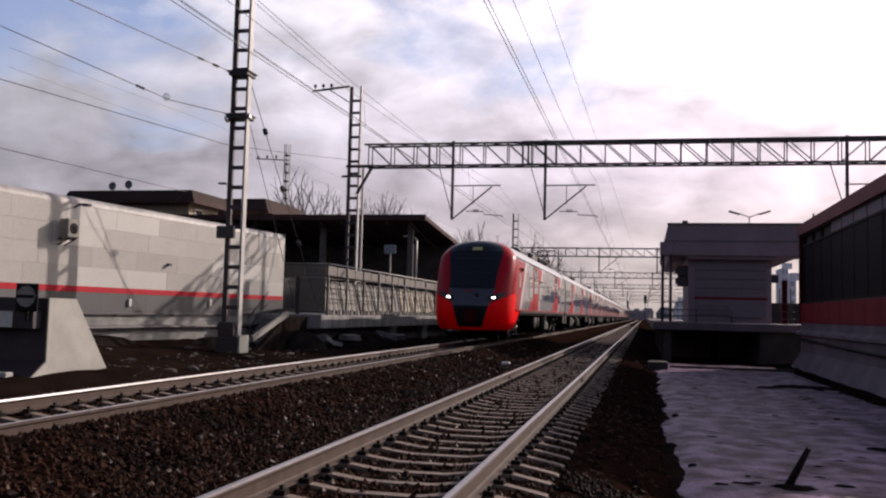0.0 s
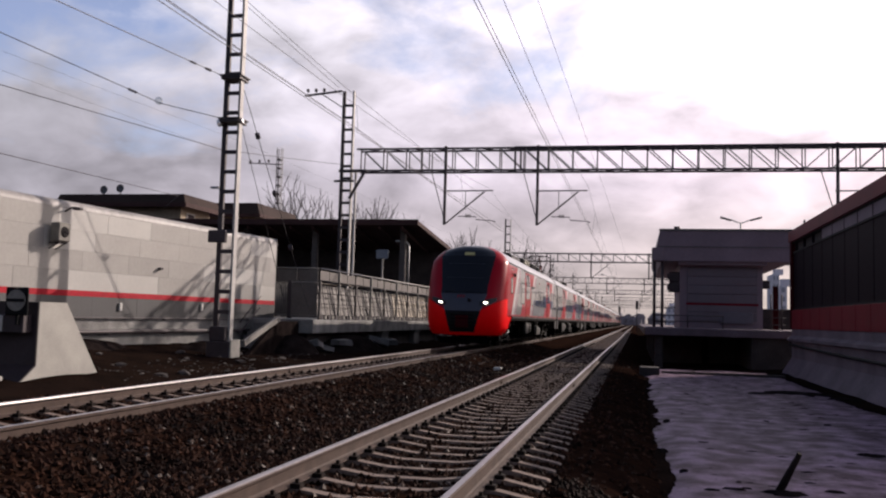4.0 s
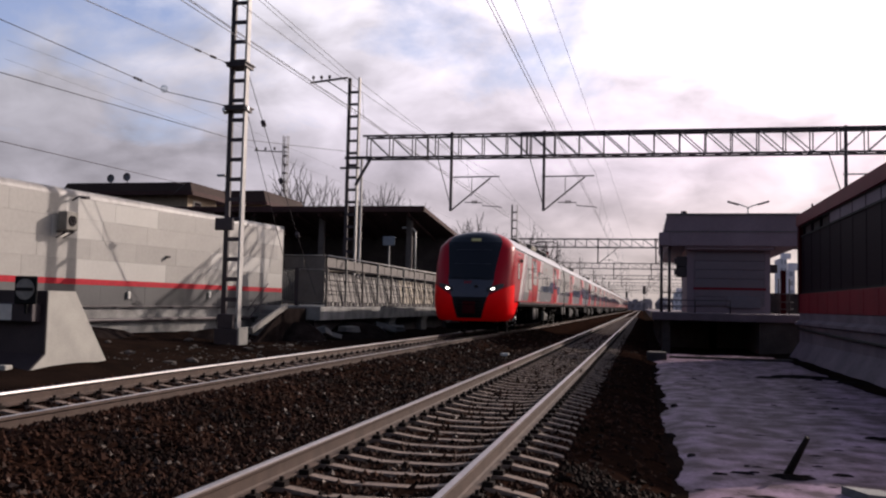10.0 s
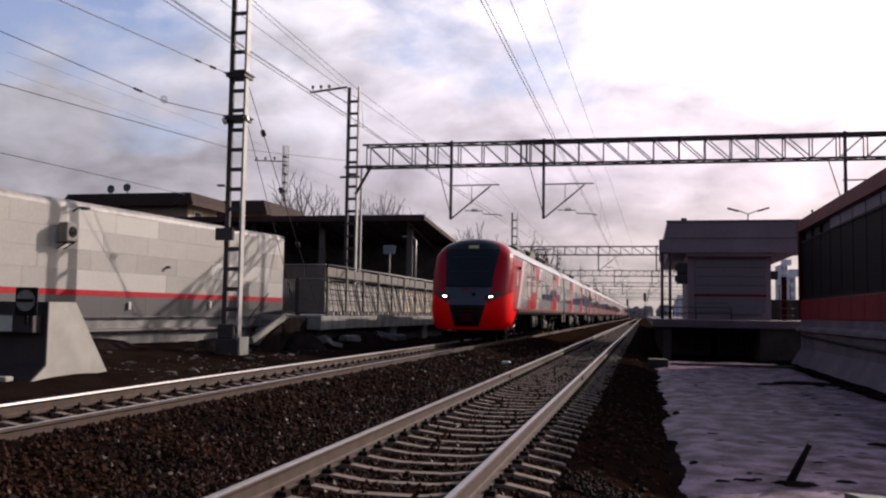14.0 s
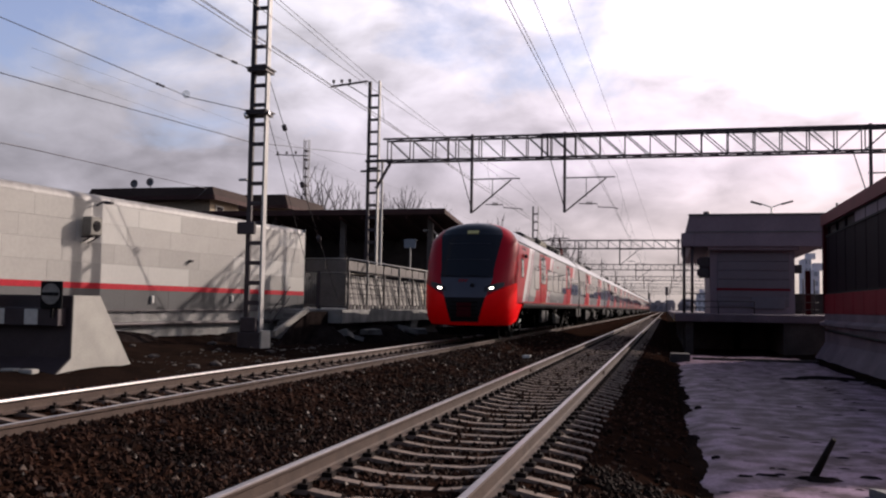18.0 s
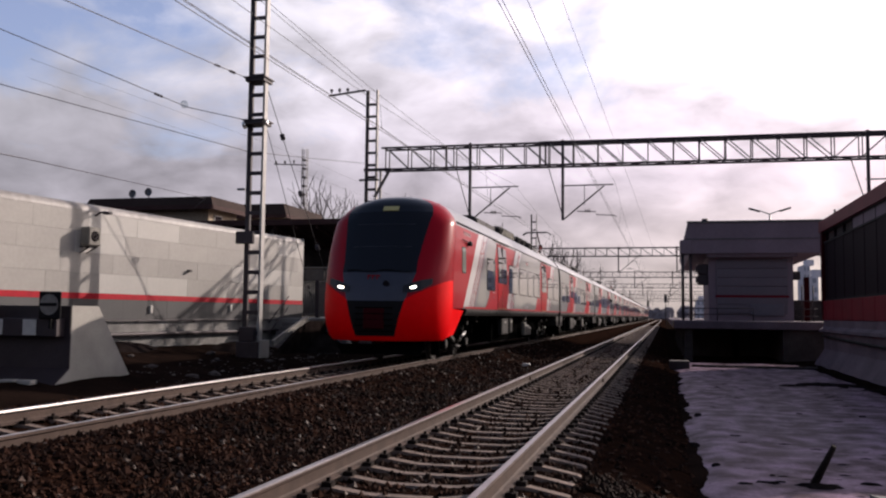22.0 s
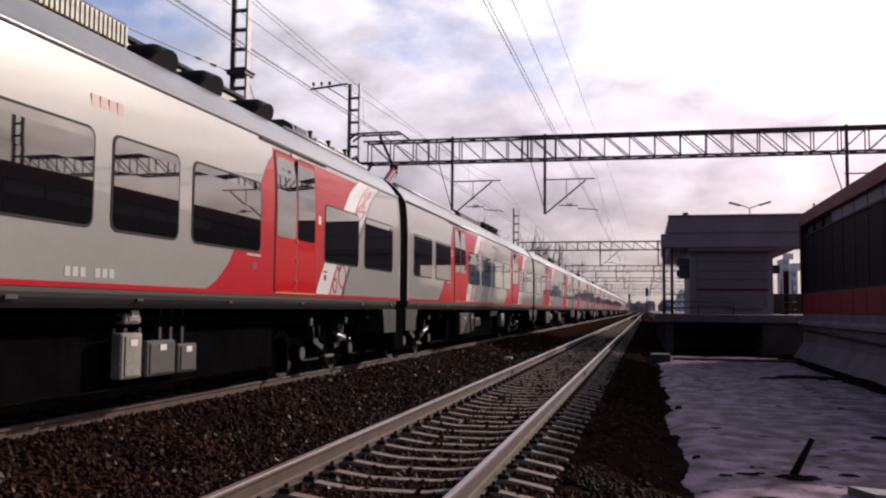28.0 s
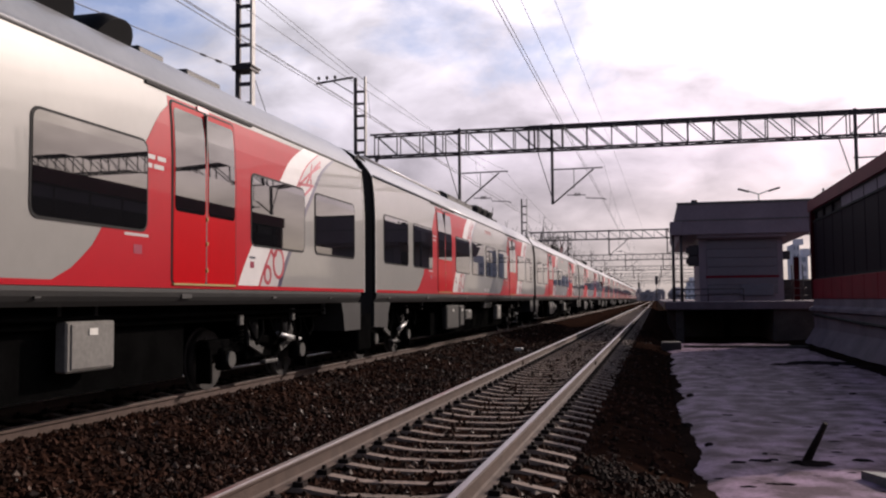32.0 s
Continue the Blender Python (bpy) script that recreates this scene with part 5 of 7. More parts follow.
def middle_car():
    """Its zero is the middle of the gangway ahead of it."""
    car = thing("train_car", "grey electric train car with red door fields", "train car", "cars of the train")
    shell(car, 0.42, 23.9, False)
    underframe(car, 0.5, 23.7, [(7.45, 9.0, 0.45, 1.12, M_BOXGREY), (9.12, 9.75, 0.5, 1.1, M_BOXGREY), (9.95, 10.9, 0.66, 0.96, M_BOXPALE), (13.0, 13.3, 0.98, 1.18, M_BOXPALE), (13.5, 13.8, 0.98, 1.18, M_BOXPALE), (14.0, 14.3, 0.98, 1.18, M_BOXPALE), (15.42, 16.22, 0.56, 1.07, M_BOXLIGHT)])
    for a, b in ((1.01, 2.8), (3.28, 5.03), (7.71, 9.54), (10.0, 11.84), (12.25, 14.12), (14.6, 16.43), (19.03, 20.9), (21.38, 23.3)):
        side_window(car, a, b)
    door_zone(car, 5.6, 7.17)
    door_zone(car, 16.98, 18.53)
    end_trim(car, 0.42, 0.46)
    end_trim(car, 23.86, 23.9)
    roof_strip(car, 1.3, 8.1)
    decal(car, "red_line", lambda z: 0.47, lambda z: 23.85, 1.42, 1.475, M_RED, 0.0045, 1)
    fleet_marks(car, 11.9)
    bm = bmesh.new()
    for k in range(4):
        box(bm, half(3.5) - 0.01, half(3.5) + 0.005, 12.3 + k * 0.28, 12.5 + k * 0.28, 3.42, 3.56)
    part("emblem", bm, M_FAINT, car, "faded red emblem strokes")["kind"] = "stuff"
    bogie(car, 3.4)
    bogie(car, 20.8, True)
    roof_kit(car, [("strip", 8.3, 10.0), ("dark", 10.3, 14.0), ("fan", 14.4, 15.0), ("fan", 15.5, 16.1), ("fan", 16.6, 17.2), ("strip", 17.8, 18.4), ("strip", 19.0, 20.0)])
    bellows(car, 24.16)
    return car


PITCH = 24.16
CARS = [(head_car(), -25.98)]
first_mid = middle_car()
CARS.append((first_mid, 0.0))
MOVING_WHEELS = list(WHEELS)
for k in range(2, 12):
    c = copy_thing(first_mid, pose(0, 0, 0))
    CARS.append((c, PITCH * (k - 1)))
roof_cable(first_mid)
pantograph(first_mid, 3.78)
for c, _ in CARS[4:9:3]:
    pantograph(c, 3.78)

# distance of the first gangway ahead of the eye, by time
GANGWAY = [(0, 62.3), (4, 62.3), (8, 62.3), (12, 62.3), (12.6, 62.27), (13.5, 61.85), (14.5, 61.4), (15.5, 60.85), (16, 60.35), (17, 59.0), (18, 57.3), (19, 55.35),
           (20, 52.9), (21, 50.15), (22, 47.1), (23, 43.75), (24, 39.8), (24.5, 37.7), (25, 35.5), (25.5, 33.05), (26.5, 27.9), (27.5, 22.4),
           (28, 19.43), (29, 13.26), (30, 6.73), (31, -0.25), (32, -7.83)]


def ahead(t):
    """Smooth reading of GANGWAY."""
    n = len(GANGWAY)
    for i in range(n - 1):
        (a, va), (b, vb) = GANGWAY[i], GANGWAY[i + 1]
        if t <= b:
            break
    def tangent(k):
        if k == 0 or k == n - 1:
            j = 0 if k == 0 else n - 2
            return (GANGWAY[j + 1][1] - GANGWAY[j][1]) / (GANGWAY[j + 1][0] - GANGWAY[j][0])
        return (GANGWAY[k + 1][1] - GANGWAY[k - 1][1]) / (GANGWAY[k + 1][0] - GANGWAY[k - 1][0])
    h, u = b - a, (t - a) / (b - a)
    return ((2 * u ** 3 - 3 * u ** 2 + 1) * va + (u ** 3 - 2 * u ** 2 + u) * h * tangent(i)
            + (3 * u ** 2 - 2 * u ** 3) * vb + (u ** 3 - u ** 2) * h * tangent(i + 1))

# ---- masts, gantries ----
def lattice_mast(name, x, y, z0, z1, w, rung, label, foot=True, taper=0.0):
    m = thing(name, label, "mast", "line masts", at=pose(x, y, 0))
    h = w / 2
    two = w < 0.7 and z1 < 15
    if two:
        # two channels: a slim one coloured for shade, a deep one for sun
        for x, wx, dy, material in ((-h, 0.17, 0.06, M_GANTRY), (h - 0.02, 0.08, 0.13, M_LIGHTSTEEL)):
            bm = bmesh.new()
            box(bm, x - wx / 2, x + wx / 2, -dy, dy, z0, z1)
            for v in bm.verts:
                v.co.x += 0.004 if v.co.y < 0 else 0.0
            part("channel", bm, material, m)
    # sun and shade are put into the leg colours: pale right, dark left
    for sx in () if two else (-1, 1):
        for sy in (-1, 1):
            bm = bmesh.new()
            a, b = (sx * h, sy * h, z0), (sx * h * (1 - taper), sy * h * (1 - taper), z1)
            bar(bm, a, b, 0.12 if w > 0.4 else 0.06, 0.12 if w > 0.4 else 0.06)
            part("leg", bm, M_LIGHTSTEEL if sx > 0 else M_GANTRY, m)
    n = int((z1 - z0) / rung)
    bm = bmesh.new()
    box(bm, -h, h, -0.012, 0.012, -0.07, 0.07)
    me = mesh_of(bm, "batten", M_GANTRY)
    for k in range(n):
        z = z0 + 0.35 + rung * k
        spots = [pose(-0.03, -0.145, z)] if two else [pose(0, sy * h, z) for sy in (-1, 1)] + [pose(sx * h, 0, z, 0, 0, 90) for sx in (-1, 1)]
        for at in spots:
            b = new("batten", me)
            b.parent = m
            b.matrix_basis = at
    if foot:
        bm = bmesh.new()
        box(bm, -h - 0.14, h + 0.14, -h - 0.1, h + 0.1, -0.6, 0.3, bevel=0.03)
        # two-channel masts: front shade is put into a dark block colour
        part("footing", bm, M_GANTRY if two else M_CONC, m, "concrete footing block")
        # pale slab added to stand for the footing's sunlit side
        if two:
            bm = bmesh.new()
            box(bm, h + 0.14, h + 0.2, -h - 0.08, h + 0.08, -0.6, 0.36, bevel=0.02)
            part("footing_slab", bm, M_CONC, m, "pale sunlit side face added to the footing")
    return m


def collar(m, z, s, arm=0.0):
    bm = bmesh.new()
    box(bm, -s, s, -s, s, z - 0.1, z + 0.02, bevel=0.01)
    box(bm, -s - 0.06, s + 0.06, -s - 0.03, s + 0.03, z + 0.02, z + 0.06)
    part("collar", bm, M_GANTRY, m)


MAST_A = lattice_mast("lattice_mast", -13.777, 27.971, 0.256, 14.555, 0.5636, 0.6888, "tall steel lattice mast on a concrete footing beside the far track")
collar(MAST_A, 9.441, 0.355)
collar(MAST_A, 7.928, 0.355)


def mast_kit():
    bm = bmesh.new()
    box(bm, -0.52, 0.125, -0.43, -0.27, 3.648, 4.066, bevel=0.02)
    part("control_box", bm, M_GANTRY, MAST_A, "dark control box clamped to the mast")
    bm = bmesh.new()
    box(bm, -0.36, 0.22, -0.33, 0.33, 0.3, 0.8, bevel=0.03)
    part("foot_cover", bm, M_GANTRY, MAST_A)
    bm = bmesh.new()
    disc(bm, (-0.39, -0.2, 7.823), (1, 0, 0.3), 0.13, 0.12, 12)
    disc(bm, (0.41, -0.2, 7.875), (1, 0, 0.2), 0.07, 0.12, 10)
    part("insulator", bm, M_GLASSINS, MAST_A, "pale glass insulator")


mast_kit()


def gantry(y, x0, x1, zb, zt, hangers, label, fine=True, yaw=0.0):
    g = thing("overhead_gantry", label, "gantry", "overhead gantries", at=pose(0, y, 0, 0, 0, yaw))
    d = 0.35
    for zz, dy in ((zb, -d), (zb, d), (zt, -d), (zt, d)):
        bm = bmesh.new()
        bar(bm, (x0, dy, zz), (x1, dy, zz), 0.09, 0.09)
        part("chord", bm, M_GANTRY, g)
    if fine:
        # the middle length has a deeper top chord and doubled joints
        bm = bmesh.new()
        box(bm, -6.0, x1 - 0.4, -d - 0.06, -d + 0.06, zt - 0.08, zt + 0.07)
        part("deep_chord", bm, M_GANTRY, g)
        for x in (-10.75, -5.98, -5.7):
            bm = bmesh.new()
            bar(bm, (x, -d, zb), (x, -d, zt), 0.09)
            part("joint_bar", bm, M_GANTRY, g)
    step = 1.203
    n = int((x1 - x0) / step)
    mid = 18 if fine else n * 0.62
    shapes = {}
    # pale diagonals: the light they catch is put into their colour
    for key, a, b, w, m in (("upright_bar", (0, 0, zb), (0, 0, zt), 0.05, M_GANTRY), ("diagonal_bar", (0, 0, zt), (step, 0, zb), 0.05, M_LIGHTSTEEL),
                            ("diagonal_up", (0, 0, zb), (step, 0, zt), 0.05, M_LIGHTSTEEL), ("cross_bar", (0, -d, 0), (step, d, 0), 0.035, M_GANTRY)):
        bm = bmesh.new()
        bar(bm, a, b, w, w)
        shapes[key] = mesh_of(bm, key, m)

    def put(name, key, x, dy, z=0.0):
        ob = new(name, shapes[key])
        ob.parent = g
        ob.matrix_basis = pose(x, dy, z)
    for k in range(n + 1):
        x = x0 + 0.23 + k * step
        for dy in (-d, d):
            put("upright_bar", "upright_bar", x, dy)
            if k < n:
                put("diagonal_bar", "diagonal_bar" if k < mid else "diagonal_up", x, dy)
        if k < n and fine:
            for zz in (zb, zt):
                put("cross_bar", "cross_bar", x, 0, zz)
    for hx, arm in hangers:
        bm = bmesh.new()
        bar(bm, (hx, -d - 0.06, zt + 0.1), (hx, -d - 0.06, 5.98), 0.13, 0.13)
        post = part("hanger_post", bm, M_GANTRY, g)
        if arm and fine:
            bm = bmesh.new()
            bar(bm, (hx - 0.75, -d, zb), (hx - 0.05, -d, 6.35), 0.04)
            part("hanger_brace", bm, M_GANTRY, post)
        if arm:
            bm = bmesh.new()
            tube(bm, [(hx - 0.1, -d, 7.7), (hx + 2.45, -d, 7.72)], 0.035, 6)
            tube(bm, [(hx, -d, 6.0), (hx + 2.0, -d, 7.66)], 0.04, 6)
            tube(bm, [(hx + 1.05, -d, 7.7), (hx + 1.05, -d, 6.75)], 0.02, 6)
            part("cantilever", bm, M_GANTRY, post)
            bm = bmesh.new()
            tube(bm, [(hx + 0.7, -d, 6.42), (hx + 1.6, -d, 6.4), (hx + 1.62, -d, 6.25), (hx + 2.45, -d, 6.2), (hx + 2.6, -d, 6.14)], 0.024, 6)
            for k in range(3):
                disc(bm, (hx + 1.1 + 0.1 * k, -d, 6.44), (1, 0, 0), 0.08, 0.05, 8)
            part("steady_arm", bm, M_GANTRY, post)
    return g


gantry(43.78, -14.2, 24.6, 8.76, 9.88, [(-9.5, 1), (-4.84, 1), (9.1, 1)], "dark steel lattice gantry spanning the tracks", yaw=1.335)
MAST_B = lattice_mast("gantry_mast", -14.78, 43.3, -0.3, 13.0, 0.56, 0.64, "steel lattice gantry leg with a cross-arm")
lattice_mast("gantry_mast", 24.95, 44.2, -0.5, 13.0, 0.62, 0.72, "steel lattice gantry leg far across the tracks")


def mast_b_kit():
    bm = bmesh.new()
    bar(bm, (-0.3, -0.3, 12.95), (-2.35, -0.3, 12.75), 0.09, 0.09)
    bar(bm, (-0.3, -0.3, 12.1), (-1.4, -0.3, 12.8), 0.05)
    arm = part("cross_arm", bm, M_GANTRY, MAST_B)
    for x in (-2.2, -1.75, -1.3):
        bm = bmesh.new()
        tube(bm, [(x, -0.3, 12.8), (x, -0.3, 12.98)], 0.02, 6)
        disc(bm, (x, -0.3, 13.03), (0, 0, 1), 0.08, 0.14, 8)
        part("pin_insulator", bm, M_GANTRY, arm)
    bm = bmesh.new()
    bar(bm, (0.3, -0.35, 7.3), (1.1, -0.35, 8.7), 0.12)
    bar(bm, (-0.3, -0.35, 8.72), (1.2, -0.35, 8.72), 0.14)
    bar(bm, (-0.55, -0.35, 8.2), (0.5, -0.35, 8.2), 0.1)
    part("bracket", bm, M_GANTRY, MAST_B)
    bm = bmesh.new()
    box(bm, 0.47, 0.56, -0.12, 0.0, -0.4, 8.7)
    part("down_pipe", bm, M_LIGHTSTEEL, MAST_B, "pale pipe beside the gantry leg")


mast_b_kit()
for gy in (97, 150, 205, 262, 320, 380):
    gantry(gy, -13.5, 17.0, 7.8, 8.7, [(-4.8, 1), (1.3, 1)] if gy < 210 else [(-4.8, 0), (1.3, 0)], "distant dark lattice gantry over the tracks", False)
    for x in (-14.0, 17.3):
        lattice_mast("gantry_mast", x, gy, -0.4, 12.5, 0.6, 0.9, "distant steel lattice gantry leg", foot=False)
POLE = lattice_mast("lattice_pole", -32.1, 75, -0.2, 16.4, 0.4, 0.8, "slim pale lattice pole behind the station roofs")


def pole_kit():
    bm = bmesh.new()
    bar(bm, (0.2, 0, 14.9), (-3.1, 0, 15.1), 0.09)
    arm = part("cross_arm", bm, M_GANTRY, POLE)
    for x in (-2.9, -2.0, -1.1):
        bm = bmesh.new()
        disc(bm, (x, 0, 15.25), (0, 0, 1), 0.1, 0.25, 8)
        part("pin_insulator", bm, M_GANTRY, arm)


pole_kit()


# ---- wires ----
def wire(pts, r=0.012, label="dark overhead wire between the masts", sag=0.0, category="wire", n=14):
    """A wire through the given points; each span hangs by sag."""
    bm = bmesh.new()
    line = []
    for a, b in zip(pts, pts[1:]):
        a, b = Vector(a), Vector(b)
        for k in range(n):
            u = k / n
            p = a.lerp(b, u)
            p.z -= sag * 4 * u * (1 - u)
            line.append(p)
    line.append(Vector(pts[-1]))
    tube(bm, line, r, 5)
    return solid("overhead_wire", bm, M_WIRE, label, category, "overhead wires")


def catenary(xc, near=None):
    sup = [-12, 43, 97, 150, 205, 262, 320]
    contact = [(xc + (0.1 if i % 2 else -0.55 if i == 0 else -0.25), y - 0.35, 6.14) for i, y in enumerate(sup)]
    carrier = [(xc - (0.45 if y < 0 else 0.05), y - 0.35, 7.75) for y in sup]
    if near:
        for i in (0, 1):
            contact[i], carrier[i] = (near[i], sup[i] - 0.35, 6.14), (near[i + 2], sup[i] - 0.35, 7.75)
        wire([(x + 0.07, y, z) for x, y, z in contact], 0.007, "second grooved contact wire over the track")
    wire(contact, 0.008, "grooved contact wire over the track")
    wire(carrier, 0.0065, "carrier wire of the overhead line", 0.95)
    bm = bmesh.new()
    first = 1 if near else 0
    for a, b in zip(sup[first:3], sup[first + 1:4]):
        for k in range(1, 8):
            u = k / 8
            y = a + (b - a) * u
            z = 7.75 - 0.95 * 4 * u * (1 - u)
            i = sup.index(a)
            xa = contact[i][0] + (contact[i + 1][0] - contact[i][0]) * u
            xb = carrier[i][0] + (carrier[i + 1][0] - carrier[i][0]) * u
            tube(bm, [(xb, y - 0.35, z), (xa, y - 0.35, 6.15)], 0.005, 4)
    solid("dropper_wires", bm, M_WIRE, "thin droppers between carrier and contact wire", "wire", kind="stuff")


catenary(TRACK_FAR + 0.05)
catenary(TRACK_NEAR - 0.1, (-2.5, -2.42, -2.3, -2.28))
wire([(-2.49, -12, 7.75), (-1.57, 43, 7.75), (-0.85, 97, 7.75)], 0.0055)
for dx, dz in ((0.0, 0.0), (-0.12, 0.03)):
    wire([(-14.2 + dx, -6, 10.95 + dz), (-14.2 + dx, 43, 10.95 + dz), (-14.0 + dx, 97, 10.7 + dz)], 0.013, sag=0.12)
wire([(-14.5, 14, 13.45), (-15.27, 43, 13.13)], 0.012, sag=0.05)
wire([(-13.9, 14, 12.95), (-14.64, 43, 12.91), (-14.2, 97, 12.9)], 0.013, sag=0.05)
wire([(-22.3, 26.8, 10.4), (-20.5, 42.7, 10.3), (-17.0, 97, 9.2)], 0.005, "thin pale line wire along the track")
wire([(-22.3, 26.8, 9.7), (-20.9, 42.7, 9.6), (-17.2, 97, 8.6)], 0.005, "thin pale line wire along the track")
# feeders ending on the near mast
wire([(-14.038, 27.762, 9.441), (-13.965, 18.787, 8.815), (-13.881, 9.393, 8.189)], 0.014, "feeder wire with insulators ending on a mast")
wire([(-14.09, 27.762, 7.98), (-16.063, 27.136, 8.397), (-17.743, 20.874, 9.044), (-20.874, 10.437, 10.172)], 0.014, "feeder wire with a glass insulator")
wire([(-15.0, 42.8, 9.05), (-14.85, 35, 7.95), (-14.65, 29, 7.13), (-16.9, 20, 7.25), (-22, 10, 8.2)], 0.013)
wire([(-29.3, 50.2, 7.6), (-25.3, 45, 7.74), (-20.1, 24, 6.19), (-19.3, 12, 5.6)], 0.016, "sagging cable above the station wall")
bm_pole = bmesh.new()
tube(bm_pole, [(-19.3, 12, -0.2), (-19.3, 12, 5.8)], 0.09, 8)
solid("cable_pole", bm_pole, M_BARK, "plain wooden cable pole behind the wall", "pole")
wire([(-13.568, 28.18, 9.232), (-12.79, 33.33, 1.574)], 0.014, "slanting guy wire from the mast")
wire([(-13.568, 28.18, 7.875), (-13.54, 32.87, 1.496)], 0.012, "slanting guy wire from the mast")


def insulator_string(p, axis, n, r, label, material):
    bm = bmesh.new()
    a = Vector(axis).normalized()
    for k in range(n):
        disc(bm, Vector(p) + a * (k * 0.13), a, r, 0.06, 10)
    solid("insulator", bm, material, label, "insulator", "insulators")


insulator_string((-16.177, 27.136, 8.502), (0.5, -1, 0.1), 1, 0.13, "clear glass disc insulator on a wire", M_GLASSINS)
insulator_string((-14.027, 26.614, 9.357), (0, -1, -0.07), 3, 0.045, "dark insulator string on a feeder wire", M_GANTRY)
insulator_string((-14.017, 25.571, 9.284), (0, -1, -0.07), 3, 0.035, "dark insulator string on a feeder wire", M_GANTRY)
insulator_string((-16.365, 25.988, 8.512), (-0.25, -1, 0.1), 3, 0.045, "dark insulator string on a feeder wire", M_GANTRY)
for u in (0.2, 0.45, 0.7):
    insulator_string((-13.568 + 0.778 * u, 28.18 + 5.15 * u, 9.232 - 7.658 * u), (-0.1, 0.8, -0.6), 2, 0.09, "dark egg insulator on a guy wire", M_GANTRY)

# ---- buffer stop on the siding ----
def buffer_stop():
    b = thing("buffer_stop", "white concrete buffer stop with a painted beam and signal plate", "buffer stop")
    bm = bmesh.new()
    prism(bm, [(16.82, 1.4), (17.75, 1.4), (19.25, -0.5), (16.2, -0.5), (16.2, -0.4), (16.82, 0.02)], -17.2, -12.6, axis="x")
    part("block", bm, M_CONC, b)
    # thin dark sheet added to paint shade on the front face
    bm = bmesh.new()
    prism(bm, [(16.79, 1.39), (16.815, 1.39), (16.815, 0.02), (16.19, -0.4), (16.19, -0.5), (16.165, -0.5), (16.165, -0.385), (16.79, 0.035)], -17.2, -12.61, axis="x")
    part("front_facing", bm, M_GANTRY, b, "dark sheet standing for the shaded front face")
    bm = bmesh.new()
    box(bm, -17.2, -12.75, 16.5, 16.81, 0.72, 1.12, bevel=0.02)
    part("beam", bm, M_GANTRY, b)
    for k in range(5):
        bm = bmesh.new()
        x = -13.42 - 0.86 * k
        box(bm, x - 0.17, x + 0.17, 16.485, 16.51, 0.75, 1.09, bevel=0.008)
        part("white_square", bm, M_CREAMPLATE, b)
    bm = bmesh.new()
    box(bm, -13.12, -12.58, 16.38, 16.44, 1.1, 1.7, bevel=0.02)
    bar(bm, (-12.85, 16.45, 0.9), (-12.85, 16.45, 1.3), 0.06)
    plate_ = part("signal_plate", bm, M_BLACK, b)
    bm = bmesh.new()
    disc(bm, (-12.85, 16.372, 1.42), (0, 1, 0), 0.225, 0.02, 28)
    part("signal_disc", bm, M_POST, plate_)
    bm = bmesh.new()
    box(bm, -13.06, -12.64, 16.345, 16.365, 1.385, 1.455)
    part("disc_bar", bm, M_BLACK, plate_)
    for x in (-14.5, -15.9):
        bm = bmesh.new()
        tube(bm, [(x, 16.52, 1.3), (x, 16.3, 1.3)], 0.17, 14)
        tube(bm, [(x, 16.3, 1.3), (x, 16.25, 1.3)], 0.21, 14)
        part("buffer", bm, M_UNDER, b)
    for x in (-13.1, -13.55):
        bm = bmesh.new()
        box(bm, x - 0.18, x + 0.16, 16.0, 16.25, -0.5, -0.18, bevel=0.02)
        part("foot_block", bm, M_CONC, b)


buffer_stop()


# ---- fittings of the station wall ----
def wall_local(y):
    return (y - 10) / math.cos(math.atan(0.12))


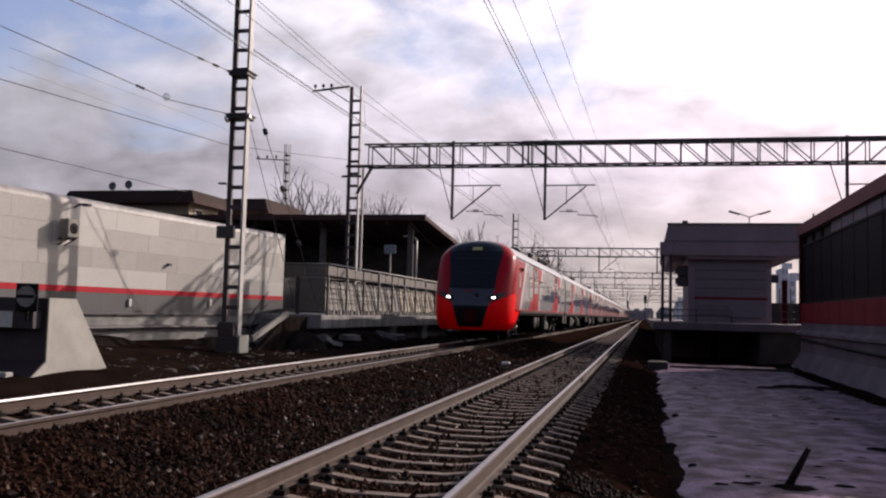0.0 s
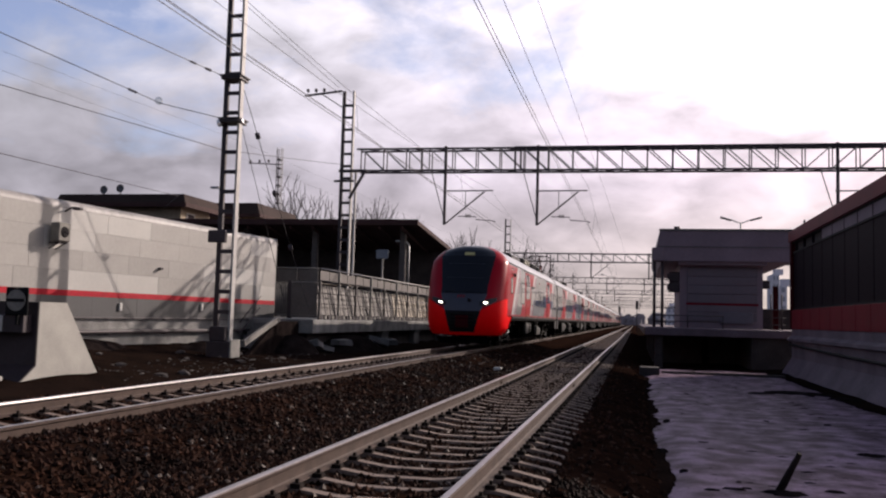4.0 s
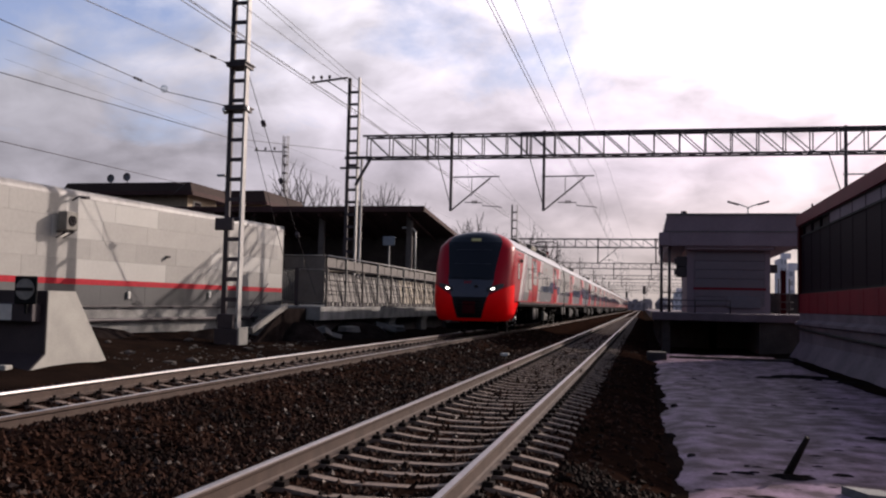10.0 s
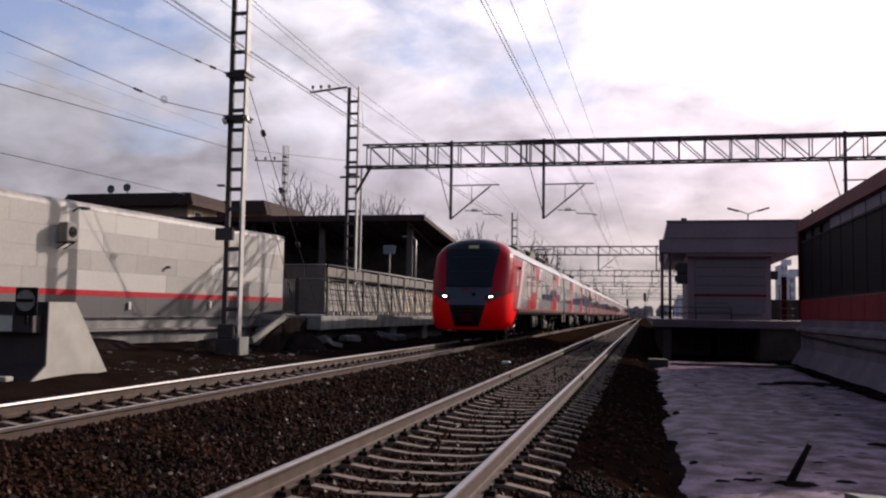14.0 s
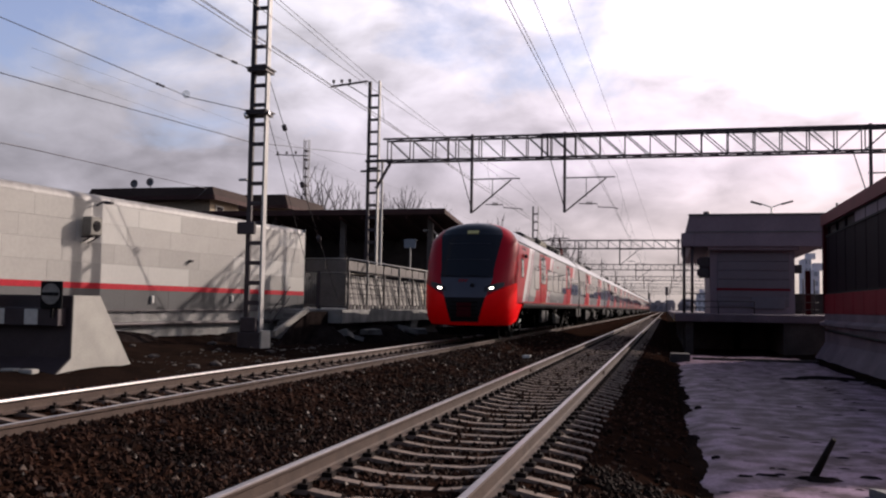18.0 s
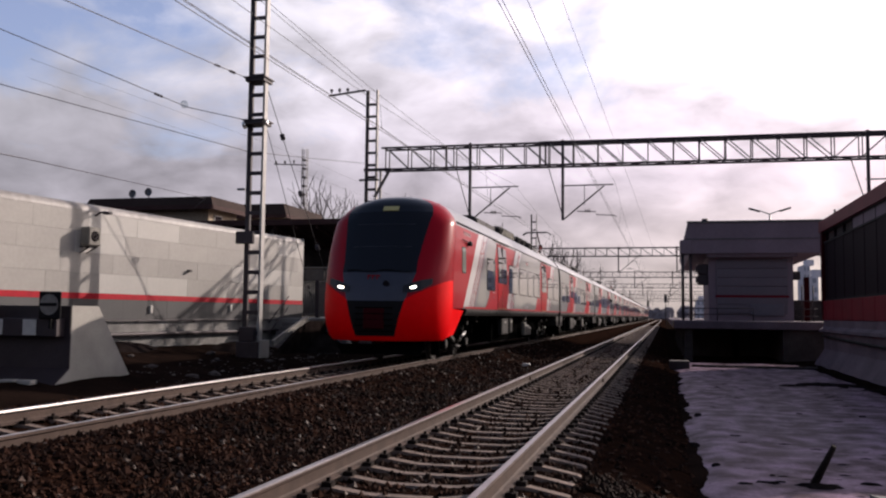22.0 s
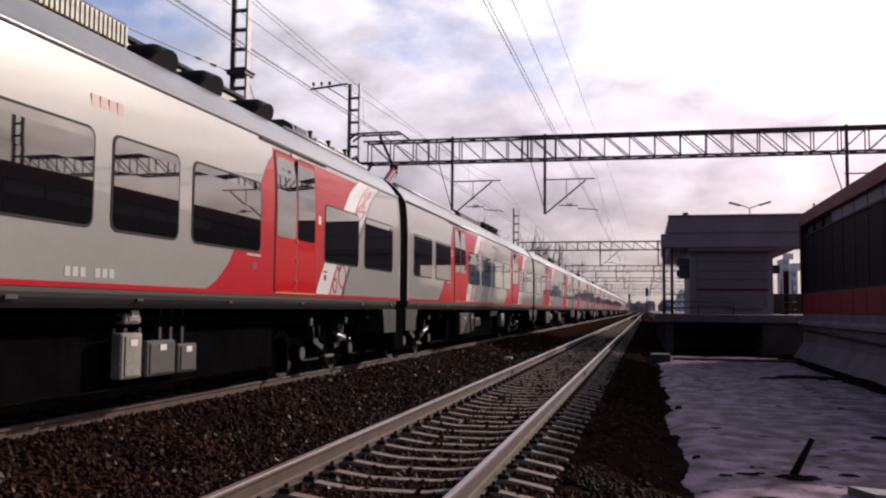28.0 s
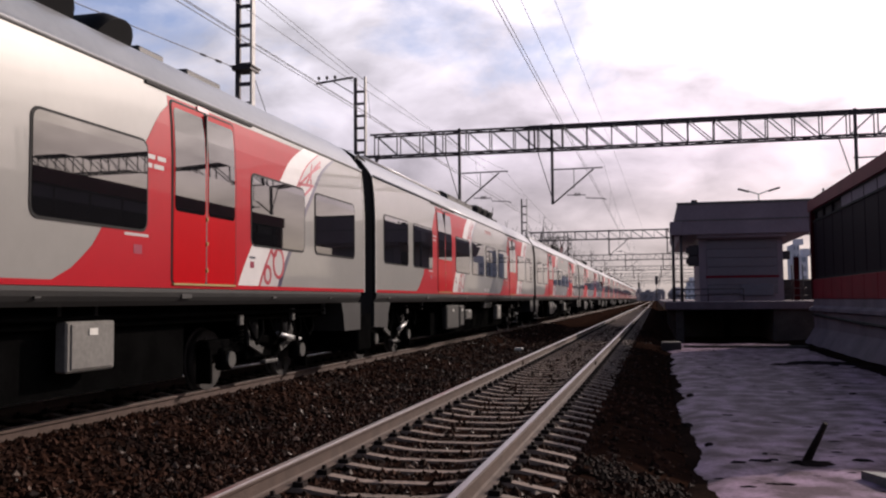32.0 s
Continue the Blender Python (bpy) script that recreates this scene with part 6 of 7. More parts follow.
def wall_fittings():
    c = math.cos(math.atan(0.12))
    y0, y1 = wall_local(23.2), wall_local(23.7)
    ac = thing("air_conditioner", "boxy outdoor air conditioner unit on the wall", "air conditioner", at=WALL.matrix_basis)
    bm = bmesh.new()
    box(bm, 0.12, 0.46, y0, y1, 3.27, 3.84, bevel=0.03)
    part("casing", bm, M_BOXCREAM, ac)
    bm = bmesh.new()
    for k in range(3):
        r = 0.06 + 0.045 * k
        tube(bm, [(0.47, y0 + 0.25 + r * 0.85 * math.cos(a), 3.555 + r * math.sin(a)) for a in [2 * math.pi * i / 20 for i in range(21)]], 0.008, 5, cap=False)
    part("fan_guard", bm, M_GANTRY, ac)
    bm = bmesh.new()
    disc(bm, (0.462, y0 + 0.25, 3.555), (1, 0, 0), 0.17, 0.006, 24)
    part("fan_opening", bm, M_UNDER, ac)
    bm = bmesh.new()
    for y in (y0 + 0.12, y1 - 0.12):
        bar(bm, (0.0, y, 3.24), (0.45, y, 3.24), 0.04)
        bar(bm, (0.0, y, 3.05), (0.4, y, 3.23), 0.03)
    part("bracket", bm, M_GANTRY, ac)
    bm = bmesh.new()
    y = wall_local(23.9)
    tube(bm, [(0, y, 4.25), (0.25, y, 4.36), (0.42, y, 4.36)], 0.03, 6)
    box(bm, 0.36, 0.62, y - 0.09, y + 0.09, 4.28, 4.36, bevel=0.02)
    ob = solid("wall_lamp", bm, M_GANTRY, "dark bracket lamp on the clad wall", "lamp")
    ob.matrix_basis = WALL.matrix_basis
    for yy, z in ((26.6, 1.36), (31.2, 1.45)):
        bm = bmesh.new()
        y = wall_local(yy)
        box(bm, 0.012, 0.09, y - 0.07, y + 0.07, z - 0.13, z + 0.13, bevel=0.02)
        ob = solid("junction_box", bm, M_CREAMPLATE, "small white junction box on the wall", "junction box", "junction boxes")
        ob.matrix_basis = WALL.matrix_basis
    bm = bmesh.new()
    y = wall_local(28.6)
    box(bm, 0.012, 0.16, y - 0.1, y + 0.02, 2.72, 2.8)
    ob = solid("wall_camera", bm, M_GANTRY, "small dark camera on the wall", "camera")
    ob.matrix_basis = WALL.matrix_basis


wall_fittings()


# ---- rough ground by the wall ----
def earth_mound(x, y, rx, ry, h, seed, material, name, label):
    bm = bmesh.new()
    n, m = 22, 7
    rings = []
    for i in range(m + 1):
        u = i / m
        ring = []
        for k in range(n):
            a = 2 * math.pi * k / n
            w = 1 + 0.25 * noise.noise((math.cos(a) * 1.3, math.sin(a) * 1.3, seed))
            px_, py_ = x + rx * w * (1 - u) * math.cos(a), y + ry * w * (1 - u) * math.sin(a)
            ring.append(bm.verts.new((px_, py_, -0.4 + (h + 0.25) * (1 - (1 - u) ** 2) + 0.1 * h * noise.noise((px_ * 3, py_ * 3, seed)))))
        rings.append(ring)
    for a, b in zip(rings, rings[1:]):
        for k in range(n):
            bm.faces.new((a[k], a[(k + 1) % n], b[(k + 1) % n], b[k])).smooth = True
    solid(name, bm, material, label, "earth mound", "earth mounds", "structure")


earth_mound(-13.0, 39.0, 1.5, 3.4, 0.55, 2, M_EARTH, "earth_mound", "dark heap of earth under the platform edge")
def broken_slabs():
    rnd = random.Random(33)
    for k in range(9):
        bm = bmesh.new()
        w, d, h = rnd.uniform(0.5, 1.2), rnd.uniform(0.3, 0.6), rnd.uniform(0.15, 0.35)
        box(bm, -d / 2, d / 2, -w / 2, w / 2, -h / 2, h / 2, bevel=0.03)
        for v in bm.verts:
            v.co += Vector((rnd.uniform(-0.04, 0.04), rnd.uniform(-0.06, 0.06), rnd.uniform(-0.03, 0.03)))
        ob = solid("broken_slab", bm, M_CONC2, "broken grey concrete slab lying under the platform edge", "rubble", "broken slabs")
        ob.matrix_basis = pose(rnd.uniform(-13.0, -12.3), 34.6 + 1.1 * k + rnd.uniform(-0.4, 0.4), -0.12 + rnd.uniform(0, 0.22), rnd.uniform(-14, 14), rnd.uniform(-18, 18), rnd.uniform(-40, 40))


broken_slabs()
earth_mound(-13.4, 33.4, 1.2, 1.6, 0.6, 5, M_EARTH, "earth_mound", "dark heap of earth beside the stair")
earth_mound(-16.6, 24.0, 1.1, 4.5, 0.5, 8, M_EARTH, "earth_mound", "low bank of dark earth along the wall")
earth_mound(-15.6, 30.2, 1.0, 3.0, 0.35, 9, M_EARTH, "earth_mound", "low bank of dark earth along the wall")


def rubble():
    rnd = random.Random(21)
    for k in range(24):
        x, y = rnd.uniform(-15.6, -11.0), rnd.uniform(18.5, 31)
        if k % 2:
            x, y = -14.2 + (y - 28) * -0.95 + rnd.uniform(-0.6, 0.6), y
        if not -16 < x < -10.8:
            continue
        s = rnd.uniform(0.05, 0.17)
        bm = bmesh.new()
        bmesh.ops.create_icosphere(bm, subdivisions=1, radius=1.0)
        for v in bm.verts:
            v.co *= 1 + rnd.uniform(-0.3, 0.3)
            v.co = Vector((v.co.x * s * 1.6, v.co.y * s, v.co.z * s * 0.5))
        z = lerp([(-16, 0.08), (-15.3, -0.08), (-14, -0.22), (-12.2, -0.3), (-10.2, -0.5)], x)
        ob = solid("rubble_piece", bm, M_DEBRIS, "small pale broken stone on the bare ground", "rubble", "rubble pieces")
        ob.matrix_basis = pose(x, y, z + 0.03 + 0.1 * noise.noise((x * 0.6, y * 0.6, 3)) + 0.07 * noise.noise((x * 2.1, y * 2.1, 7)), 0, 0, rnd.uniform(0, 180))


rubble()


def litter():
    """Small flat chips strewn in streaks over the bare ground."""
    rng = np.random.default_rng(9)
    bm = bmesh.new()
    for k in range(330):
        y = rng.uniform(18.5, 33.5)
        x = (-13.6, -12.4, -11.6)[k % 3] - 0.11 * (y - 26) + rng.normal(0, 0.35)
        if not -15.8 < x < -10.6:
            continue
        z = lerp([(-16, 0.08), (-15.3, -0.08), (-14, -0.22), (-12.2, -0.3), (-10.2, -0.5)], x)
        z += 0.02 + 0.1 * noise.noise((x * 0.6, y * 0.6, 3)) + 0.07 * noise.noise((x * 2.1, y * 2.1, 7))
        r = 0.015 + 0.05 * rng.uniform() ** 3
        a0 = rng.uniform(0, 6.28)
        ring = [bm.verts.new((x + r * math.cos(a0 + a) * rng.uniform(0.6, 1.3), y + 1.6 * r * math.sin(a0 + a) * rng.uniform(0.6, 1.3), z)) for a in (0, 1.3, 2.5, 3.8, 5.0)]
        top = bm.verts.new((x, y, z + r * 0.5))
        for i in range(5):
            bm.faces.new((ring[i], ring[(i + 1) % 5], top))
    solid("litter", bm, M_LITTER, "pale scraps and chips strewn on bare ground", "litter", kind="stuff")


litter()


# ---- left platform: stair, fence, signs ----
def stair():
    s = thing("platform_stair", "concrete stair with a pale sloping stringer to the platform", "stair")
    n = 6
    for k in range(n):
        bm = bmesh.new()
        z = 1.08 - 0.18 * (k + 1)
        box(bm, -15.5, -13.9, 34.5 - 0.3 * (k + 1), 34.5 - 0.3 * k, -0.3, z, bevel=0.01)
        part("step", bm, M_CONC2, s)
    bm = bmesh.new()
    bar(bm, (-13.6, 32.35, 1.1), (-13.6, 29.25, 0.2), 0.1, 0.2)
    part("stringer", bm, M_POST, s, "pale sloping stringer")
    bm = bmesh.new()
    prism(bm, [(29.4, -0.4), (34.5, -0.4), (34.5, 1.0), (32.3, 1.0)], -13.8, -13.62, axis="x")
    part("side_wall", bm, M_EARTH, s)
    for z in (0.9, 0.45):
        bm = bmesh.new()
        tube(bm, [(-15.4, 34.6, 1.1 + z), (-15.4, 32.7, 0.0 + z)], 0.025, 6)
        part("handrail", bm, M_GANTRY, s)


stair()


def platform_fence():
    f = thing("platform_fence", "tall platform fence of pale sheets between steel posts", "fence")
    ys = [35.3 + 2.45 * k for k in range(14)]
    for k, y in enumerate(ys):
        bm = bmesh.new()
        box(bm, -13.1, -13.0, y - 0.05, y + 0.05, 1.08, 3.25 - 0.004 * k if k % 2 else 2.72)
        part("post", bm, M_POST if k % 2 else M_FENCE2, f)
        if k == len(ys) - 1:
            continue
        rnd = random.Random(k)
        # farther bays take the sheet colour with sunlight painted in
        warm = k >= 5
        for j in range(5):
            a = y + 0.03 + j * 0.48
            bm = bmesh.new()
            box(bm, -13.2, -13.17, a, a + 0.465, 1.28, 2.56 + rnd.uniform(0, 0.04))
            lean = rnd.uniform(-0.02, 0.02)
            for v in bm.verts:
                if v.co.z > 2:
                    v.co.x -= 0.22 + lean
            part("sheet", bm, M_FENCEWARM if warm else M_FENCE, f)
        for j in range(4):
            a = y + 0.25 + j * 0.62
            bm = bmesh.new()
            bar(bm, (-13.06, a, 1.26), (-13.3, a, 2.6), 0.035)
            part("picket", bm, M_GANTRY, f)
        bm = bmesh.new()
        tube(bm, [(-13.28, y, 2.62 + 0.035 * k), (-13.28, y + 2.45, 2.62 + 0.035 * (k + 1))], 0.035, 6)
        part("ramp_rail", bm, M_FENCEWARM, f)
        for j in range(2):
            bm = bmesh.new()
            a = y + 0.08 + 1.17 * j
            box(bm, -13.1, -13.08, a, a + 1.1, 2.76, 3.12 + rnd.uniform(0, 0.06))
            part("upper_sheet", bm, M_FENCE2, f)
        for j in range(5):
            a = y + 0.1 + j * 0.465
            bm = bmesh.new()
            box(bm, -13.07, -12.99, a, a + 0.26, 1.1, 1.26)
            part("kerb_block", bm, M_POST if j % 2 else M_GANTRY, f)
    for z, r in ((3.24, 0.035), (2.72, 0.03), (2.2, 0.025), (1.75, 0.02)):
        bm = bmesh.new()
        tube(bm, [(-13.02, ys[0], z), (-13.02, ys[-1], z)], r, 6)
        part("rail", bm, M_LIGHTSTEEL if z > 3 else M_GANTRY, f)
    e = thing("end_railing", "dark steel railing with upright bars closing the platform end", "railing")
    for z in (3.24, 1.25, 2.65):
        bm = bmesh.new()
        tube(bm, [(-15.0, 35.25, z), (-13.1, 35.25, z)], 0.03, 6)
        part("rail", bm, M_POST, e)
    for k in range(9):
        bm = bmesh.new()
        x = -14.98 + 0.09 * k
        tube(bm, [(x, 35.25, 1.1), (x, 35.25, 2.65)], 0.018, 6)
        part("bar", bm, M_POST, e)
    bm = bmesh.new()
    box(bm, -14.35, -13.15, 35.22, 35.28, 1.25, 2.6)
    part("closed_panel", bm, M_FENCE2, e, "grey closed panel")
    for k in range(2):
        bm = bmesh.new()
        box(bm, -14.98 + 0.95 * k, -14.08 + 0.95 * k, 35.24, 35.27, 2.7, 3.18)
        part("upper_sheet", bm, M_FENCE2, e)
    bm = bmesh.new()
    box(bm, -14.45, -14.3, 35.2, 35.3, 1.1, 2.7)
    part("end_post", bm, M_GANTRY, e, "dark end post")


platform_fence()


def platform_signs():
    s = thing("platform_sign", "blue-grey sign plate on a steel post", "sign")
    bm = bmesh.new()
    tube(bm, [(-13.78, 47, 1.08), (-13.78, 47, 4.5)], 0.05, 8)
    part("post", bm, M_POST, s)
    bm = bmesh.new()
    box(bm, -14.12, -13.44, 46.9, 46.94, 4.48, 4.98, bevel=0.01)
    part("plate", bm, M_SIGN, s)
    l = thing("platform_lamp", "slim grey lamp post with a curved neck", "lamp post")
    bm = bmesh.new()
    tube(bm, [(-13.46, 51.5, 1.08), (-13.46, 51.5, 5.6), (-13.6, 51.4, 5.8), (-13.9, 51.3, 5.86)], 0.06, 8)
    part("post", bm, M_STEEL, l)
    bm = bmesh.new()
    box(bm, -14.25, -13.85, 51.2, 51.4, 5.8, 5.9, bevel=0.02)
    part("lamp_head", bm, M_STEEL, l)


platform_signs()


# ---- station roofs on the left ----
def canopy():
    c = thing("station_canopy", "dark brown station canopy on concrete columns", "canopy")
    bm = bmesh.new()
    va = [(-30, 50, 6.75), (-12.6, 50, 6.75), (-12.0, 58, 5.6), (-30, 58, 5.6)]
    lo = [bm.verts.new(v) for v in va]
    hi = [bm.verts.new((x, y, z + 0.25)) for x, y, z in va]
    fs = [bm.faces.new(lo[::-1]), bm.faces.new(hi)]
    for i in range(4):
        fs.append(bm.faces.new((lo[i], lo[(i + 1) % 4], hi[(i + 1) % 4], hi[i])))
    part("roof", bm, M_BROWN, c)
    bm = bmesh.new()
    box(bm, -30, -12.55, 49.9, 50.0, 6.68, 7.02)
    part("fascia", bm, M_BROWN, c)
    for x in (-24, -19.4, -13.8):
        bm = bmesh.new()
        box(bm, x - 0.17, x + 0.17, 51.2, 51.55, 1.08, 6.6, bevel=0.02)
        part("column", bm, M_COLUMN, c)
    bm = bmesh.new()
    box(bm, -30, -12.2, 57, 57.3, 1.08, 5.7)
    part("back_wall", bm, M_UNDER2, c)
    for k in range(12):
        bm = bmesh.new()
        box(bm, -29 + 1.4 * k, -28.9 + 1.4 * k, 50, 58, 6.45, 6.6)
        for v in bm.verts:
            v.co.z -= (v.co.y - 50) * 0.143
        part("rafter", bm, M_BROWN, c)
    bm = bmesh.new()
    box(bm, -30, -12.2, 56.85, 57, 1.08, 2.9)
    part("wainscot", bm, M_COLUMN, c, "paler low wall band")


canopy()


def house(name, x0, x1, y0, y1, zw, zr, label, inset=2.0, o=0.9):
    h = thing(name, label, "house", "houses behind the station")
    bm = bmesh.new()
    box(bm, x0, x1, y0, y1, -0.3, zw)
    part("wall", bm, M_HOUSEWALL, h)
    bm = bmesh.new()
    lo = [bm.verts.new(v) for v in ((x0 - o, y0 - o, zw), (x1 + o, y0 - o, zw), (x1 + o, y1 + o, zw), (x0 - o, y1 + o, zw))]
    i = inset
    hi = [bm.verts.new(v) for v in ((x0 + i, y0 + i, zr), (x1 - i, y0 + i, zr), (x1 - i, y1 - i, zr), (x0 + i, y1 - i, zr))]
    bm.faces.new(lo[::-1])
    bm.faces.new(hi)
    for k in range(4):
        bm.faces.new((lo[k], lo[(k + 1) % 4], hi[(k + 1) % 4], hi[k]))
    part("roof", bm, M_ROOFTILE, h)
    bm = bmesh.new()
    box(bm, x0 - o, x1 + o, y0 - o - 0.06, y0 - o, zw - 0.22, zw + 0.05)
    box(bm, x1 + o, x1 + o + 0.06, y0 - o, y1 + o, zw - 0.22, zw + 0.05)
    part("eave_board", bm, M_BROWN, h)
    for k in range(int((y1 - y0) / 2.2)):
        y = y0 + 0.7 + 2.2 * k
        bm = bmesh.new()
        box(bm, x1 - 0.02, x1 + 0.06, y, y + 1.0, zw - 1.5, zw - 0.45)
        w = part("window", bm, M_CREAMPLATE, h)
        bm = bmesh.new()
        box(bm, x1 + 0.05, x1 + 0.075, y + 0.08, y + 0.92, zw - 1.42, zw - 0.53)
        part("pane", bm, M_DARKGLASS, w)
    return h


house("house", -36.3, -28.2, 50.6, 54.4, 8.0, 8.62, "low house with a dark brown flat-topped mansard roof behind the wall", -0.35, 0.6)
house("house", -38, -29.5, 64.6, 72, 9.0, 9.95, "second low house with a brown flat-topped mansard roof", -0.2, 0.6)


def satellite_dish(x, y, z, r):
    d = thing("satellite_dish", "round grey satellite dish on the house roof", "satellite dish", "satellite dishes")
    bm = bmesh.new()
    n = 16
    rings = []
    for k in range(4):
        rr = r * (k + 0.02) / 3
        rings.append([bm.verts.new((x + rr * math.cos(2 * math.pi * j / n), y - 0.25 * (rr / r) ** 2 * r + 0.1, z + rr * math.sin(2 * math.pi * j / n))) for j in range(n)])
    for a, b in zip(rings, rings[1:]):
        for j in range(n):
            bm.faces.new((a[j], a[(j + 1) % n], b[(j + 1) % n], b[j])).smooth = True
    part("bowl", bm, M_DISH, d)
    bm = bmesh.new()
    tube(bm, [(x, y + 0.12, z - r * 1.6), (x, y + 0.12, z)], 0.03, 6)
    tube(bm, [(x, y, z - r * 0.9), (x, y - r * 1.1, z)], 0.02, 5)
    part("mount", bm, M_GANTRY, d)


satellite_dish(-33.7, 50.5, 8.95, 0.27)
satellite_dish(-32.6, 50.6, 9.05, 0.27)


# ---- right: pavilion on the platform ----
def pavilion():
    p = thing("platform_pavilion", "grey platform pavilion with roller shutter and a deep flat fascia", "pavilion")
    bm = bmesh.new()
    box(bm, 2.05, 5.85, 44.0, 50, 1.15, 4.3)
    part("wall", bm, M_BUILD, p)
    bm = bmesh.new()
    prism(bm, [(1.2, 4.32), (7.1, 4.32), (7.1, 5.82), (1.09, 5.82), (0.95, 5.0)], 43.4, 60)
    part("roof_fascia", bm, M_BUILD, p)
    bm = bmesh.new()
    box(bm, 1.05, 7.1, 43.36, 43.42, 5.76, 5.86)
    box(bm, 1.0, 7.1, 43.37, 43.41, 4.98, 5.02)
    part("coping", bm, M_GREYP, p)
    bm = bmesh.new()
    box(bm, 0.72, 1.25, 43.3, 44.2, 4.3, 4.95, bevel=0.03)
    part("gutter_box", bm, M_BUILD, p)
    bm = bmesh.new()
    box(bm, 1.95, 6.0, 43.55, 44.0, 4.15, 4.55, bevel=0.03)
    part("awning_box", bm, M_BUILD, p)
    for k in range(6):
        bm = bmesh.new()
        z = 1.5 + 0.43 * k
        box(bm, 2.4, 5.6, 43.95, 43.995, z, z + 0.415, bevel=0.015)
        part("shutter_slat", bm, M_BUILD2, p)
    bm = bmesh.new()
    box(bm, 2.35, 5.65, 43.93, 43.99, 2.26, 2.36)
    part("red_stripe", bm, M_STRIPE2, p)
    bm = bmesh.new()
    box(bm, 3.9, 5.4, 43.9, 43.99, 1.4, 1.95, bevel=0.02)
    part("low_panel", bm, M_PANELBLUE, p)
    bm = bmesh.new()
    disc(bm, (1.95, 45, 5.98), (0, 0, 1), 0.16, 0.3, 10)
    part("roof_vent", bm, M_GANTRY, p)
    for x in (0.85, 1.22):
        bm = bmesh.new()
        tube(bm, [(x, 43.6, 1.15), (x, 43.6, 4.35)], 0.07, 8)
        part("post", bm, M_GANTRY, p)
    for z in (3.35, 2.85):
        bm = bmesh.new()
        box(bm, 1.55, 2.05, 44.1, 44.5, z, z + 0.5, bevel=0.04)
        box(bm, 1.45, 1.6, 43.95, 44.1, z + 0.1, z + 0.4)
        part("signal_lamp", bm, M_GANTRY, p)
    bm = bmesh.new()
    box(bm, 5.86, 6.2, 44.2, 44.5, 3.1, 3.5, bevel=0.03)
    part("loudspeaker", bm, M_GANTRY, p)
    r = thing("platform_railing", "dark steel railing along the platform end", "railing")
    for z in (1.4, 1.75, 2.15):
        bm = bmesh.new()
        tube(bm, [(5.9, 46, z), (7.2, 46, z)], 0.025, 6)
        part("rail", bm, M_GANTRY, r)
        bm = bmesh.new()
        tube(bm, [(0.9, 47, z), (2.0, 47, z)], 0.025, 6)
        part("rail", bm, M_GANTRY, r)
    for z in (1.45, 1.73):
        bm = bmesh.new()
        tube(bm, [(0.85, 43.45, z), (4.0, 43.45, z)], 0.025, 6)
        part("rail", bm, M_GANTRY, r)
    for x in (2.4, 4.0):
        bm = bmesh.new()
        tube(bm, [(x, 43.45, 1.14), (x, 43.45, 1.75)], 0.03, 6)
        part("post", bm, M_GANTRY, r)
    bm = bmesh.new()
    box(bm, 6.75, 7.0, 47.0, 47.25, 1.15, 3.35, bevel=0.02)
    solid("platform_post", bm, M_DARKRED, "dark red post on the platform", "post")
    bm = bmesh.new()
    box(bm, 5.9, 9.0, 54.9, 55.0, 1.15, 2.35)
    solid("platform_screen", bm, M_UNDER2, "dark low screen at the back of the platform", "screen")
    for x in (6.0, 6.5, 7.0):
        bm = bmesh.new()
        tube(bm, [(x, 46, 1.15), (x, 46, 2.9)], 0.035, 6)
        part("post", bm, M_GANTRY, r)
    # hazard marks on the platform corner
    for k in range(4):
        bm = bmesh.new()
        box(bm, 0.355, 0.375, 40.05 + 0.3 * k, 40.2 + 0.3 * k, 0.82, 1.13)
        solid("hazard_mark", bm, M_YELLOW, "yellow hazard mark on the platform corner", "marking", "hazard marks")
    bm = bmesh.new()
    box(bm, 0.15, 0.85, 33.0, 33.9, -0.62, -0.28, bevel=0.03)
    solid("cable_box", bm, M_UNDER2, "low grey concrete cable box beside the track", "cable box")
    bm = bmesh.new()
    box(bm, 1.0, 5.5, 35.25, 35.4, -0.62, -0.5, bevel=0.02)
    solid("kerb", bm, M_UNDER2, "dark low kerb across the snow", "kerb")
    bm = bmesh.new()
    box(bm, -4.35, -4.1, 27.5, 27.75, -0.3, -0.2, bevel=0.02)
    solid("white_marker", bm, M_CREAMPLATE, "small white marker lying on the ballast", "marker")


pavilion()


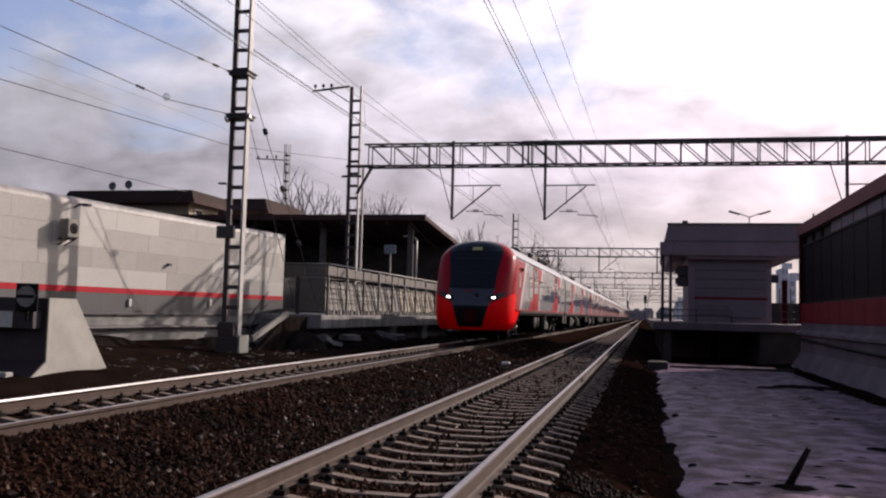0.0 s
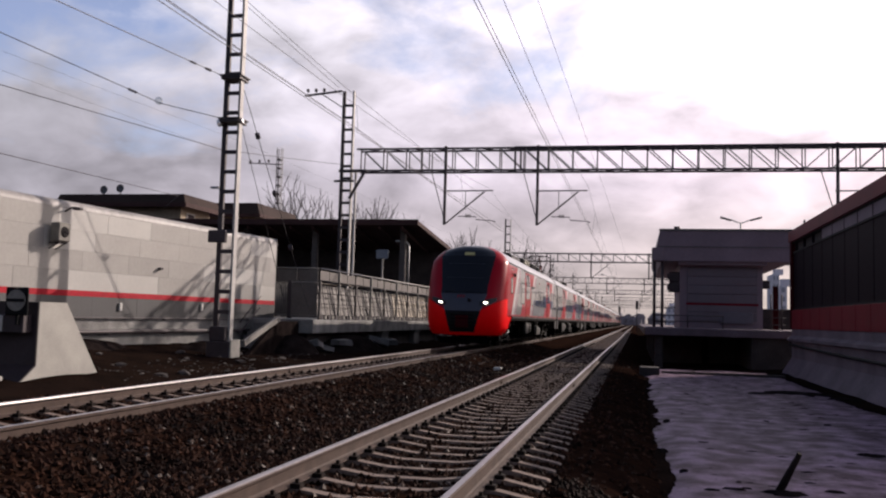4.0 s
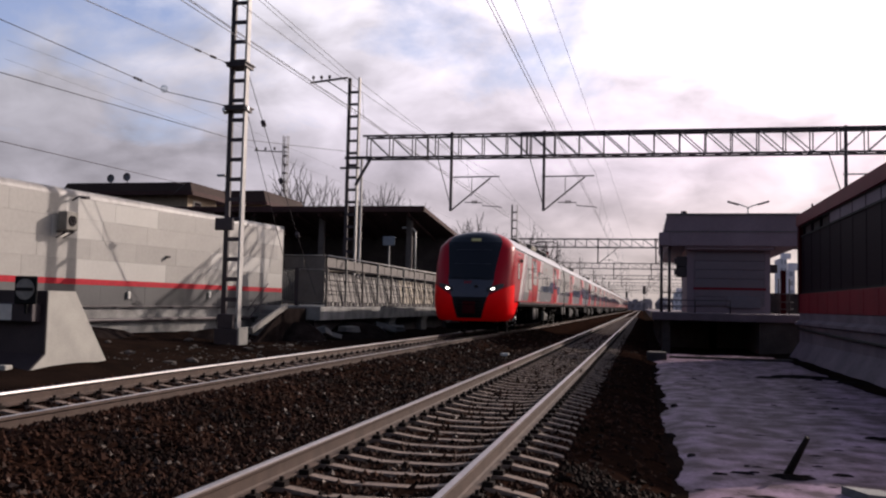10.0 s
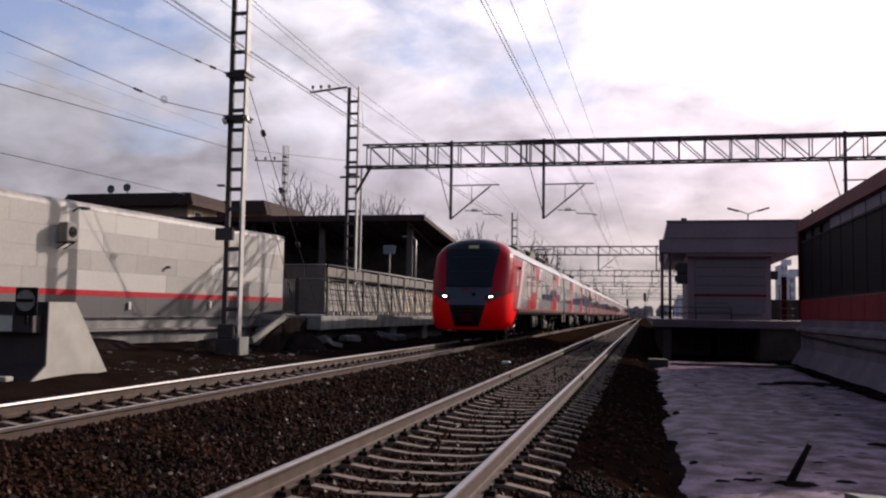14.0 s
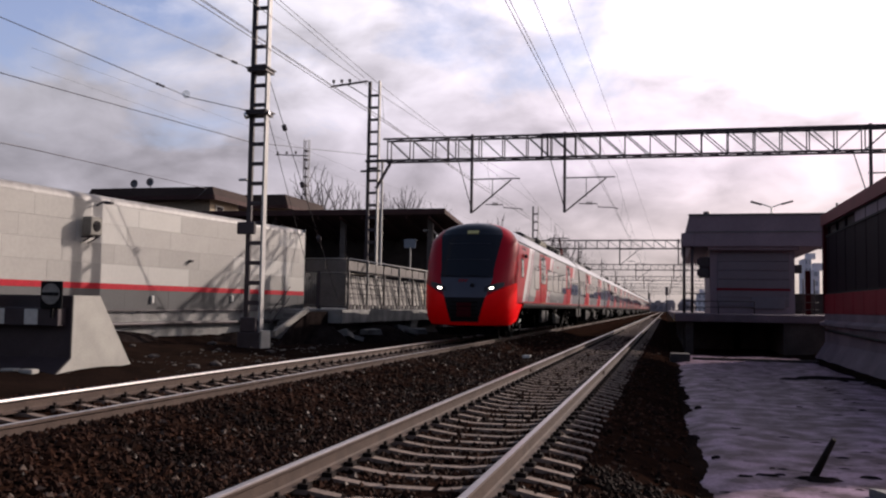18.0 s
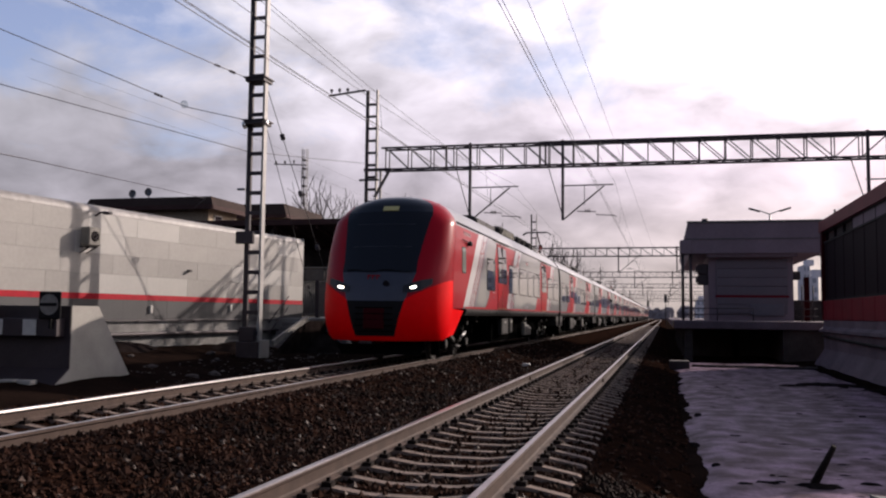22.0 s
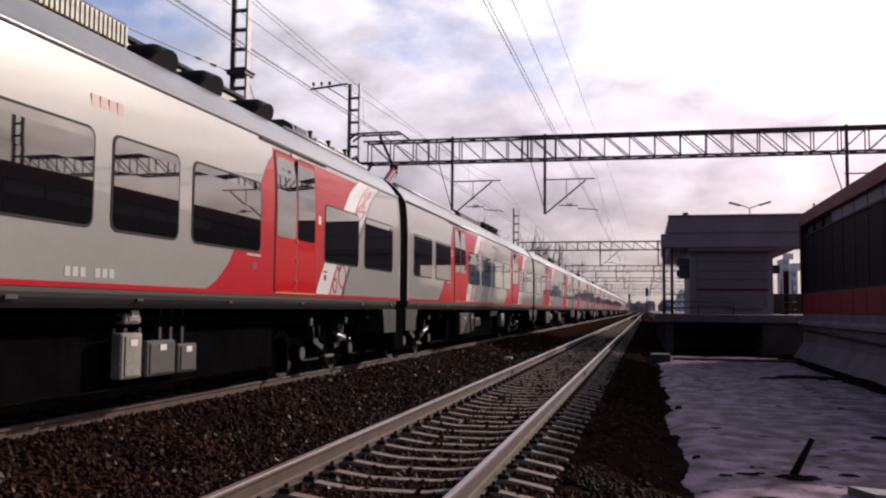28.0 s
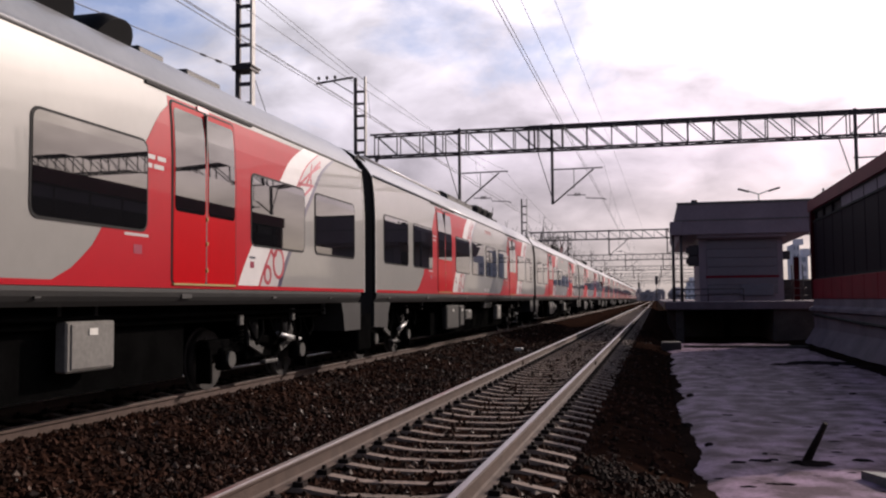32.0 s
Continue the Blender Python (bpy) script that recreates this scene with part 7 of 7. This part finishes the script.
def red_building():
    b = thing("red_pavilion", "long dark red and glass station pavilion on a concrete base", "building")
    bm = bmesh.new()
    box(bm, 6.2, 12, 20.6, 38.2, -0.6, 1.24)
    part("base", bm, M_BASE, b)
    bm = bmesh.new()
    prism(bm, [(6.2, 0.72), (6.02, 0.78), (6.02, 0.88), (6.2, 0.98)], 20.5, 38.25)
    part("ledge", bm, M_BASE, b)
    bm = bmesh.new()
    tube(bm, [(6.1, 20.6, 0.5), (6.1, 22, 0.42), (6.1, 30, 0.5), (6.1, 38, 0.62)], 0.05, 6)
    part("cable", bm, M_BLACK, b)
    bm = bmesh.new()
    prism(bm, [(6.2, -0.62), (5.75, -0.62), (6.2, 0.1)], 20.5, 38.2)
    part("footing_slope", bm, M_BASE, b)
    y = 20.6
    while y < 38.1:
        bm = bmesh.new()
        box(bm, 6.17, 6.3, y + 0.012, min(38.2, y + 1.7) - 0.012, 1.24, 2.0, bevel=0.01)
        part("red_panel", bm, M_REDPANEL, b)
        bm = bmesh.new()
        box(bm, 6.26, 6.3, y + 0.05, min(38.2, y + 1.7) - 0.05, 2.05, 4.3)
        part("pane", bm, M_DARKGLASS, b)
        bm = bmesh.new()
        box(bm, 6.25, 6.34, y - 0.03, y + 0.03, 2.0, 4.75)
        part("mullion", bm, M_DARKGLASS, b)
        if y < 32:
            bm = bmesh.new()
            box(bm, 6.25, 6.3, y + 0.06, y + 1.64, 4.36, 4.72)
            part("clerestory_pane", bm, M_BUILD, b)
        y += 1.7
    for z in (2.0, 4.3, 4.72):
        bm = bmesh.new()
        box(bm, 6.22, 6.36, 20.6, 38.2, z, z + 0.07)
        part("transom", bm, M_BLACK, b)
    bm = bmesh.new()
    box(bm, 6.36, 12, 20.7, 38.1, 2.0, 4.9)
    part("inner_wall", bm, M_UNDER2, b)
    bm = bmesh.new()
    prism(bm, [(6.12, 4.78), (12, 4.78), (12, 5.45), (7.2, 5.4), (6.12, 5.22)], 20.4, 38.5)
    part("roof", bm, M_REDROOF, b)
    bm = bmesh.new()
    box(bm, 6.15, 6.6, 38.0, 38.4, 1.24, 4.8, bevel=0.03)
    part("corner_post", bm, M_DARKRED, b)
    # raked wall out of view, added and shaped to shade the snow
    bm = bmesh.new()
    prism(bm, [(12.6, -0.7), (18.5, 5.2), (20.35, 5.2), (20.35, -0.7)], 6.2, 6.5, axis="x")
    part("yard_wall", bm, M_BASE, b, "unseen wall added to cast the snow's shadow edge")


red_building()


def stick():
    bm = bmesh.new()
    tube(bm, [(1.55, 10.82, -0.7), (1.8, 10.6, -0.1)], 0.055, 7, r1=0.03)
    solid("wooden_stake", bm, M_STAKE, "dark leaning wooden stake in the snow", "stake")


stick()


def bare_earth(x, y, rx, ry, seed):
    """A thawed spot: a low lens of dark soil with a ragged rim."""
    rnd = random.Random(seed)
    bm = bmesh.new()
    n = 22
    rise = 0.035 * min(1.0, rx / 0.25)
    top = bm.verts.new((x, y, rise - 0.54))
    rings = []
    wob = [rnd.uniform(0.65, 1.25) for _ in range(n)]
    for s, z in ((0.55, rise - 0.547), (1.0, -0.565), (1.1, -0.66)):
        rings.append([bm.verts.new((x + rx * s * wob[k] * math.cos(6.2832 * k / n), y + ry * s * wob[k] * math.sin(6.2832 * k / n), z + rnd.uniform(-0.008, 0.008))) for k in range(n)])
    for k in range(n):
        bm.faces.new((top, rings[0][k], rings[0][(k + 1) % n]))
        for a, b in zip(rings, rings[1:]):
            bm.faces.new((a[k], b[k], b[(k + 1) % n], a[(k + 1) % n]))
    bmesh.ops.recalc_face_normals(bm, faces=bm.faces)
    solid("bare_earth", bm, M_EARTH, "dark thawed earth spot in the old snow", "earth", "thawed spots", smooth=True)


for x, y, rx, ry, seed in ((1.64, 10.52, 0.34, 0.15, 4), (0.86, 10.48, 0.12, 0.05, 5), (1.08, 10.6, 0.16, 0.05, 8), (1.25, 10.72, 0.1, 0.04, 9), (2.2, 10.85, 0.16, 0.08, 7),
                           (4.5, 26.4, 1.2, 1.2, 12), (3.4, 25.9, 0.5, 0.22, 13), (5.5, 25.0, 0.7, 0.6, 14), (3.4, 14.1, 0.3, 0.14, 15),
                           (0.6, 17.7, 0.07, 0.16, 17), (0.62, 11.8, 0.06, 0.07, 18), (0.41, 13.6, 0.07, 0.09, 19), (1.21, 11.17, 0.04, 0.05, 20), (2.5, 18.4, 0.09, 0.12, 21),
                           (0.87, 13.5, 0.05, 0.08, 22), (3.6, 18.3, 0.1, 0.12, 23), (1.05, 14.6, 0.12, 0.14, 24)):
    bare_earth(x, y, rx, ry, seed)


def concrete_chunk():
    bm = bmesh.new()
    prism(bm, [(-0.2, -0.22), (0.22, -0.22), (0.24, 0.0), (-0.2, 0.05)], -0.2, 0.22)
    ob = solid("concrete_block", bm, M_CONC2, "broken pale concrete block lying in the snow", "concrete block")
    ob.matrix_basis = pose(2.24, 9.6, -0.5, 0, 0, 24)


concrete_chunk()


# ---- lamps, trees, distance ----
def double_lamp(x, y, h):
    l = thing("street_lamp", "tall double-armed street lamp against the sky", "street lamp")
    bm = bmesh.new()
    tube(bm, [(x, y, 1.0), (x, y, h)], 0.09, 8, r1=0.06)
    part("pole", bm, M_STEEL, l)
    for s in (-1, 1):
        bm = bmesh.new()
        tube(bm, [(x, y, h), (x + s * 0.8, y, h + 0.3)], 0.045, 6)
        part("arm", bm, M_STEEL, l)
        bm = bmesh.new()
        bar(bm, (x + s * 0.7, y, h + 0.22), (x + s * 1.5, y, h + 0.46), 0.28, 0.12)
        part("lamp_head", bm, M_GANTRY, l)


double_lamp(7.72, 70, 9.1)


def yard_lamp(x, y, h):
    l = thing("yard_lamp", "slim grey lamp post with one flat head", "lamp post")
    bm = bmesh.new()
    tube(bm, [(x, y, -0.2), (x, y, h - 0.15), (x - 0.15, y, h)], 0.05, 8)
    part("post", bm, M_STEEL, l)
    bm = bmesh.new()
    box(bm, x - 0.62, x - 0.1, y - 0.12, y + 0.12, h - 0.05, h + 0.07, bevel=0.03)
    part("lamp_head", bm, M_STEEL, l)


yard_lamp(-23.2, 46, 8.35)


def bare_tree(x, y, h, seed, spread=0.75):
    t = thing("bare_tree", "leafless winter tree with fine dark branches", "tree", "bare trees")
    rnd = random.Random(seed)
    trunk, crown = bmesh.new(), bmesh.new()

    def grow(p, d, ln, r, depth):
        q = p + d * ln
        mid = p.lerp(q, 0.5) + Vector((rnd.uniform(-1, 1), rnd.uniform(-1, 1), 0)) * ln * 0.06
        tube(trunk if depth == 0 else crown, [p, mid, q], r, 6 if depth < 2 else 4, r1=r * 0.68, cap=False)
        if depth >= 5:
            return
        kids = 2 if depth < 3 else 1
        for k in range(kids):
            a = rnd.uniform(0, 6.28)
            out = Vector((math.cos(a), math.sin(a), rnd.uniform(0.1, 0.8)))
            nd = (d * 1.0 + out * rnd.uniform(0.45, 0.85) * spread * 1.6).normalized()
            start = p.lerp(q, rnd.uniform(0.62, 1.0))
            grow(start, nd, ln * rnd.uniform(0.58, 0.8), r * rnd.uniform(0.5, 0.66), depth + 1)
        grow(q, (d + Vector((rnd.uniform(-0.3, 0.3), rnd.uniform(-0.3, 0.3), 0.2))).normalized(), ln * 0.72, r * 0.66, depth + 1)
    grow(Vector((x, y, -0.3)), Vector((rnd.uniform(-0.06, 0.06), 0, 1)).normalized(), h * 0.3, h * 0.015, 0)
    part("trunk", trunk, M_BARK, t)
    part("crown", crown, M_BARK, t)


for x, y, h, sd in ((-37.4, 95, 19.5, 1), (-40.0, 110, 19, 3), (-35.4, 110, 19.5, 4), (-35, 131, 19.5, 5), (-31.5, 138, 18, 6), (-26.8, 140, 18.5, 9), (-24, 146, 17.5, 13), (-18.5, 140, 16.5, 7), (-16.6, 150, 16, 8), (-21, 190, 17, 15)):
    bare_tree(x, y, h, sd)


def far_woods():
    bm = bmesh.new()
    rnd = random.Random(4)
    for k in range(1150):
        y = rnd.uniform(520, 900)
        x = rnd.uniform(-420, 420)
        # unseen trees on the right, added to darken the train's reflections
        if k >= 900:
            y = rnd.uniform(100, 230)
            x = y * rnd.uniform(0.185, 0.42)
        elif abs(x + 3) < 12 and y < 800:
            continue
        h = rnd.uniform(7, 13) if k < 900 else y * rnd.uniform(0.025, 0.042)
        w = rnd.uniform(2.5, 5)
        n = 7
        base = [bm.verts.new((x + w * math.cos(6.28 * j / n), y + w * math.sin(6.28 * j / n), -0.5)) for j in range(n)]
        mid = [bm.verts.new((x + w * rnd.uniform(0.6, 1.2) * math.cos(6.28 * j / n + 0.3), y + w * rnd.uniform(0.6, 1.2) * math.sin(6.28 * j / n + 0.3), h * rnd.uniform(0.45, 0.7))) for j in range(n)]
        crown = [bm.verts.new((x + w * rnd.uniform(0.3, 0.75) * math.cos(6.28 * j / n + 0.6), y + w * 0.5 * math.sin(6.28 * j / n + 0.6), h * rnd.uniform(0.75, 0.93))) for j in range(n)]
        top = bm.verts.new((x + rnd.uniform(-1, 1), y, h * 0.92))
        for j in range(n):
            i = (j + 1) % n
            bm.faces.new((base[j], base[i], mid[i], mid[j]))
            bm.faces.new((mid[j], mid[i], crown[i], crown[j]))
            bm.faces.new((crown[j], crown[i], top))
    solid("far_woods", bm, M_FARWOOD, "haze-paled woods ahead and unseen added trees on the right", "woods", kind="stuff")


far_woods()


def far_block(x0, x1, y, h, floors, cols):
    b = thing("apartment_block", "distant apartment block paled for haze", "building", "distant buildings")
    bm = bmesh.new()
    box(bm, x0, x1, y, y + 14, -0.5, h)
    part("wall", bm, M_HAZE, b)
    w, fh = (x1 - x0) / cols, h / floors
    bmw = bmesh.new()
    box(bmw, 0, w * 0.5, -0.08, 0.02, 0, fh * 0.5)
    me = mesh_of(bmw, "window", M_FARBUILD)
    for i in range(cols):
        for j in range(floors):
            o = new("window", me)
            o.parent = b
            o.matrix_basis = pose(x0 + w * (i + 0.25), y, fh * (j + 0.3))
    bm = bmesh.new()
    box(bm, x0 + 1, x0 + 4, y + 3, y + 7, h, h + 2)
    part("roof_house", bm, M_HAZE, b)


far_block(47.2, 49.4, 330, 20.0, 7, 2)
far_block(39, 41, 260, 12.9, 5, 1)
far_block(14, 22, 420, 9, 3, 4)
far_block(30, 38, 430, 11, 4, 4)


def line_signal(x, y):
    s = thing("line_signal", "dark colour-light signal on a post by the line", "signal")
    bm = bmesh.new()
    tube(bm, [(x, y, -0.5), (x, y, 5.5)], 0.08, 8)
    part("post", bm, M_GANTRY, s)
    bm = bmesh.new()
    box(bm, x - 0.3, x + 0.3, y - 0.2, y + 0.1, 4.3, 6.0, bevel=0.05)
    part("head", bm, M_GANTRY, s)


line_signal(-1.2 + 1.4, 190)
line_signal(-4.65, 260)

# ---- motion of the train ----
def motions():
    times = [0, 6, 12] + [12.5 + 0.5 * k for k in range(40)]
    for car, offset in CARS:
        walk(car, [(t, pose(TRACK_FAR, ahead(t) + offset, FAR_Z)) for t in times])
    wheel_times = [0, 12] + [12.4 + k / 15 for k in range(295)]
    d0 = ahead(0)
    turning = list(MOVING_WHEELS)
    for car, _ in CARS[2:5]:
        for child in car.children:
            if child.name.startswith("wheel"):
                at = child.matrix_basis.translation
                turning.append((child, at.x, at.y, 0 if at.x > 0 else 180))
    for w, x, y, flip in turning:
        if x < 0:
            continue
        walk(w, [(t, pose(x, y, 0.42, math.degrees((d0 - ahead(t)) / 0.43), 0, flip)) for t in wheel_times])


motions()
